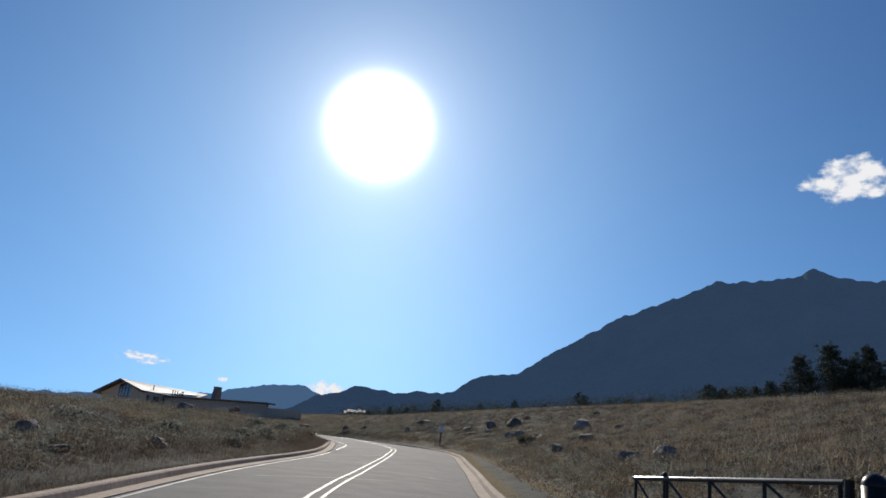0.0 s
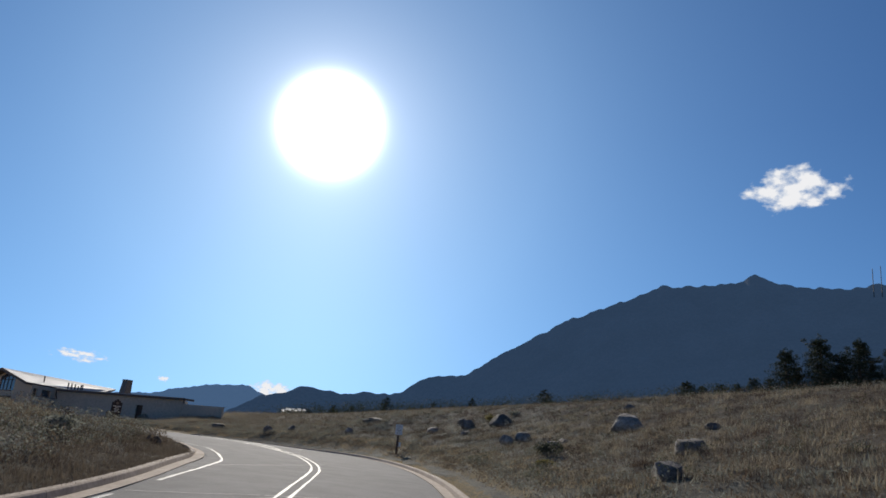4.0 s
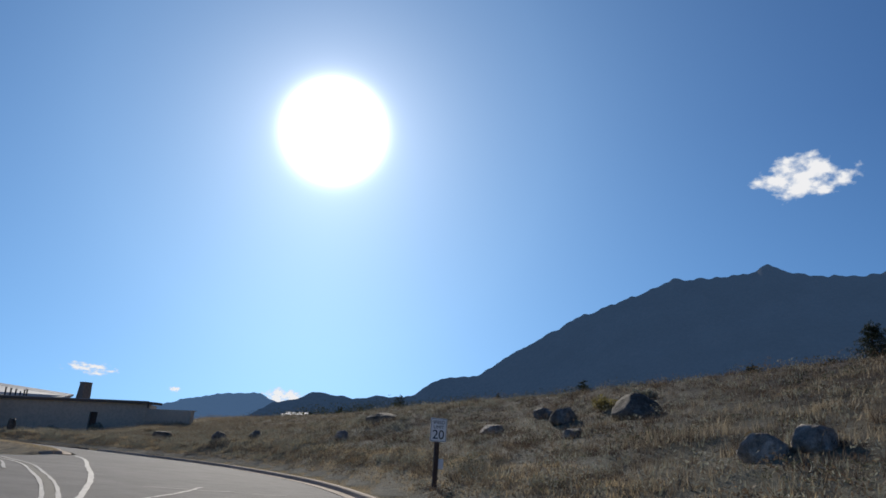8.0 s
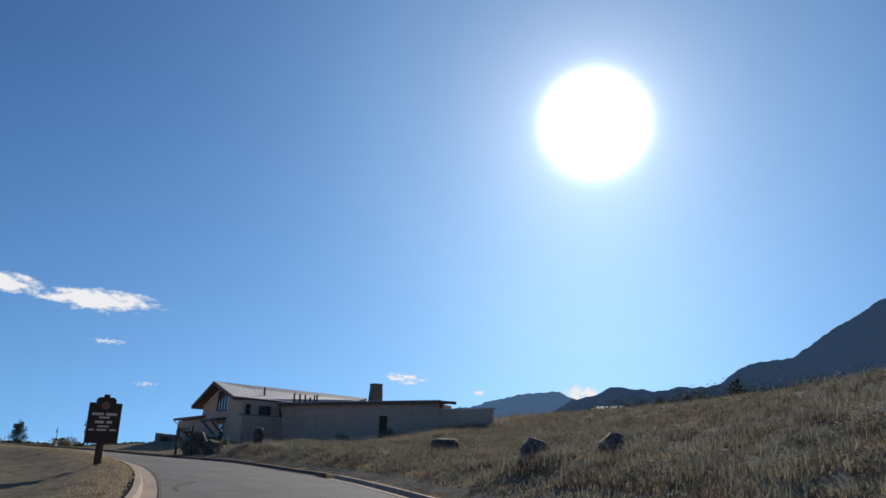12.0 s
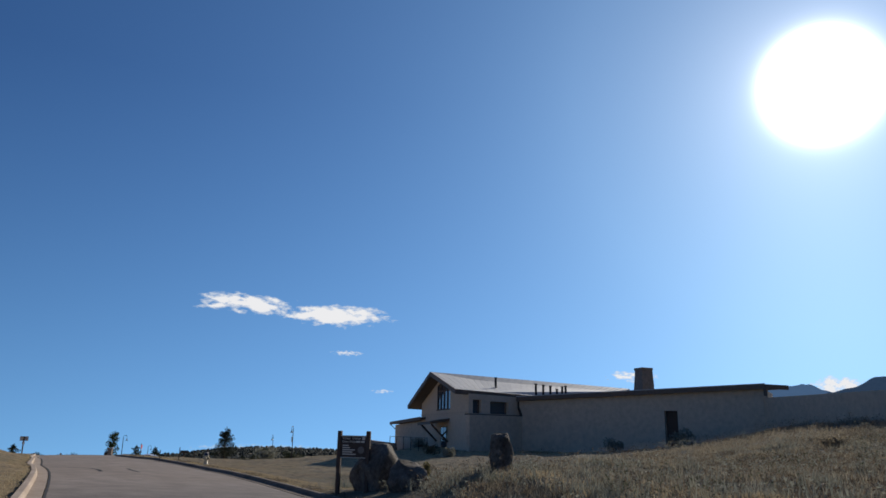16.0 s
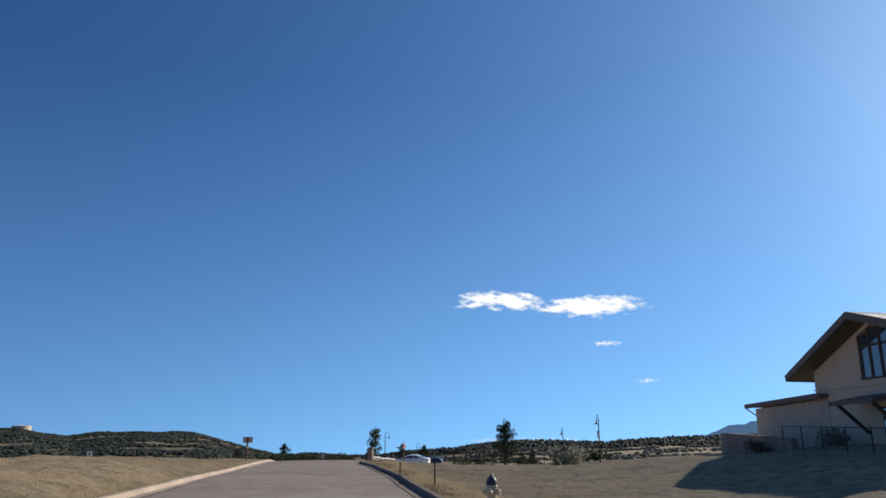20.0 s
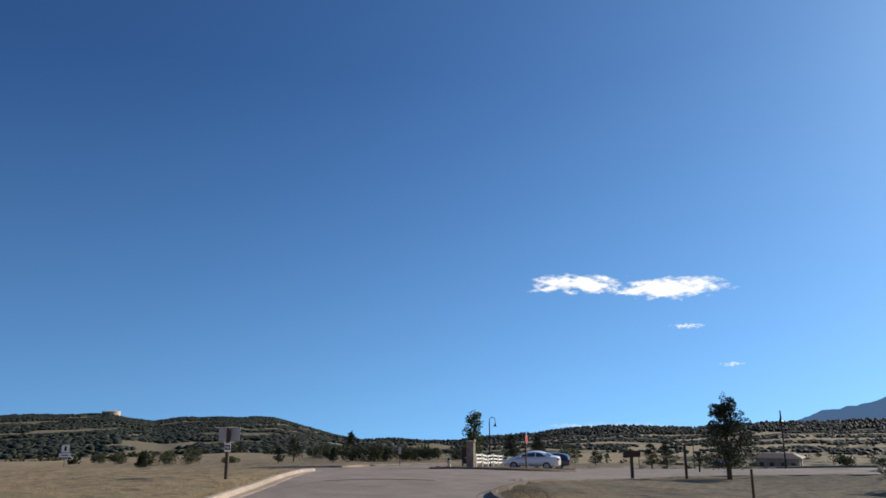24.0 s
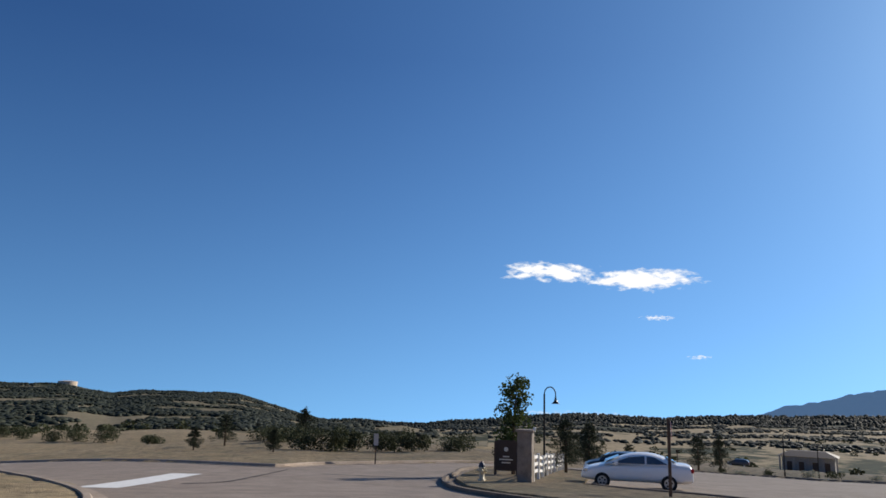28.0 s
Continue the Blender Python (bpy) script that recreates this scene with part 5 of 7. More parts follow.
part("marker_plate", moved(plate(0.16, 0.26, 0.01, 0.015), pose(0.14, 0.02, 0.22)), MAT_SIGN_WHITE, sp, "small white plate low on the post")
mp = stood("park_sign", -26.35, 92.04, 131, "dark brown carved park sign with pale lettering on one post", "sign")
part("post", (lambda b: (box(b, -0.11, 0.11, -0.09, 0.09, -0.5, 1.9, None, 0.012), b)[1])(bmesh.new()), MAT_TIMBER, mp)
bm = plate(0.98, 1.28, 0.07, 0.03)
board = part("board", moved(bm, pose(0, -0.13, 0.62)), MAT_SIGN_BROWN, mp)
part("crest", moved(plate(0.60, 0.34, 0.066, 0.12), pose(0, -0.13, 1.74)), MAT_SIGN_BROWN, board)
part("finial", (lambda b: (box(b, -0.09, 0.09, -0.19, -0.07, 2.05, 2.17, None, 0.02), b)[1])(bmesh.new()), MAT_SIGN_BROWN, board)
bm = bmesh.new()
bmesh.ops.create_cone(bm, cap_ends=True, segments=24, radius1=0.13, radius2=0.13, depth=0.012, matrix=pose(0, -0.171, 1.82, 90))
part("emblem", bm, simple("bronze_emblem", (0.20, 0.14, 0.10), 0.6, 0, 0.3, 20), board, "round bronze emblem")
for z, ws in ((1.50, (0.34, 0.33)), (1.41, (0.32,)), (1.25, (0.26, 0.17)), (1.13, (0.34,)), (1.02, (0.16, 0.3, 0.22))):
    tot = sum(ws) + 0.07 * (len(ws) - 1)
    x = -tot / 2
    for w in ws:
        part("lettering_bar", moved(plate(w, 0.085 if len(ws) == 2 else 0.055, 0.012, 0.01, 2), pose(x + w / 2, -0.171, z)), MAT_SIGN_TEXT, board)
        x += w + 0.07
for e in ((-0.49, 0.49, 0.62, 0.65), (-0.49, -0.46, 0.65, 1.90), (0.46, 0.49, 0.65, 1.90)):
    part("rim", (lambda b: (box(b, e[0], e[1], -0.175, -0.165, e[2], e[3]), b)[1])(bmesh.new()), MAT_TIMBER, board)

vs = stood("visitor_signboard", -39.5, 112.13, 158, "brown signboard between two dark posts with cream lettering", "sign")
vs.matrix_world = pose(-39.5, 112.13, 0.59, 0, 0, 22) @ Matrix.Scale(1.56, 4)
for x in (-0.31, 0.31):
    part("post", (lambda b: (box(b, x - 0.04, x + 0.04, -0.04, 0.04, -0.6, 1.37, None, 0.01), b)[1])(bmesh.new()), MAT_TIMBER, vs)
board = part("board", moved(plate(0.54, 0.44, 0.04, 0.012), pose(0, 0, 0.84)), MAT_SIGN_BROWN, vs)
words("lettering", "Visitor", 0.066, flat_text(-0.15, -0.024, 1.225), MAT_SIGN_TEXT, board)
words("lettering", "Center", 0.066, flat_text(0.065, -0.024, 1.225), MAT_SIGN_TEXT, board)
words("lettering", "Open", 0.060, flat_text(-0.175, -0.024, 1.16), MAT_SIGN_TEXT, board)
words("lettering", "Daily:", 0.060, flat_text(-0.015, -0.024, 1.16), MAT_SIGN_TEXT, board)
for x, w in ((0.10, 0.085), (0.20, 0.075)):
    part("lettering_bar", moved(plate(w, 0.034, 0.006, 0.006, 2), pose(x, -0.023, 1.143)), MAT_SIGN_TEXT, board)
for k, w in enumerate((0.13, 0.16, 0.27, 0.22, 0.29)):
    part("lettering_bar", moved(plate(w, 0.02, 0.006, 0.004, 2), pose(-0.235 + w / 2, -0.023, 1.075 - 0.042 * k)), MAT_SIGN_TEXT, board)
bm = bmesh.new()
bmesh.ops.create_cone(bm, cap_ends=True, segments=24, radius1=0.07, radius2=0.07, depth=0.008, matrix=pose(0.165, -0.023, 1.0, 90))
part("emblem", bm, simple("grey_emblem", (0.16, 0.14, 0.125), 0.6, 0, 0.4, 30), board)
part("arrow_plate", moved(plate(0.06, 0.06, 0.006, 0.008, 2), pose(0.215, -0.023, 1.195)), MAT_SIGN_TEXT, board)
for z in (1.262, 0.846):
    part("rim", (lambda b: (box(b, -0.27, 0.27, -0.026, -0.021, z, z + 0.012), b)[1])(bmesh.new()), MAT_SIGN_TEXT, board)

sb = stood("road_sign", -100.1, 127.72, 128, "two grey sign backs above a small one-way sign on a post", "sign")
part("post", (lambda b: (box(b, -0.05, 0.05, -0.05, 0.05, -0.4, 1.62, None, 0.01), b)[1])(bmesh.new()), MAT_TIMBER, sb)
for k, (x, tw) in enumerate(((-0.195, 3), (0.205, -3))):
    part("sign_plate", moved(plate(0.36, 0.42, 0.006, 0.02), pose(x, 0.055, 1.20, 0, 0, tw)), MAT_SIGN_BACK, sb, "grey back of a traffic sign")
ow = part("one_way_sign", moved(plate(0.22, 0.27, 0.006, 0.015), pose(0.02, -0.056, 0.86)), MAT_SIGN_WHITE, sb, "black and white one-way sign")
part("panel", moved(plate(0.19, 0.15, 0.004, 0.01), pose(0.02, -0.061, 0.92)), MAT_SIGN_BLACK, ow)
bm = bmesh.new()
pts = [(-0.07, -0.03), (0.02, -0.03), (0.02, -0.055), (0.085, 0.0), (0.02, 0.055), (0.02, 0.03), (-0.07, 0.03)]
bm.faces.new([bm.verts.new((0.02 + x, -0.065, 0.995 + z)) for x, z in pts])
part("arrow", bm, MAT_SIGN_WHITE, ow)
words("lettering", "ONE", 0.034, flat_text(-0.02, -0.067, 0.995), MAT_SIGN_BLACK, ow)
words("lettering", "WAY", 0.034, flat_text(0.052, -0.067, 0.995), MAT_SIGN_BLACK, ow)

st = stood("stop_sign", -119.85, 151.6, 46, "red stop sign edge-on on a dark square post", "sign")
part("post", (lambda b: (box(b, -0.05, 0.05, -0.05, 0.05, -0.3, 2.35, None, 0.008), b)[1])(bmesh.new()), MAT_TIMBER, st)
bm = bmesh.new()
bmesh.ops.create_cone(bm, cap_ends=True, segments=8, radius1=0.33, radius2=0.33, depth=0.008, matrix=pose(0, -0.07, 1.95, 90) @ pose(0, 0, 0, 0, 0, 22.5))
oct_ = part("sign_plate", bm, MAT_SIGN_WHITE, st)
bm = bmesh.new()
bmesh.ops.create_cone(bm, cap_ends=True, segments=8, radius1=0.30, radius2=0.30, depth=0.008, matrix=pose(0, -0.074, 1.95, 90) @ pose(0, 0, 0, 0, 0, 22.5))
part("face", bm, MAT_RED, oct_, "red octagonal face")


def post_sign(x, y, facing, h, label, w=0.0, ph=0.0, mat=None, thick=0.09, zoff=0.0, name="marker_post", round_=False):
    ob = stood(name, x, y, facing, label, "post" if not w else "sign")
    part("post", (lambda b: (box(b, -thick / 2, thick / 2, -thick / 2, thick / 2, -0.3, h, None, 0.008), b)[1])(bmesh.new()), MAT_TIMBER, ob)
    if w:
        if round_:
            bm = bmesh.new()
            bmesh.ops.create_cone(bm, cap_ends=True, segments=20, radius1=w / 2, radius2=w / 2, depth=0.012, matrix=pose(0, -thick / 2 - 0.01, h - w / 2 + zoff, 90))
        else:
            bm = moved(plate(w, ph, 0.012, 0.02), pose(0, -thick / 2 - 0.01, h - ph + zoff))
        part("sign_plate", bm, mat, ob)
    return ob


post_sign(-69.3, 123.7, 120, 0.75, "thin dark marker post on the lawn", thick=0.045)
post_sign(-67.3, 123.9, 120, 0.85, "thin dark marker post on the lawn", thick=0.05)
post_sign(-90.4, 140.5, 120, 0.85, "thin dark marker post beside the drive", thick=0.06)
post_sign(-106.3, 149.6, 110, 1.15, "squat wooden trail board on a leaning post", 0.95, 0.32, MAT_TIMBER, 0.14, 0.12, "trail_board")
post_sign(-105.2, 152.3, 120, 1.75, "dark wooden post beside the drive", thick=0.12)
post_sign(-112.5, 160.5, 130, 1.05, "small round sign on a brown post", 0.32, 0, MAT_SIGN_BROWN, 0.10, 0.1, "trail_sign", True)
post_sign(-174.4, 208.4, 135, 2.1, "small round sign on a brown post", 0.30, 0, MAT_SIGN_BROWN, 0.10, 0.1, "trail_sign", True)
post_sign(-200.2, 246.6, 135, 2.0, "small round sign on a brown post", 0.30, 0, MAT_SIGN_BROWN, 0.10, 0.1, "trail_sign", True)
post_sign(-144.7, 152.3, 110, 1.8, "narrow pale sign pair on a post across the junction", 0.28, 0.7, MAT_SIGN_BACK, 0.07, 0.0, "road_sign")
yi = stood("warning_sign", -143.7, 122.2, 100, "white sign over an arrow sign on a thin post", "sign")
part("post", (lambda b: (box(b, -0.035, 0.035, -0.035, 0.035, -0.3, 2.25), b)[1])(bmesh.new()), MAT_GALV, yi)
part("sign_plate", moved(plate(0.6, 0.6, 0.01), pose(0, -0.045, 1.66)), MAT_SIGN_WHITE, yi)
part("arrow_plate", moved(plate(0.9, 0.32, 0.01), pose(0, -0.045, 1.28)), MAT_SIGN_WHITE, yi)
part("arrow", moved(plate(0.5, 0.08, 0.006, 0.01), pose(0, -0.055, 1.40)), MAT_SIGN_BLACK, yi)
part("symbol", moved(plate(0.16, 0.36, 0.006, 0.02), pose(0, -0.055, 1.78)), MAT_SIGN_BLACK, yi)


# ---- lamps ----
def crook_lamp(x, y, h, facing, label):
    """A black post whose top bends over to a bell shade."""
    ob = stood("street_lamp", x, y, facing, label, "lamp", "lamps round the car park")
    bm = bmesh.new()
    tube(bm, (0, 0, -0.3), (0, 0, h - 0.45), 0.055, 0.042, 12)
    tube(bm, (0, 0, -0.1), (0, 0, 0.5), 0.085, 0.075, 12)
    part("post", bm, MAT_DARK_METAL, ob)
    bm = bmesh.new()
    pts = [V3((0.28 - 0.28 * math.cos(a), 0, h - 0.45 + 0.34 * math.sin(a))) for a in np.linspace(0, math.pi, 12)] + [V3((0.56, 0, h - 0.62))]
    for a, b in zip(pts, pts[1:]):
        tube(bm, a, b, 0.028, 0.028, 8)
    part("arm", bm, MAT_DARK_METAL, ob)
    bm = bmesh.new()
    ring = [(0.04, 0.0), (0.06, -0.12), (0.09, -0.2), (0.15, -0.27), (0.22, -0.31), (0.20, -0.31), (0.13, -0.25), (0.0, -0.22)]
    prev = None
    for r, z in ring:
        cur = [bm.verts.new((0.56 + r * math.cos(a), r * math.sin(a), h - 0.58 + z)) for a in np.linspace(0, 2 * math.pi, 17)[:-1]]
        if prev:
            for i in range(16):
                bm.faces.new((prev[i], prev[(i + 1) % 16], cur[(i + 1) % 16], cur[i]))
        prev = cur
    part("shade", bm, MAT_DARK_METAL, ob, "black bell shade", True)
    return ob


crook_lamp(-131.2, 155.1, 4.2, 145, "black shepherd's-crook lamp post with a bell shade")
crook_lamp(-150.0, 170.5, 4.0, 145, "black shepherd's-crook lamp post with a bell shade")
mast = crook_lamp(-92.4, 155.2, 4.0, 240, "black lamp post with a sign below its shade")
part("sign_plate", moved(plate(0.5, 0.62, 0.02), pose(0, -0.07, 2.0)), MAT_SIGN_BACK, mast)
crook_lamp(-112.3, 168.5, 4.0, 235, "black lamp post across the car park")
crook_lamp(-149.0, 195.9, 4.2, 150, "black lamp post beside the shed")
crook_lamp(-156.3, 211.4, 4.0, 150, "black lamp post on the grass before the shed")

# ---- the gate at the start ----
gate = tagged(new("pipe_gate"), "black steel pipe gate standing open beside the road", "gate")
GATE_A, GATE_B = V3((3.74, 14.56, 0.99)), V3((5.0, 9.3, 1.27))
gate.location = (GATE_B.x, GATE_B.y, height(GATE_B.x, GATE_B.y))
GATE_BASE = V3(gate.location)


def on_gate(s, drop):
    """A point of the gate: s metres from its free end, drop metres below the top rail."""
    return GATE_A.lerp(GATE_B, s / (GATE_B - GATE_A).length) - V3((0, 0, drop)) - GATE_BASE


GATE_S = (0.06, 1.2, 2.5, 3.85, 5.3)
for s_ in GATE_S:
    bm = bmesh.new()
    tube(bm, on_gate(s_, 0.85), on_gate(s_, 0.0), 0.03, 0.03, 10)
    part("upright", bm, MAT_DARK_METAL, gate)
for a, b in zip(GATE_S, GATE_S[1:]):
    bm = bmesh.new()
    tube(bm, on_gate(a + 0.04, 0.04), on_gate(b - 0.04, 0.8), 0.022, 0.022, 8)
    part("brace", bm, MAT_DARK_METAL, gate)
for d in (0.0, 0.83):
    bm = bmesh.new()
    tube(bm, on_gate(0.0, d), on_gate(5.38, d), 0.04, 0.04, 14)
    part("rail", bm, MAT_GATE, gate)
bm = bmesh.new()
bmesh.ops.create_uvsphere(bm, u_segments=12, v_segments=8, radius=0.045, matrix=Matrix.Translation(on_gate(0.0, 0.0)))
part("end_cap", bm, MAT_GALV, gate, "", True)
bm = bmesh.new()
c = on_gate(1.12, 0.0)
tube(bm, (c.x, c.y, -0.5), (c.x, c.y, c.z + 0.05), 0.035, 0.035, 10)
bmesh.ops.create_uvsphere(bm, u_segments=12, v_segments=8, radius=0.05, matrix=Matrix.Translation(c + V3((0, 0, 0.07))))
part("rest_post", bm, MAT_DARK_METAL, gate)
bm = bmesh.new()
c = on_gate(5.45, 0.0)
tube(bm, (c.x, c.y, -0.4), (c.x, c.y, c.z + 0.03), 0.06, 0.06, 14)
part("hinge_post", bm, MAT_DARK_METAL, gate)
bm = bmesh.new()
c = on_gate(5.85, -0.02)
tube(bm, (c.x, c.y, -0.4), (c.x, c.y, c.z - 0.06), 0.15, 0.15, 20)
bmesh.ops.create_uvsphere(bm, u_segments=20, v_segments=10, radius=0.15, matrix=Matrix.Translation((c.x, c.y, c.z - 0.06)))
part("gate_post", bm, MAT_DARK_METAL, gate, "thick domed black post", True)
bm = bmesh.new()
tube(bm, on_gate(5.45, 0.28), on_gate(5.8, 0.28), 0.03, 0.03, 8)
part("latch", bm, MAT_GALV, gate)


# ---- hydrants ----
def hydrant(x, y, facing, h, body, cap, label):
    ob = stood("fire_hydrant", x, y, facing, label, "hydrant")
    bm = bmesh.new()
    k = h / 0.75
    ring = [(0.15, 0.0), (0.15, 0.04), (0.105, 0.05), (0.10, 0.42), (0.125, 0.44), (0.125, 0.50), (0.11, 0.51)]
    prev = None
    for r, z in ring:
        cur = [bm.verts.new((k * r * math.cos(a), k * r * math.sin(a), k * z)) for a in np.linspace(0, 2 * math.pi, 19)[:-1]]
        if prev:
            for i in range(18):
                bm.faces.new((prev[i], prev[(i + 1) % 18], cur[(i + 1) % 18], cur[i]))
        prev = cur
    tube(bm, (0, 0, -0.3), (0, 0, 0.1), 0.1 * k, 0.1 * k, 14)
    part("barrel", bm, body, ob, "", True)
    bm = bmesh.new()
    prev = None
    for r, z in [(0.125, 0.50), (0.12, 0.56), (0.10, 0.62), (0.065, 0.665), (0.03, 0.68), (0.03, 0.73), (0.001, 0.735)]:
        cur = [bm.verts.new((k * r * math.cos(a), k * r * math.sin(a), k * z)) for a in np.linspace(0, 2 * math.pi, 19)[:-1]]
        if prev:
            for i in range(18):
                bm.faces.new((prev[i], prev[(i + 1) % 18], cur[(i + 1) % 18], cur[i]))
        prev = cur
    part("bonnet", bm, cap, ob, "dark domed cap", True)
    for a, r in ((0, 0.065), (180, 0.065), (270, 0.085)):
        bm = bmesh.new()
        d = V3((math.cos(radians(a)), math.sin(radians(a)), 0))
        tube(bm, d * 0.08 * k + V3((0, 0, 0.36 * k)), d * 0.19 * k + V3((0, 0, 0.36 * k)), r * k, r * k, 12)
        tube(bm, d * 0.19 * k + V3((0, 0, 0.36 * k)), d * 0.22 * k + V3((0, 0, 0.36 * k)), 0.03 * k, 0.025 * k, 6)
        part("outlet", bm, body, ob)
    return ob


hydrant(-60.2, 121.1, 150, 0.78, MAT_HYD, MAT_HYD_CAP, "pale fire hydrant with a dark cap on the lawn")
hydrant(-127.1, 149.15, 130, 0.75, MAT_HYD, MAT_HYD_CAP, "pale fire hydrant on the grass island")

# ---- entrance pillar, its fence and the park's name board ----
pillar = stood("stone_pillar", -126.4, 150.7, 135, "square stone entrance pillar with a capstone", "pillar")
bm = bmesh.new()
bmesh.ops.create_cube(bm, size=1.0)
bmesh.ops.subdivide_edges(bm, edges=bm.edges[:], cuts=8, use_grid_fill=True)
for v in bm.verts:
    v.co = V3((v.co.x * 0.56, v.co.y * 0.56, -0.3 + (v.co.z + 0.5) * 2.15))
    n = V3((v.co.x, v.co.y, 0)).normalized()
    v.co += n * 0.035 * noise.noise(v.co * 4.5)
part("shaft", bm, MAT_STONE, pillar)
bm = bmesh.new()
box(bm, -0.34, 0.34, -0.34, 0.34, 1.85, 1.95, None, 0.02)
part("capstone", bm, MAT_STONE, pillar)
bm = bmesh.new()
tube(bm, (0.36, -0.1, 1.87), (0.36, -0.1, 2.05), 0.05, 0.05, 10)
part("lamp", bm, MAT_SIGN_WHITE, pillar)
fence = stood("rail_fence", -126.9, 151.4, 225, "white split-rail fence running from the pillar", "fence")
fdir = V3((-0.755, 0.656, 0))
fence.matrix_world = pose(-126.9, 151.4, height(-126.9, 151.4), 0, 0, math.degrees(math.atan2(fdir.y, fdir.x)))
for i in range(10):
    x = i * 2.3
    bm = bmesh.new()
    z0 = height(-126.9 + fdir.x * x, 151.4 + fdir.y * x) - height(-126.9, 151.4)
    box(bm, x - 0.06, x + 0.06, -0.06, 0.06, z0 - 0.3, z0 + 0.98, None, 0.012)
    part("post", bm, MAT_WHITE, fence)
    if i < 9:
        z1 = height(-126.9 + fdir.x * (x + 2.3), 151.4 + fdir.y * (x + 2.3)) - height(-126.9, 151.4)
        for zz in (0.30, 0.58, 0.86):
            bm = bmesh.new()
            bar(bm, (x, 0.03, z0 + zz), (x + 2.3, 0.03, z1 + zz), 0.05, 0.12)
            part("rail", bm, MAT_WHITE, fence)
nb = stood("park_name_board", -131.4, 153.1, 130, "dark brown name board with pale lettering", "sign")
for x in (-0.5, 0.5):
    part("post", (lambda b: (box(b, x - 0.06, x + 0.06, -0.05, 0.05, -0.3, 1.5, None, 0.01), b)[1])(bmesh.new()), MAT_TIMBER, nb)
board = part("board", moved(plate(0.95, 1.35, 0.06, 0.12), pose(0, -0.06, 0.2)), MAT_SIGN_BROWN, nb)
for z, w in ((0.8, 0.3), (0.67, 0.62), (0.53, 0.4)):
    part("lettering_bar", moved(plate(w, 0.055, 0.01, 0.01, 2), pose(0, -0.094, z)), MAT_SIGN_TEXT, board)
bm = bmesh.new()
bmesh.ops.create_cone(bm, cap_ends=True, segments=20, radius1=0.1, radius2=0.1, depth=0.01, matrix=pose(0, -0.093, 1.15, 90))
part("emblem", bm, MAT_SIGN_TEXT, board)


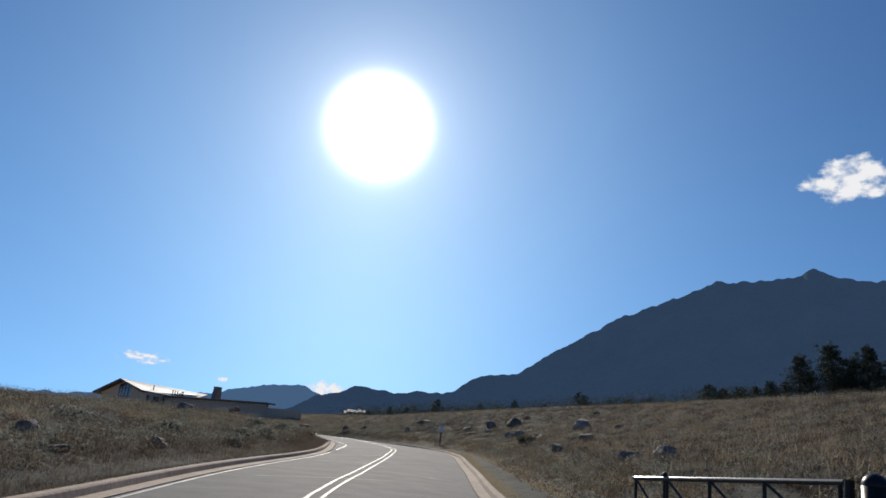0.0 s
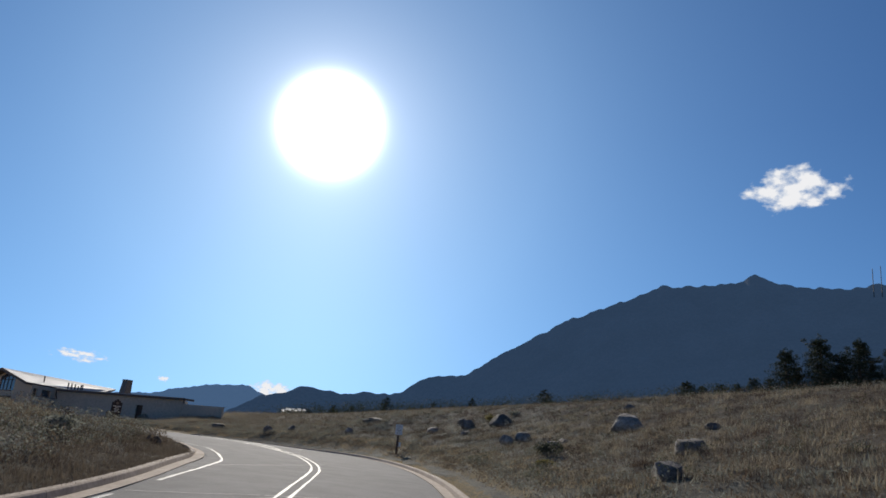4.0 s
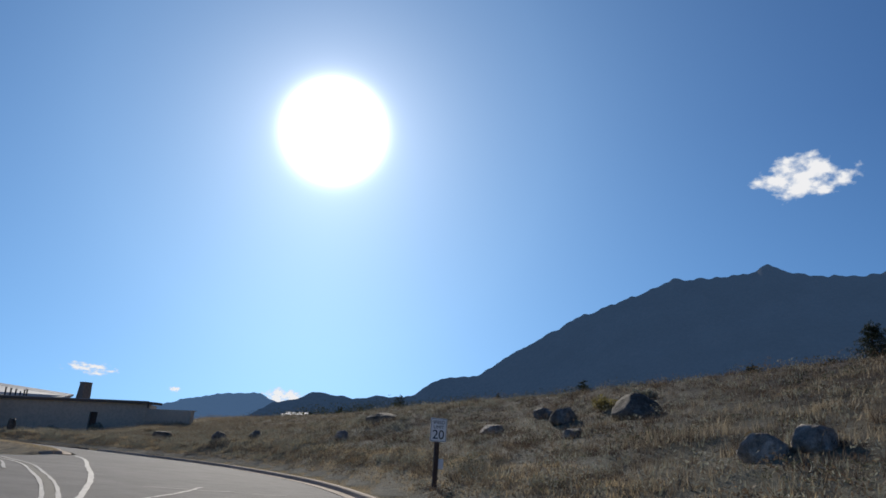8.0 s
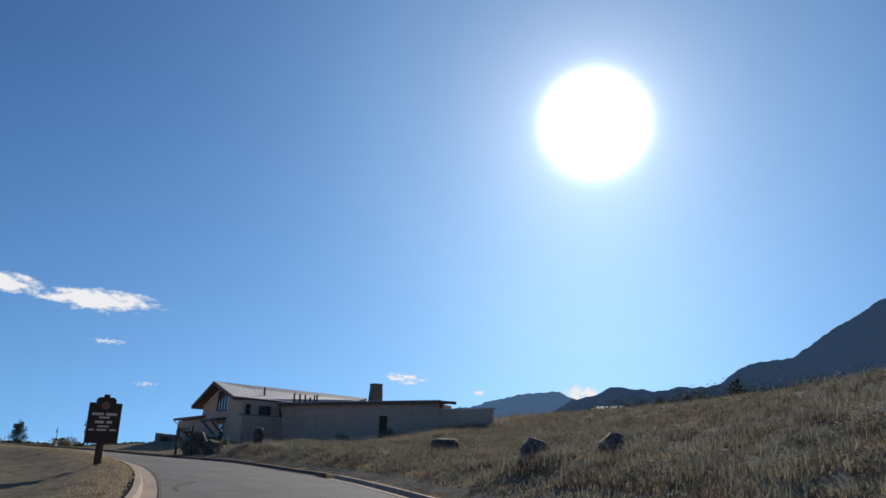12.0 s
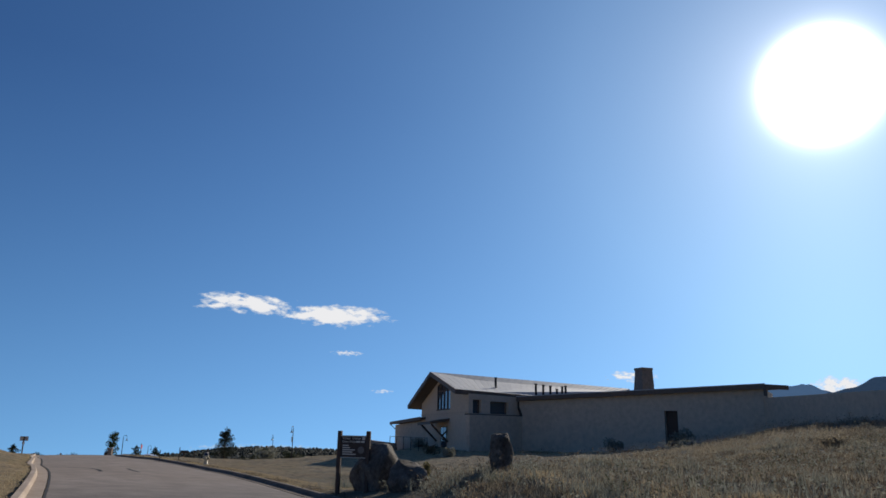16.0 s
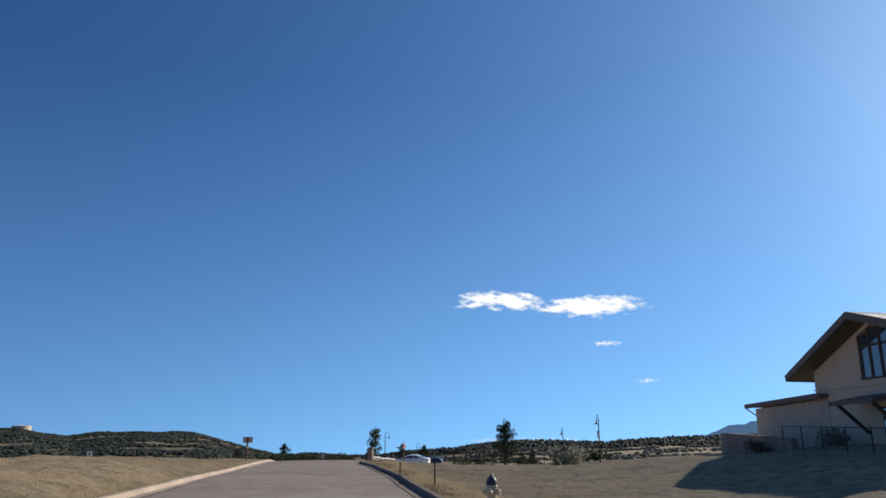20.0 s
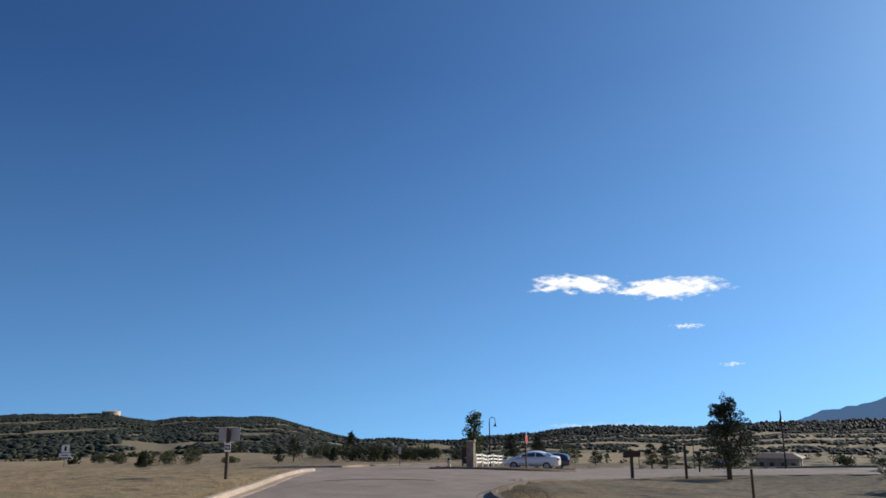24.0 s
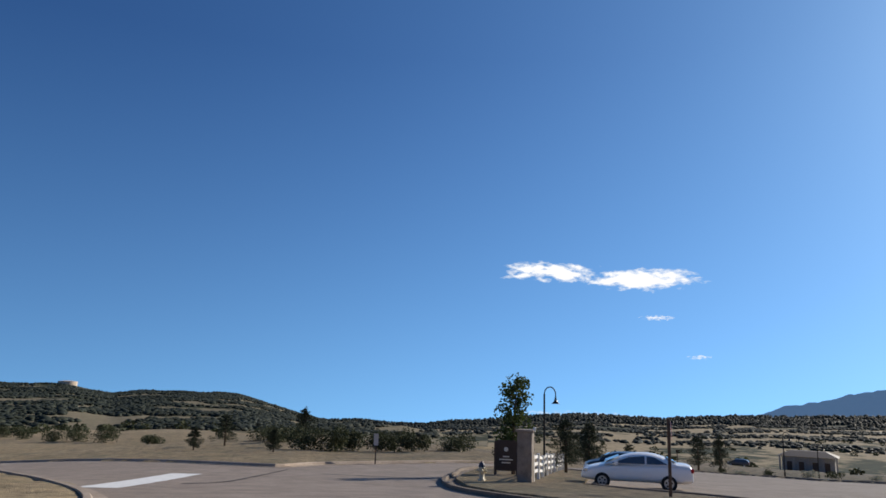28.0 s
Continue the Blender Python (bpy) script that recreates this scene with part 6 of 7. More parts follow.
# ---- cars ----
def sedan(name, x, y, heading, paint, label, length=4.5, high=1.46, kind="sedan"):
    """A parked car; heading: bearing of its nose, degrees from +y towards +x. Its nose looks along local +x."""
    z = height(x, y) if not (within(JUNCTION, np.array([x]), np.array([y]))[0]) else float(land(x, y, 0.0)[0]) - 0.02
    ob = tagged(new(name), label, "car", "parked cars")
    h = radians(heading)
    d = V3((math.sin(h), math.cos(h), 0))
    zf = float(land(x + d.x, y + d.y, 0.0)[0])
    zb = float(land(x - d.x, y - d.y, 0.0)[0])
    ob.matrix_world = pose(x, y, z, 0, -math.degrees(math.atan2(zf - zb, 2)), 90 - heading)
    L, W, H = length / 2, 0.87, high
    if kind == "sedan":
        prof = [(-L, 0.42, 0.62), (-L + 0.03, 0.95, 0.80), (-L + 0.12, 1.04, 0.84), (-L + 0.62, 1.08, 0.86), (L - 1.5, 1.0, 0.87), (L - 0.9, 0.94, 0.86), (L - 0.35, 0.82, 0.80), (L - 0.06, 0.66, 0.70), (L, 0.46, 0.60)]
        roof = [(-L + 0.58, 1.05, 0.70), (-L + 1.05, 1.30, 0.62), (-L + 1.5, H - 0.03, 0.58), (-0.35, H, 0.58), (0.25, H - 0.05, 0.58), (0.62, H - 0.20, 0.61), (1.28, 1.0, 0.72)]
    else:
        prof = [(-L, 0.5, 0.72), (-L + 0.04, 1.0, 0.84), (-L + 0.3, 1.08, 0.86), (L - 1.4, 1.06, 0.88), (L - 0.9, 1.0, 0.86), (L - 0.25, 0.88, 0.8), (L, 0.55, 0.66)]
        roof = [(-L + 0.08, 1.05, 0.74), (-L + 0.35, H - 0.12, 0.66), (-L + 0.7, H, 0.64), (0.3, H, 0.64), (0.6, H - 0.1, 0.65), (1.25, 1.05, 0.74)]
    bm = bmesh.new()
    prev = None
    for px, pz, pw in prof:
        zb0 = 0.24 if abs(px) < L - 0.1 else 0.34
        sec = [(px, -pw * 0.96, zb0), (px, -pw, zb0 + (pz - zb0) * 0.35), (px, -pw * 0.985, zb0 + (pz - zb0) * 0.75), (px, -pw * 0.90, pz), (px, 0, pz + 0.02), (px, pw * 0.90, pz), (px, pw * 0.985, zb0 + (pz - zb0) * 0.75), (px, pw, zb0 + (pz - zb0) * 0.35), (px, pw * 0.96, zb0)]
        cur = [bm.verts.new(p) for p in sec]
        if prev:
            for i in range(8):
                bm.faces.new((prev[i], prev[i + 1], cur[i + 1], cur[i]))
            bm.faces.new((prev[8], prev[0], cur[0], cur[8]))
        else:
            bm.faces.new(cur)
        prev = cur
    bm.faces.new(prev[::-1])
    bmesh.ops.recalc_face_normals(bm, faces=bm.faces[:])
    body = part("body", bm, paint, ob, "", True)
    m = body.modifiers.new("round", "SUBSURF")
    m.levels = m.render_levels = 2
    bm = bmesh.new()
    prev = None
    base = 0.98
    for px, pz, pw in roof:
        sec = [(px, -0.80, base), (px, -(pw + 0.80) / 2 - 0.02, (base + pz) / 2), (px, -pw, pz - 0.03), (px, 0, pz + 0.015), (px, pw, pz - 0.03), (px, (pw + 0.80) / 2 + 0.02, (base + pz) / 2), (px, 0.80, base)]
        cur = [bm.verts.new(p) for p in sec]
        if prev:
            for i in range(6):
                bm.faces.new((prev[i], prev[i + 1], cur[i + 1], cur[i]))
        prev = cur
    bmesh.ops.recalc_face_normals(bm, faces=bm.faces[:])
    cab = part("cabin", bm, paint, ob, "", True)
    m = cab.modifiers.new("round", "SUBSURF")
    m.levels = m.render_levels = 1
    # side glass, set just proud of the pillars
    gl = [(-L + 1.1, 0.05), (0.28, 0.0)] if kind == "sedan" else [(-L + 0.55, 0.05), (0.35, 0.0)]
    for side in (-1, 1):
        for x0, x1, k in ((gl[0][0], -0.42, 0), (-0.34, 0.95, 1)):
            bm = bmesh.new()
            zt = H - 0.13
            if k == 0:
                pts = [(x0 - 0.1, base + 0.06), (x1, base + 0.05), (x1, zt), (x0 + 0.42, zt - 0.03)]
            else:
                pts = [(x0, base + 0.05), (x1 + 0.05, base + 0.04), (x0 + 0.62, zt - 0.06), (x0, zt)]
            yy = lambda z: side * (0.838 - 0.24 * (z - base) / (H - base))
            a = [bm.verts.new((px, yy(pz), pz)) for px, pz in pts]
            bm.faces.new(a if side < 0 else a[::-1])
            part("side_window", bm, MAT_GLASS, ob)
    for pts in ([(0.66, H - 0.19), (1.22, 1.04)], [(-L + 1.04, 1.30), (-L + 0.66, 1.09)]) if kind == "sedan" else ([(0.62, H - 0.12), (1.2, 1.09)], [(-L + 0.3, H - 0.16), (-L + 0.12, 1.12)]):
        bm = bmesh.new()
        (xa, za), (xb, zb_) = pts
        o = 0.035 if xb > xa else -0.035
        vs_ = [bm.verts.new(p) for p in ((xa + o, -0.5, za + 0.02), (xa + o, 0.5, za + 0.02), (xb + o, 0.6, zb_ + 0.02), (xb + o, -0.6, zb_ + 0.02))]
        bm.faces.new(vs_)
        part("windscreen", bm, MAT_GLASS, ob)
    for wx in (L - 0.88, -L + 0.98):
        for side in (-1, 1):
            bm = bmesh.new()
            tube(bm, (wx, side * 0.69, 0.31), (wx, side * 0.885, 0.31), 0.315, 0.315, 28)
            w = part("wheel", bm, MAT_TYRE, ob, "", False)
            bm = bmesh.new()
            tube(bm, (wx, side * 0.84, 0.31), (wx, side * 0.893, 0.31), 0.205, 0.19, 24)
            rim = part("rim", bm, MAT_RIM, w)
            for q in range(5):
                bm = bmesh.new()
                a = radians(72 * q + 18)
                c = V3((wx + 0.11 * math.cos(a), side * 0.894, 0.31 + 0.11 * math.sin(a)))
                tube(bm, c - V3((0, side * 0.01, 0)), c + V3((0, side * 0.003, 0)), 0.042, 0.042, 8)
                part("opening", bm, MAT_TYRE, w)
    for side in (-1, 1):
        bm = bmesh.new()
        box(bm, L - 0.30, L - 0.10, side * 0.60 - 0.17, side * 0.60 + 0.17, 0.62, 0.76, None, 0.03)
        part("headlight", bm, MAT_LAMP_GLASS, ob)
        bm = bmesh.new()
        box(bm, -L - 0.005, -L + 0.13, side * 0.66 - 0.15, side * 0.66 + 0.15, 0.76, 0.93, None, 0.03)
        part("tail_light", bm, MAT_TAIL, ob)
        bm = bmesh.new()
        box(bm, 0.72, 0.88, side * 0.98 - 0.09, side * 0.98 + 0.09, 0.97, 1.10, None, 0.03)
        part("mirror", bm, paint, ob)
        for hx in (-0.62, 0.42):
            bm = bmesh.new()
            box(bm, hx - 0.08, hx + 0.08, side * 0.88 - 0.015, side * 0.88 + 0.015, 0.83, 0.86, None, 0.005)
            part("door_handle", bm, paint, ob)
    return ob


sedan("sedan_car", -126.4, 156.3, 221.5, MAT_CAR_WHITE, "silver-white parked saloon car beside the island")
sedan("dark_car", -136.3, 164.4, 221, MAT_CAR_DARK, "dark blue parked car behind the white one", 4.4, 1.5, "suv")
sedan("far_car", -209.5, 262.0, 235, MAT_CAR_DARK, "dark car parked far across the car park", 4.4, 1.55, "suv")

# ---- the shed across the car park ----
shed = stood("restroom_building", -206.0, 280.0, 148, "small grey restroom building with a dark hipped roof", "building")
bm = bmesh.new()
box(bm, -5.0, 5.0, -3.4, 3.4, -0.8, 3.3)
part("wall", bm, MAT_SHED, shed)
bm = bmesh.new()
lo = [bm.verts.new(p) for p in ((-5.8, -4.2, 3.3), (5.8, -4.2, 3.3), (5.8, 4.2, 3.3), (-5.8, 4.2, 3.3))]
hi = [bm.verts.new(p) for p in ((-3.4, -1.0, 4.35), (3.4, -1.0, 4.35), (3.4, 1.0, 4.35), (-3.4, 1.0, 4.35))]
bm.faces.new(hi)
bm.faces.new(lo[::-1])
for i in range(4):
    bm.faces.new((lo[i], lo[(i + 1) % 4], hi[(i + 1) % 4], hi[i]))
part("roof", bm, MAT_FASCIA, shed)
for x in (-5.4, -2.7, 0.0, 2.7, 5.4):
    bm = bmesh.new()
    box(bm, x - 0.16, x + 0.16, -4.1, -3.8, -0.8, 3.3)
    part("post", bm, MAT_SHED, shed)
for x in (-3.6, -1.3, 1.3, 3.6):
    bm = bmesh.new()
    box(bm, x - 0.5, x + 0.5, -3.45, -3.38, 0.0, 2.2)
    part("door", bm, MAT_TIMBER, shed)

# ---- the far house below the mountain, and the water tank on the hill ----
house = stood("far_house", -29.5, 240.0, 170, "far house with a white metal roof among trees", "house", sink=-1.6)
bm = bmesh.new()
box(bm, -2.6, 2.6, -3, 3, -4.0, 1.3)
box(bm, -3.8, -2.6, -2, 3, -4.0, 0.8)
part("wall", bm, MAT_BOARD, house)
for x0, x1, z in ((-2.9, 0.3, 1.25), (0.3, 2.9, 1.45), (-4.0, -2.9, 0.75)):
    bm = bmesh.new()
    a = [bm.verts.new(p) for p in ((x0, -3.4, z), (x1, -3.4, z), (x1, 0, z + 0.8), (x0, 0, z + 0.8), (x1, 3.4, z), (x0, 3.4, z))]
    bm.faces.new((a[0], a[1], a[2], a[3]))
    bm.faces.new((a[3], a[2], a[4], a[5]))
    bm.faces.new((a[0], a[3], a[5]))
    bm.faces.new((a[1], a[4], a[2]))
    part("roof", bm, MAT_WHITE_ROOF, house, "pale metal roof")
for x in (-1.9, -0.6, 0.8, 1.9):
    bm = bmesh.new()
    box(bm, x - 0.4, x + 0.4, -3.04, -2.98, 0.0, 0.9)
    part("window", bm, MAT_GLASS, house)
tank = tagged(new("water_tank"), "pale round water tank on the scrub hill", "tank")
tank.location = (-1385, 160, -9.0)
bm = bmesh.new()
tube(bm, (0, 0, -6), (0, 0, 7.5), 14, 14, 40)
part("shell", bm, MAT_BOARD, tank)
bm = bmesh.new()
tube(bm, (0, 0, 7.5), (0, 0, 8.6), 14.2, 3, 40)
part("lid", bm, MAT_BOARD, tank)
masts = tagged(new("radio_masts"), "thin radio masts on the mountain ridge", "mast")
mr = 3240
for az, hh in ((34.4, 62), (34.9, 70), (35.8, 55)):
    a = radians(az)
    bm = bmesh.new()
    zz = 3300 * math.tan(radians(14.0))
    tube(bm, (math.sin(a) * mr, math.cos(a) * mr, zz - 60), (math.sin(a) * mr, math.cos(a) * mr, zz + hh), 1.6, 1.2, 6)
    part("mast", bm, MAT_DARK_METAL, masts)

# ---- trees and shrubs ----
def leaf_cloud(centres, sizes, n, size, rng, flat=0.6):
    """Small leaf blades scattered in ellipsoids: arrays of vertices and faces."""
    vs, fs = [], []
    for c, r in zip(centres, sizes):
        d = rng.normal(size=(n, 3))
        d /= np.linalg.norm(d, axis=1)[:, None]
        p = np.asarray(c) + d * np.asarray(r) * rng.uniform(0.35, 1.0, (n, 1)) ** 0.6
        a = rng.normal(size=(n, 3))
        a /= np.linalg.norm(a, axis=1)[:, None]
        b = np.cross(a, rng.normal(size=(n, 3)))
        b /= np.linalg.norm(b, axis=1)[:, None]
        k = size * rng.uniform(0.6, 1.3, (n, 1))
        quad = np.stack([p - a * k, p + b * k * flat, p + a * k, p - b * k * flat], 1)
        base = sum(len(v) for v in vs)
        vs.append(quad.reshape(-1, 3))
        fs.append(np.arange(4 * n).reshape(n, 4) + base)
    return np.concatenate(vs), np.concatenate(fs).tolist()


def limbs(bm, height_, r, rng, count, spread, lo, up):
    tube(bm, (0, 0, -0.3), (0, 0, height_ * 0.55), r, r * 0.6, 9)
    tube(bm, (0, 0, height_ * 0.55), (rng.uniform(-0.05, 0.05) * height_, 0, height_ * 0.95), r * 0.6, r * 0.12, 7)
    tips = []
    for i in range(count):
        z = height_ * (lo + (0.92 - lo) * (i + rng.uniform(0, 0.6)) / count)
        a = i * 2.4 + rng.uniform(-0.4, 0.4)
        q = spread(z / height_) * rng.uniform(0.75, 1.15)
        tip = np.array((math.cos(a) * q, math.sin(a) * q, z + up * q))
        tube(bm, (0, 0, z), tuple(tip), r * 0.28, r * 0.06, 5)
        tips.append(tip)
    return tips


def tree(name, x, y, h, w, kind_, seed, label, z=None, dense=1.0):
    """A tree with trunk, limbs and a loose crown."""
    rng = np.random.RandomState(seed)
    ob = tagged(new(name), label, "tree")
    ob.matrix_world = pose(x, y, height(x, y) if z is None else z, 0, 0, rng.uniform(0, 360))
    bm = bmesh.new()
    if kind_ == "pine":
        tips = limbs(bm, h, 0.028 * h + 0.02, rng, int(26 * dense), lambda u: w / 2 * (1.14 - 1.02 * max(0, u - 0.14)) * min(1.0, 0.55 + 2.2 * u), 0.15, 0.10)
        cs, sz = [], []
        for t in tips:
            for f in (0.3, 0.55, 0.8, 1.0):
                cs.append(t * (f, f, 1) + rng.normal(size=3) * 0.03 * h)
                sz.append(np.array((0.125, 0.125, 0.08)) * h * rng.uniform(0.8, 1.25) * (1.18 - 0.85 * t[2] / h))
        cs.append(np.array((0, 0, h * 0.95)))
        sz.append(np.array((0.05, 0.05, 0.09)) * h)
        v, f = leaf_cloud(cs, sz, 96, 0.0115 * h + 0.016, rng, 0.36)
        mat = MAT_PINE
    else:
        tips = limbs(bm, h, 0.02 * h + 0.015, rng, int(16 * dense), lambda u: w / 2 * (0.5 + 1.3 * u * (1.25 - u)), 0.18, 0.45)
        cs, sz = [], []
        for t in tips:
            for f in (0.7, 1.0):
                cs.append(t * (f, f, 1) + rng.normal(size=3) * 0.04 * h)
                sz.append(np.array((0.10, 0.10, 0.085)) * h * rng.uniform(0.6, 1.3))
        v, f = leaf_cloud(cs, sz, 85, 0.014 * h + 0.014, rng, 0.65)
        mat = MAT_LEAF
    part("trunk", bm, MAT_BARK, ob)
    soup("crown", v, f, mat, ob)
    return ob


def shrub(name, x, y, w, h, mat, seed, label, z=None, blades=420, category="shrub", size=None):
    rng = np.random.RandomState(seed)
    cs = [np.array((rng.uniform(-0.3, 0.3) * w, rng.uniform(-0.3, 0.3) * w, h * rng.uniform(0.25, 0.6))) for _ in range(9)]
    sz = [np.array((w * 0.24, w * 0.24, h * 0.36)) * rng.uniform(0.7, 1.2) for _ in cs]
    v, f = leaf_cloud(cs, sz, blades // 9, size or (0.05 * (w * h) ** 0.5 + 0.012), rng, 0.5)
    ob = soup(name, v, f, mat)
    ob.matrix_world = pose(x, y, height(x, y) - 0.05 * h if z is None else z)
    return tagged(ob, label, category)


tree("pine_tree", -103.5, 153.6, 4.35, 2.75, "pine", 3, "full dark green pine beside the drive")
tree("young_tree", -132.0, 153.9, 4.5, 1.2, "leafy", 5, "slender green leafy tree behind the stone pillar", dense=1.1)
for k, (x, y, h, w) in enumerate([(-136.5, 160.5, 3.0, 2.0), (-143.5, 168.0, 3.4, 2.2), (-147.5, 171.0, 3.0, 2.4), (-169.0, 206.4, 4.3, 3.3), (-166.1, 206.9, 4.3, 2.4), (-170, 196, 2.4, 2.2)]):
    tree("pine_tree", x, y, h, w, "pine", 20 + k, "small dark pine beside the car park", dense=0.8)
for k, (x, y, h, w, kind_) in enumerate([(-175.2, 157.6, 4.0, 2.9, "pine"), (-130.6, 127.2, 1.35, 0.8, "pine"), (-182.7, 151.3, 3.3, 2.6, "pine"), (-168.0, 145.6, 2.0, 1.3, "pine"), (-161.7, 150.7, 1.9, 1.1, "pine")]):
    tree("pine_tree", x, y, h, w, kind_, 40 + k, "small dark pine on the verge across the junction", dense=0.9)
for k, (x, y, w, h) in enumerate([(-191, 158.5, 5.6, 2.4), (-186.5, 157.6, 4.0, 2.0), (-168.5, 155.2, 4.0, 2.6), (-167.3, 157.8, 4.0, 2.9), (-169.2, 160.8, 4.4, 2.7), (-167.2, 163.2, 4.2, 2.8), (-165.2, 165.6, 4.0, 2.5), (-168, 171.5, 4.6, 2.4), (-162, 174, 3.6, 1.8), (-259, 131, 5.0, 3.0), (-240.5, 136.3, 4.6, 3.2), (-237, 139.0, 4.4, 2.8), (-232, 143.4, 6.0, 3.3), (-217, 148.5, 3.6, 1.6), (-271, 127, 4.5, 3.0), (-200, 212, 5, 4.4)]):
    shrub("scrub_oak", x, y, w, h, MAT_OAK, 60 + k, "dark green scrub oak thicket", blades=2000, size=0.115)

for k, (x, y, w, h) in enumerate([(-171.0, 206.2, 1.6, 0.6), (-162.5, 203.0, 1.4, 0.7), (-158.0, 201.0, 1.8, 0.6), (-153.4, 199.2, 1.5, 0.9), (-146.0, 195.4, 1.6, 0.9), (-142.2, 193.0, 2.0, 0.8), (-137.0, 190.6, 1.5, 0.6), (-132.4, 188.0, 1.7, 0.8)]):
    shrub("shrub", x, y, w, h, (MAT_SAGE, MAT_OAK)[k % 2], 240 + k, ("pale low shrub in the planting strip", "dark low shrub in the planting strip")[k % 2], blades=500)

shrub("shrub", -29.6, 132.4, 1.7, 1.0, MAT_GRASS_PALE, 260, "pale plumed shrub before the wing wall", blades=1400, size=0.06)

# the pines and bushes under the mountain
for k, (x, y, h, w) in enumerate([(68.2, 192.0, 5.0, 5.6), (71.5, 190.5, 3.6, 5.0), (75, 188.5, 3.8, 5.4), (78.6, 187.5, 4.0, 5.0), (82.0, 186.5, 5.4, 5.4), (87.7, 182.6, 11.9, 8.0), (93.8, 178.9, 14.6, 9.5), (97.5, 177.0, 10.5, 8.5), (100.6, 175.5, 13.2, 9.0), (107, 171, 13.0, 10), (112.5, 168.5, 14.5, 9.5), (117, 165, 14.0, 10), (123, 161, 15, 10)]):
    tree("pine_tree", x, y, h, w, "pine", 80 + k, "tall dark pine on the slope under the mountain", dense=1.3)
for k, (x, y, h, w) in enumerate([(85.5, 186, 5.5, 5.5), (90.6, 183.5, 8.0, 6.5), (96.0, 182, 8.5, 7.0), (99.0, 180.5, 7.5, 7), (103.5, 176, 9.0, 8.0), (105, 173, 6.5, 7), (109.8, 172, 9.5, 8), (114.8, 169, 8.5, 8), (120, 166, 9.5, 8)]):
    tree("pine_tree", x, y, h, w, "pine", 150 + k, "bushy pine filling the clump under the mountain", dense=0.9)
for k, (x, y, h, w) in enumerate([(-12.6, 229.4, 2.8, 3.0), (-3.2, 229.5, 5.2, 4.0), (3.5, 230, 2.2, 3.0), (10.2, 229.3, 3.4, 3.4), (15.5, 229, 2.4, 3.0), (20.9, 228.4, 4.4, 4.0), (30, 227.5, 2.6, 4.0), (36.0, 202.9, 4.3, 4.2), (41.5, 224, 4.4, 4), (49.5, 223.8, 2.6, 3), (55, 222, 2.4, 3.0), (60.7, 220.9, 2.6, 3.4), (-18, 226, 2.4, 2.6), (-44, 232, 3.0, 2.6), (-34, 229, 2.4, 2.6), (-19, 246, 3.6, 3.0), (-22, 208, 1.8, 2.2)]):
    tree("pine_tree", x, y, h, w, "pine", 110 + k, "dark bushy pine at the far edge of the meadow", dense=0.7)

# shrubs near the road
for k, (x, y, w, h, m, label) in enumerate([
        (5.6, 52.0, 1.15, 0.7, MAT_LOW_GREEN, "dull green shrub on the slope"), (6.6, 76.9, 1.4, 0.7, MAT_RABBIT, "yellow rabbitbrush beside a boulder"), (5.0, 49.6, 0.9, 0.35, MAT_RABBIT, "low yellow rabbitbrush on the slope"), (8.3, 77.4, 1.1, 0.6, MAT_SAGE, "pale grey sagebrush beside a boulder"),
        (-37.5, 113.2, 0.35, 0.75, MAT_RABBIT, "thin yellow plant behind the boulder"), (-61.5, 143.5, 1.4, 1.0, MAT_LOW_GREEN, "dark shrub against the wall"), (-58.5, 142.0, 1.4, 1.1, MAT_SAGE, "grey shrub below the wall"), (-48, 149.6, 1.6, 1.3, MAT_SAGE, "pale shrub against the wing wall"), (-43.2, 150.8, 2.0, 1.5, MAT_SAGE, "pale round shrub against the wing wall"), (-74.5, 151.0, 1.6, 1.0, MAT_LOW_GREEN, "dark shrub on the terrace"), (-78, 156.8, 1.5, 0.9, MAT_LOW_GREEN, "dark shrub on the terrace"),
        (-92.5, 150.8, 3.0, 1.9, MAT_SAGE, "tan shrub at the edge of the lawn"), (-89.5, 149.0, 2.4, 1.8, MAT_OAK, "dark shrub at the edge of the lawn"), (-87.0, 147.5, 2.6, 1.5, MAT_SAGE, "tan shrub at the edge of the lawn"), (-96.5, 158.8, 2.4, 1.2, MAT_OAK, "dark shrub beside the drive"), (-101.5, 164.0, 2.0, 0.8, MAT_OAK, "low dark shrub beside the drive"), (-106, 166.0, 1.8, 0.8, MAT_OAK, "low dark shrub beside the drive"), (-71.5, 153.8, 2.6, 1.3, MAT_SAGE, "tan shrub beside the building"),
        (-9.0, 24.5, 1.4, 0.55, MAT_SAGE, "grey sagebrush on the mound"), (-7.6, 26.6, 1.2, 0.5, MAT_SAGE, "grey-green low shrub on the mound"), (-8.2, 30.5, 1.5, 0.6, MAT_SAGE, "grey sagebrush on the mound"), (-10.5, 21, 1.3, 0.55, MAT_SAGE, "grey-green low shrub on the mound"), (-8.4, 34.5, 1.3, 0.6, MAT_SAGE, "grey-green low shrub on the mound"), (-10.2, 39.5, 1.4, 0.65, MAT_SAGE, "grey sagebrush on the mound"), (-7.9, 12.6, 1.0, 0.5, MAT_SAGE, "grey sagebrush on the mound"), (-10.8, 13.5, 1.1, 0.5, MAT_SAGE, "grey-green low shrub on the mound"), (-9.3, 42.0, 1.2, 0.6, MAT_SAGE, "grey-green low shrub on the mound")]):
    shrub("shrub", x, y, w, h, m, 200 + k, label, blades=700)

# far scrub on the hills, pines along the ridge: too many to count


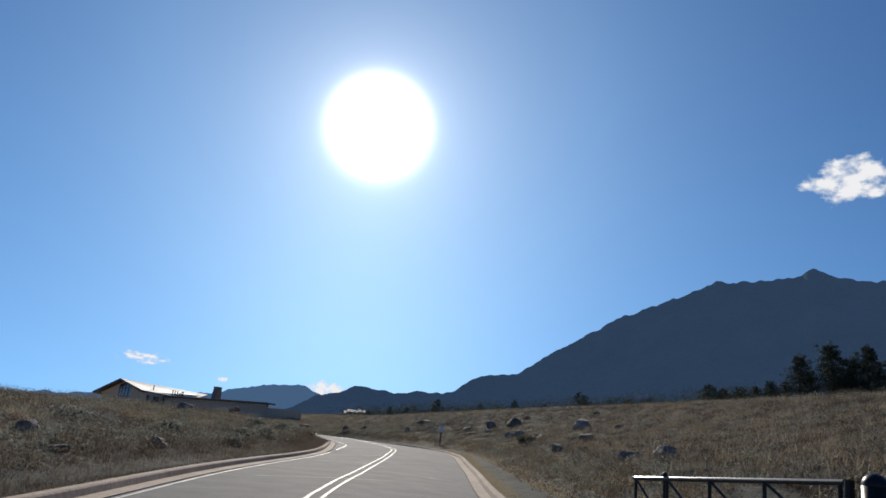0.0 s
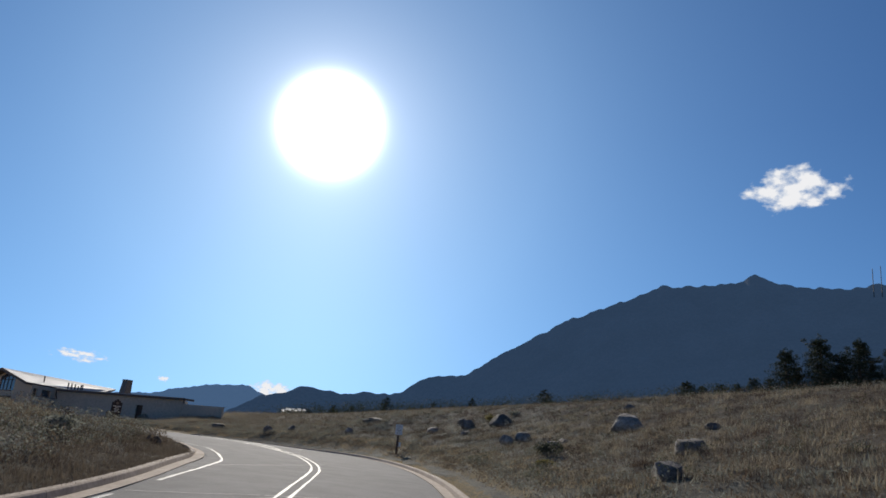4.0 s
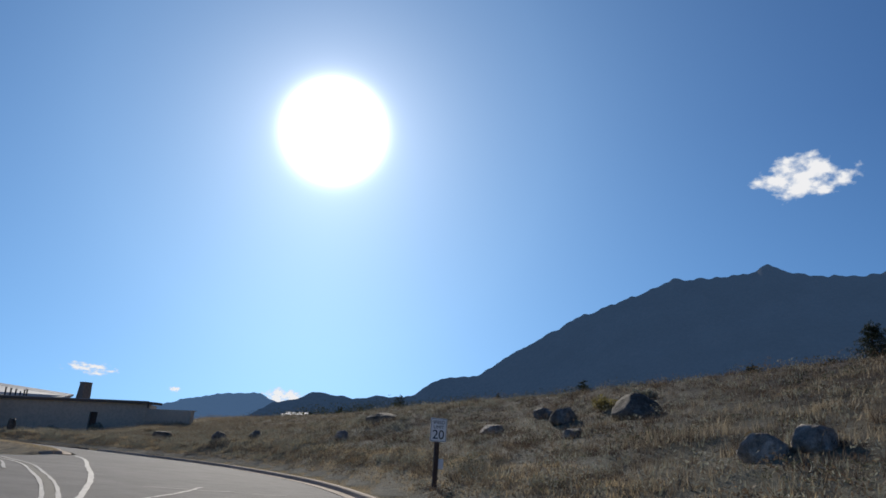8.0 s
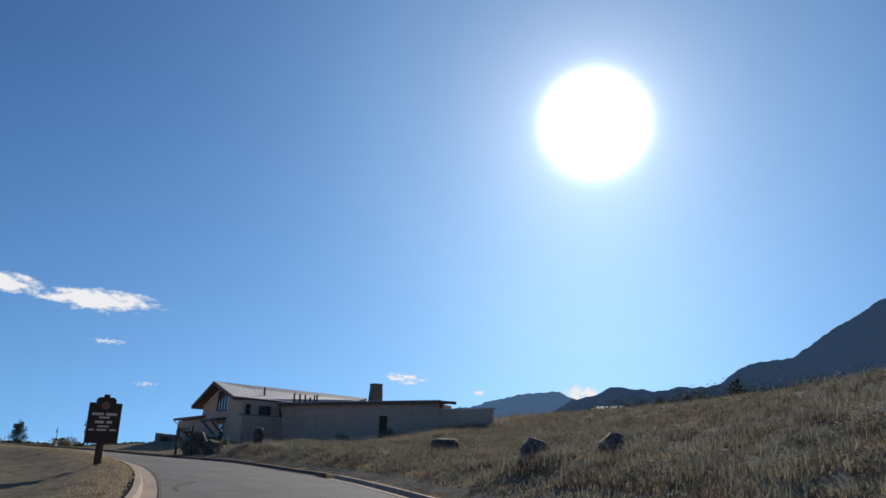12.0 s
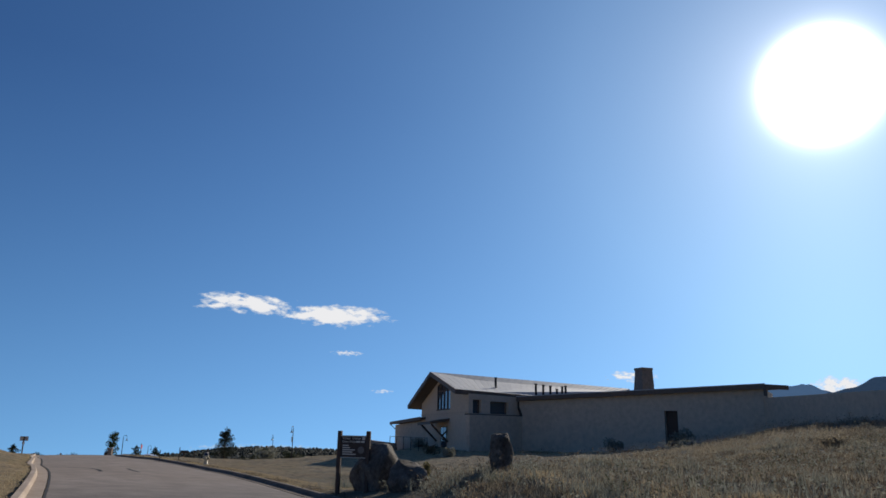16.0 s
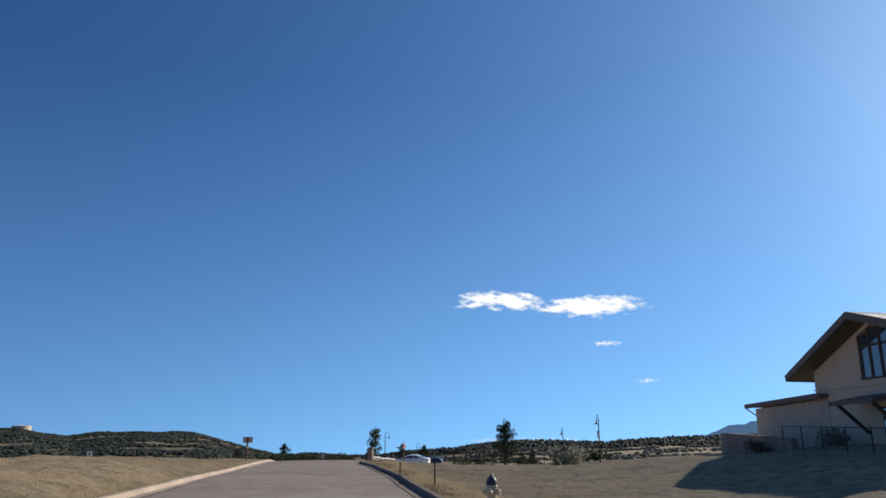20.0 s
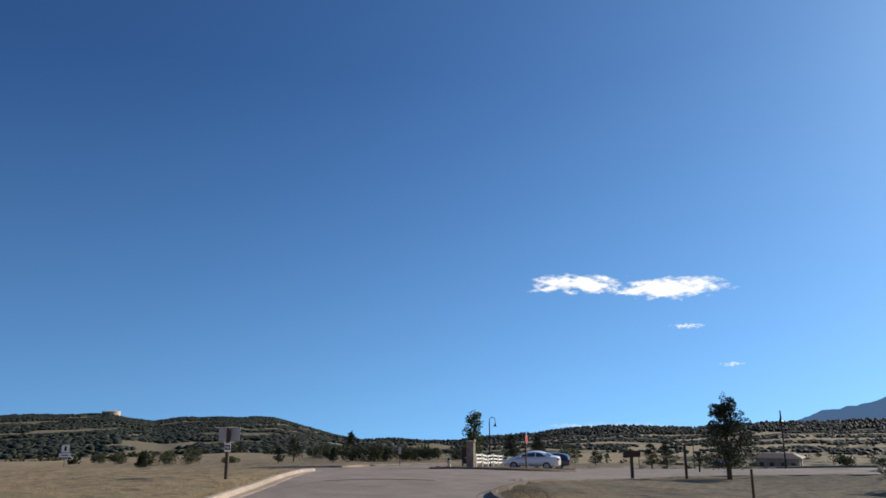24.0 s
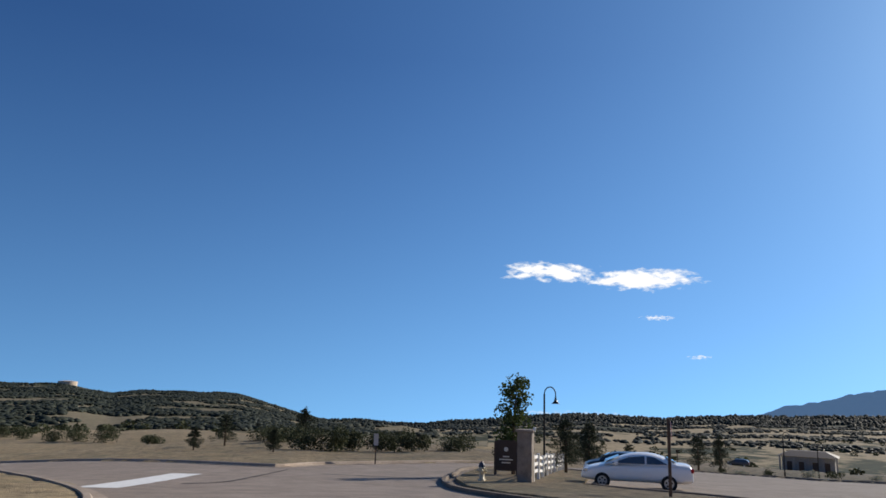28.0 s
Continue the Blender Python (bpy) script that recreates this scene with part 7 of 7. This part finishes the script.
def scattered(name, hill, n, az0, az1, r0, r1, w, h, mat, blades, label, seed, mask=0.0, leaf_share=0.18, patch=150):
    """Loose bushes dropped on a hill, in patches."""
    rng = np.random.RandomState(seed)
    a, r = np.radians(rng.uniform(az0, az1, n * 4)), rng.uniform(r0 * r0, r1 * r1, n * 4) ** 0.5
    x, y = END[0] + np.sin(a) * r, END[1] + np.cos(a) * r
    keep = np.nonzero(fbm(x, y * 0.7, patch, 4, seed) > mask + rng.uniform(-0.04, 0.04, n * 4))[0][:n]
    x, y, k = x[keep], y[keep], rng.uniform(0.55, 1.45, len(keep))
    z = land(x, y)
    me = bpy.data.objects[hill]
    for i in range(len(x)):
        ok, co, _, _ = me.ray_cast((x[i], y[i], 900), (0, 0, -1))
        if ok:
            z[i] = max(z[i], co.z)
    cs = np.stack([x, y, z + h * k * 0.35], -1)
    sz = np.array((w, w, h)) * 0.5 * k[:, None]
    if leaf_share:
        v, f = leaf_cloud(cs, sz, blades, w * leaf_share, rng, 0.75)
    else:
        v, f = domes(cs, sz, rng)
    return tagged(soup(name, v, f, mat, smooth=not leaf_share), label, "bushes", kind="stuff")


def domes(c, r, rng):
    """Lumpy rounded bushes, seen from far off: arrays of vertices and faces."""
    k, n = 5, len(c)
    vs = []
    for ring, up in ((1.0, -0.9), (1.05, 0.0), (0.72, 0.62)):
        a = rng.uniform(0, 6.283, (n, 1)) + np.arange(k) * 6.283 / k + rng.uniform(-0.25, 0.25, (n, k))
        q = ring * rng.uniform(0.68, 1.25, (n, k))
        z = c[:, None, 2] + r[:, None, 2] * (up + rng.uniform(-0.22, 0.22, (n, k)))
        vs.append(np.stack([c[:, None, 0] + np.cos(a) * q * r[:, None, 0], c[:, None, 1] + np.sin(a) * q * r[:, None, 1], z], -1))
    top = c + r * np.array((0, 0, 1)) * rng.uniform(0.85, 1.3, (n, 1))
    v = np.concatenate(vs + [top[:, None, :]], 1).reshape(-1, 3)
    one = []
    for b in (0, k):
        for i in range(k):
            one.append((b + i, b + (i + 1) % k, b + k + (i + 1) % k, b + k + i))
    cap = [(2 * k + i, 2 * k + (i + 1) % k, 3 * k) for i in range(k)]
    f = [tuple(q + (3 * k + 1) * m for q in face) for m in range(n) for face in one + cap]
    return v, f


scattered("hill_scrub", "hill_1", 29000, -116, -62, 400, 1290, 4.3, 2.0, MAT_HILL_SCRUB, 6, "dark scrub oak covering the hill in patches", 3, -0.2, 0, 130)
scattered("ridge_scrub", "hill_2", 9000, -80, -14, 600, 1150, 4.3, 2.0, MAT_RIDGE_PINE, 6, "dark scrub in patches below the ridge", 7, 0.02, 0, 110)
scattered("ridge_pines", "hill_2", 7000, -78, -14, 1050, 1510, 4.4, 4.6, MAT_RIDGE_PINE, 14, "dark pines along the low ridge", 4, -0.2, 0, 90)
scattered("valley_scrub", "hill_2", 240, -100, -20, 190, 740, 4.6, 2.8, MAT_OAK, 60, "dark scrub dotted over the valley", 6, 0.12, 0.12)


# ---- grass ----
def tufts(name, pts, hgt, blades, mat, label, seed, width=0.012, lean=0.45):
    """Clumps of dry grass blades."""
    rng = np.random.RandomState(seed)
    pts = np.asarray(pts)
    n = len(pts)
    z = land(pts[:, 0], pts[:, 1])
    base = np.repeat(np.stack([pts[:, 0], pts[:, 1], z - 0.02], -1), blades, 0)
    hh = np.repeat(hgt * rng.uniform(0.55, 1.35, n), blades) * rng.uniform(0.6, 1.1, n * blades)
    ang = rng.uniform(0, 6.283, n * blades)
    out = rng.uniform(0.05, lean, n * blades) * hh
    base[:, :2] += rng.normal(size=(n * blades, 2)) * (0.05 + 0.38 * hh)[:, None]
    side = np.stack([-np.sin(ang), np.cos(ang), np.zeros_like(ang)], -1) * (width * rng.uniform(0.6, 1.6, n * blades))[:, None]
    tip = base + np.stack([np.cos(ang) * out, np.sin(ang) * out, hh], -1)
    v = np.stack([base - side, base + side, tip], 1).reshape(-1, 3)
    f = np.arange(len(v)).reshape(-1, 3)
    ob = soup(name, v, f.tolist(), mat)
    return tagged(ob, label, "grass", kind="stuff")


def strip_points(n, s0, s1, o0, o1, side, seed, patch=None, power=1.6):
    """Points of the plan beside the road, denser near it."""
    rng = np.random.RandomState(seed)
    s = rng.uniform(s0, s1, n)
    o = o0 + (o1 - o0) * rng.uniform(0, 1, n) ** power
    l = np.where(side > 0, np.interp(s, EDGE_S, EDGE_L) + 0.6 + o, np.interp(s, EDGE_S, EDGE_R) - 0.6 - o)
    p = on_road(s, l)[:, :2]
    ss, ll, _ = station(p[:, 0], p[:, 1])
    ok = (ll > np.interp(ss, EDGE_S, EDGE_L) + 0.55) | (ll < np.interp(ss, EDGE_S, EDGE_R) - 0.55)
    ok &= ~within(SIDE, p[:, 0], p[:, 1]) & ~within(JUNCTION, p[:, 0], p[:, 1])
    if patch is not None:
        ok &= fbm(p[:, 0], p[:, 1], patch[0], 3, seed) > patch[1]
    return p[ok]


tufts("tall_grass", strip_points(30000, 2, 126, 2.2, 20, -1, 1, (2.6, -0.2)), 0.18, 8, MAT_GRASS, "dry tan grass in clumps on the slope", 1, 0.009, 1.5)
tufts("russet_grass", strip_points(34000, 2, 118, 5, 36, -1, 2, (4.2, -0.1), 1.2), 0.20, 9, MAT_GRASS_RED, "russet dry grass in patches on the slope", 2, 0.010, 1.6)
tufts("pale_grass", strip_points(12000, 2, 118, 3.0, 36, -1, 3, (3.6, 0.34), 1.2), 0.32, 12, MAT_GRASS_PALE, "pale dry grass heads on the slope", 3, 0.006, 0.8)
tufts("golden_grass", strip_points(16000, 6, 66, 6.0, 34, -1, 58, (5.0, -0.05), 1.1), 0.24, 9, MAT_GRASS_PALE, "golden dry grass over the first slope", 58, 0.010, 1.3)
tufts("sage_clumps", strip_points(20000, 6, 128, 2.6, 30, -1, 4, (2.8, 0.22)), 0.22, 12, MAT_SAGE, "grey-green sage clumps on the slope", 4, 0.010, 1.3)
tufts("meadow_grass", strip_points(22000, 30, 128, 24, 95, -1, 21, None, 1.2), 0.24, 6, MAT_GRASS, "dry grass of the upper meadow", 21, 0.020, 1.4)
tufts("mound_grass", strip_points(12000, -5, 56, 0.4, 30, 1, 5), 0.18, 8, MAT_GRASS, "dry tan grass on the mound", 5, 0.006, 0.9)
tufts("mound_russet_grass", strip_points(6000, -5, 56, 0.8, 28, 1, 6, (7, 0.0)), 0.20, 11, MAT_GRASS_RED, "russet grass on the mound", 6, 0.006, 0.9)
tufts("mound_gold_grass", strip_points(9000, 8, 54, 4.5, 24, 1, 57, (6, 0.0)), 0.22, 9, MAT_GRASS_PALE, "golden dry grass on top of the mound", 57, 0.007, 0.9)
tufts("mound_sage", strip_points(6000, -2, 50, 1.8, 20, 1, 7, (5, 0.2)), 0.20, 14, MAT_SAGE, "grey sage clumps on the mound", 7, 0.009, 1.0)
tufts("verge_grass", strip_points(26000, -5, 180, 0.0, 2.6, -1, 8), 0.06, 5, MAT_GRASS_VERGE, "short dry verge grass along the kerb", 8, 0.005, 0.9)
tufts("slope_verge_grass", strip_points(12000, -5, 120, 1.2, 4.0, -1, 59, None, 1.0), 0.12, 7, MAT_GRASS_VERGE, "thin dry grass between the kerb and the slope", 59, 0.007, 1.2)
tufts("mound_verge_grass", strip_points(9000, -5, 50, 0.0, 2.2, 1, 22), 0.07, 9, MAT_GRASS, "short dry verge grass below the mound", 22, 0.005, 0.9)
tufts("lawn_grass", strip_points(30000, 122, 178, 0.1, 30, -1, 9, None, 1.9), 0.05, 4, MAT_GRASS_VERGE, "short dry lawn grass before the building", 9, 0.007, 1.2)
tufts("left_lawn_grass", strip_points(30000, 76, 196, 0.1, 30, 1, 10, None, 1.9), 0.05, 4, MAT_GRASS_VERGE, "short dry lawn grass beside the road", 10, 0.007, 1.2)
tufts("kerb_weeds", strip_points(2600, 90, 190, 0.0, 0.8, -1, 12, (5, 0.0)), 0.12, 8, MAT_GRASS, "dry weeds behind the kerb", 12, 0.006, 0.8)
rng = np.random.RandomState(31)
ex = np.concatenate([rng.uniform(-48, 70, 320), rng.uniform(62, 90, 90)])
ey = np.concatenate([rng.uniform(216, 236, 320), rng.uniform(184, 196, 90)])
ez = land(ex, ey)
ek = rng.uniform(1.3, 4.0, len(ex))
ev_, ef_ = leaf_cloud([(a, b, c + 0.5 * k) for a, b, c, k in zip(ex, ey, ez, ek)], [(1.3 * k, 1.3 * k, 0.8 * k) for k in ek], 90, 0.16, rng, 0.6)
tagged(soup("meadow_edge_scrub", ev_, ef_, MAT_OAK), "low dark scrub along the far edge of the meadow", "bushes", kind="stuff")


def clumps(name, pts, w, h, mat, leaves, size, label, seed):
    """Low shrubs and weeds growing through the grass, too many to count."""
    rng = np.random.RandomState(seed)
    z = land(pts[:, 0], pts[:, 1])
    k = rng.uniform(0.5, 1.5, len(pts))
    cs = [(x, y, c + 0.38 * h * q) for (x, y), c, q in zip(pts, z, k)]
    sz = [(0.5 * w * q * rng.uniform(0.7, 1.3), 0.5 * w * q, 0.55 * h * q) for q in k]
    v, f = leaf_cloud(cs, sz, leaves, size, rng, 0.35)
    return tagged(soup(name, v, f, mat), label, "bushes", kind="stuff")


clumps("slope_sage", strip_points(5200, 4, 126, 1.5, 40, -1, 41, (3.4, 0.2)), 0.85, 0.42, MAT_SAGE, 40, 0.04, "grey-green sagebrush dotted over the slope", 41)
tufts("silver_sage", strip_points(11000, 82, 130, 1.6, 26, -1, 55, (2.4, 0.12), 1.2), 0.30, 13, MAT_SAGE, "silvery sage plumes on the slope", 55, 0.010, 0.9)
tufts("bank_grass", strip_points(12000, 84, 130, 2.0, 30, -1, 56, (3.1, -0.05), 1.2), 0.26, 9, MAT_GRASS_PALE, "pale dry grass on the bank beside the building", 56, 0.009, 1.2)
clumps("slope_weeds", strip_points(5400, 4, 126, 1.2, 40, -1, 42, (3.0, 0.05)), 1.1, 0.46, MAT_WEED, 46, 0.04, "brown weeds dotted over the slope", 42)
clumps("slope_green", strip_points(2200, 4, 128, 2.5, 40, -1, 43, (4.0, 0.2)), 1.1, 0.42, MAT_LOW_GREEN, 60, 0.038, "dull green low shrubs on the slope", 43)
clumps("upper_scrub", strip_points(1500, 20, 124, 12, 70, -1, 52, (11, 0.05), 1.1), 1.1, 0.5, MAT_OAK, 44, 0.047, "dark low scrub over the upper slope", 52)
clumps("mound_brush", strip_points(1100, -4, 52, 1.5, 26, 1, 44), 0.8, 0.46, MAT_SAGE, 44, 0.038, "grey sagebrush dotted over the mound", 44)
clumps("mound_weeds", strip_points(1700, -4, 52, 1.0, 26, 1, 45), 0.7, 0.40, MAT_WEED, 40, 0.036, "brown weeds dotted over the mound", 45)
clumps("mound_green", strip_points(450, -4, 52, 1.5, 24, 1, 46), 0.8, 0.38, MAT_LOW_GREEN, 48, 0.036, "dull green low shrubs on the mound", 46)
clumps("wall_weeds", strip_points(900, 104, 138, 10, 44, -1, 47), 0.9, 0.5, MAT_WEED, 40, 0.046, "brown weeds before the building", 47)
clumps("wall_sage", strip_points(500, 104, 138, 12, 44, -1, 48), 0.9, 0.5, MAT_SAGE, 50, 0.044, "pale sagebrush before the building", 48)
tufts("wall_grass", strip_points(14000, 100, 136, 6, 44, -1, 49, None, 1.0), 0.26, 8, MAT_GRASS_PALE, "pale dry grass growing up to the building", 49, 0.010, 1.0)


# ---- clouds ----
def cloud(name, az, el, wide, tall, seed, eye, label, thick=1.0, d=4300.0, tilt=0.0, veil=1.0):
    """A small cloud far off in the sky, a billowed sheet that thins out at its edges."""
    m = Mat("cloud_vapour_" + name, 1.0)
    a = radians(az)
    e = radians(el)
    sep = m.n.new("ShaderNodeSeparateXYZ")
    m.l.new(m.obj(), sep.inputs[0])
    r2 = m.math("ADD", m.math("POWER", m.math("ABSOLUTE", sep.outputs["X"]), 2.0), m.math("POWER", m.math("ABSOLUTE", sep.outputs["Y"]), 2.0))
    n1 = m.n.new("ShaderNodeTexNoise")
    n1.inputs["Scale"].default_value, n1.inputs["Detail"].default_value, n1.inputs["Roughness"].default_value = 1.9, 7, 0.55
    mp_ = m.n.new("ShaderNodeMapping")
    mp_.inputs["Location"].default_value = (seed * 3.7, seed * 1.3, seed)
    mp_.inputs["Scale"].default_value = (wide / max(tall, 0.3) / (1.35 if wide < 3 * tall else 2.1), 1.0, 1.0)
    m.l.new(m.obj(), mp_.inputs["Vector"])
    m.l.new(mp_.outputs[0], n1.inputs["Vector"])
    dens = m.math("SUBTRACT", m.math("ADD", m.math("MULTIPLY", n1.outputs["Fac"], 2.6), 0.12 * thick - 0.80), r2)
    alpha = m.ramp(dens, [(0.04, 0.0), (0.56, veil)])
    shade = m.ramp(dens, [(0.1, (0.70, 0.78, 0.88)), (0.6, (0.98, 0.98, 1.0))])
    em, tr, mx = m.n.new("ShaderNodeEmission"), m.n.new("ShaderNodeBsdfTransparent"), m.n.new("ShaderNodeMixShader")
    m.l.new(shade, em.inputs["Color"])
    em.inputs["Strength"].default_value = 0.88
    m.l.new(alpha, mx.inputs[0])
    m.l.new(tr.outputs[0], mx.inputs[1])
    m.l.new(em.outputs[0], mx.inputs[2])
    m.l.new(mx.outputs[0], m.n["Material Output"].inputs["Surface"])
    m.n.remove(m.b)
    bm = bmesh.new()
    bmesh.ops.create_grid(bm, x_segments=24, y_segments=12, size=1.25)
    for v in bm.verts:
        v.co.z = 0.25 * noise.noise(V3((v.co.x * 2 + seed, v.co.y * 2, seed)))
    ob = part(name, bm, m.m, None, smooth=True)
    ob.visible_shadow = False
    c = V3(eye) + V3((math.sin(a) * math.cos(e), math.cos(a) * math.cos(e), math.sin(e))) * d
    ob.matrix_world = look(c, eye, tilt) @ Matrix.Diagonal((-d * math.tan(radians(wide / 2)), d * math.tan(radians(tall / 2)), -d * 0.01, 1))
    return tagged(ob, label, "cloud", kind="structure")


EYE_A, EYE_B = (-0.7, 16, 1.5), (-100, 133, 1.0)
cloud("cloud_1", 29.8, 21.2, 8.0, 4.0, 3, EYE_A, "ragged white cloud over the mountain", 1.2)
cloud("cloud_2", -53.2, 9.4, 9.0, 1.95, 5, EYE_B, "long thin white cloud, ragged half", 1.7, 4300, 2)
cloud("cloud_3", -46.1, 8.85, 9.4, 2.0, 8, EYE_B, "long thin white cloud, smooth half", 2.5)
cloud("cloud_4", -45.1, 5.9, 3.4, 0.6, 9, EYE_B, "small wisp of cloud", -0.2, 4300, 0, 0.8)
cloud("cloud_5", -42.2, 2.97, 2.4, 0.5, 12, EYE_B, "small wisp of cloud", -0.4, 4300, 0, 0.6)
cloud("cloud_6", -23.2, 4.2, 4.4, 1.1, 14, EYE_A, "small white cloud over the building", 1.0)
cloud("cloud_7", -9.6, 3.4, 4.2, 1.7, 15, EYE_A, "white cloud rising behind the far ridge", 1.6, 4750)
cloud("cloud_8", -17.3, 3.3, 1.4, 0.5, 17, EYE_A, "tiny white cloud")
cloud("cloud_9", -51, -1.55, 15.0, 0.8, 19, EYE_B, "thin white band of cloud along the horizon", 0.2, 4750, 0.0, 0.35)
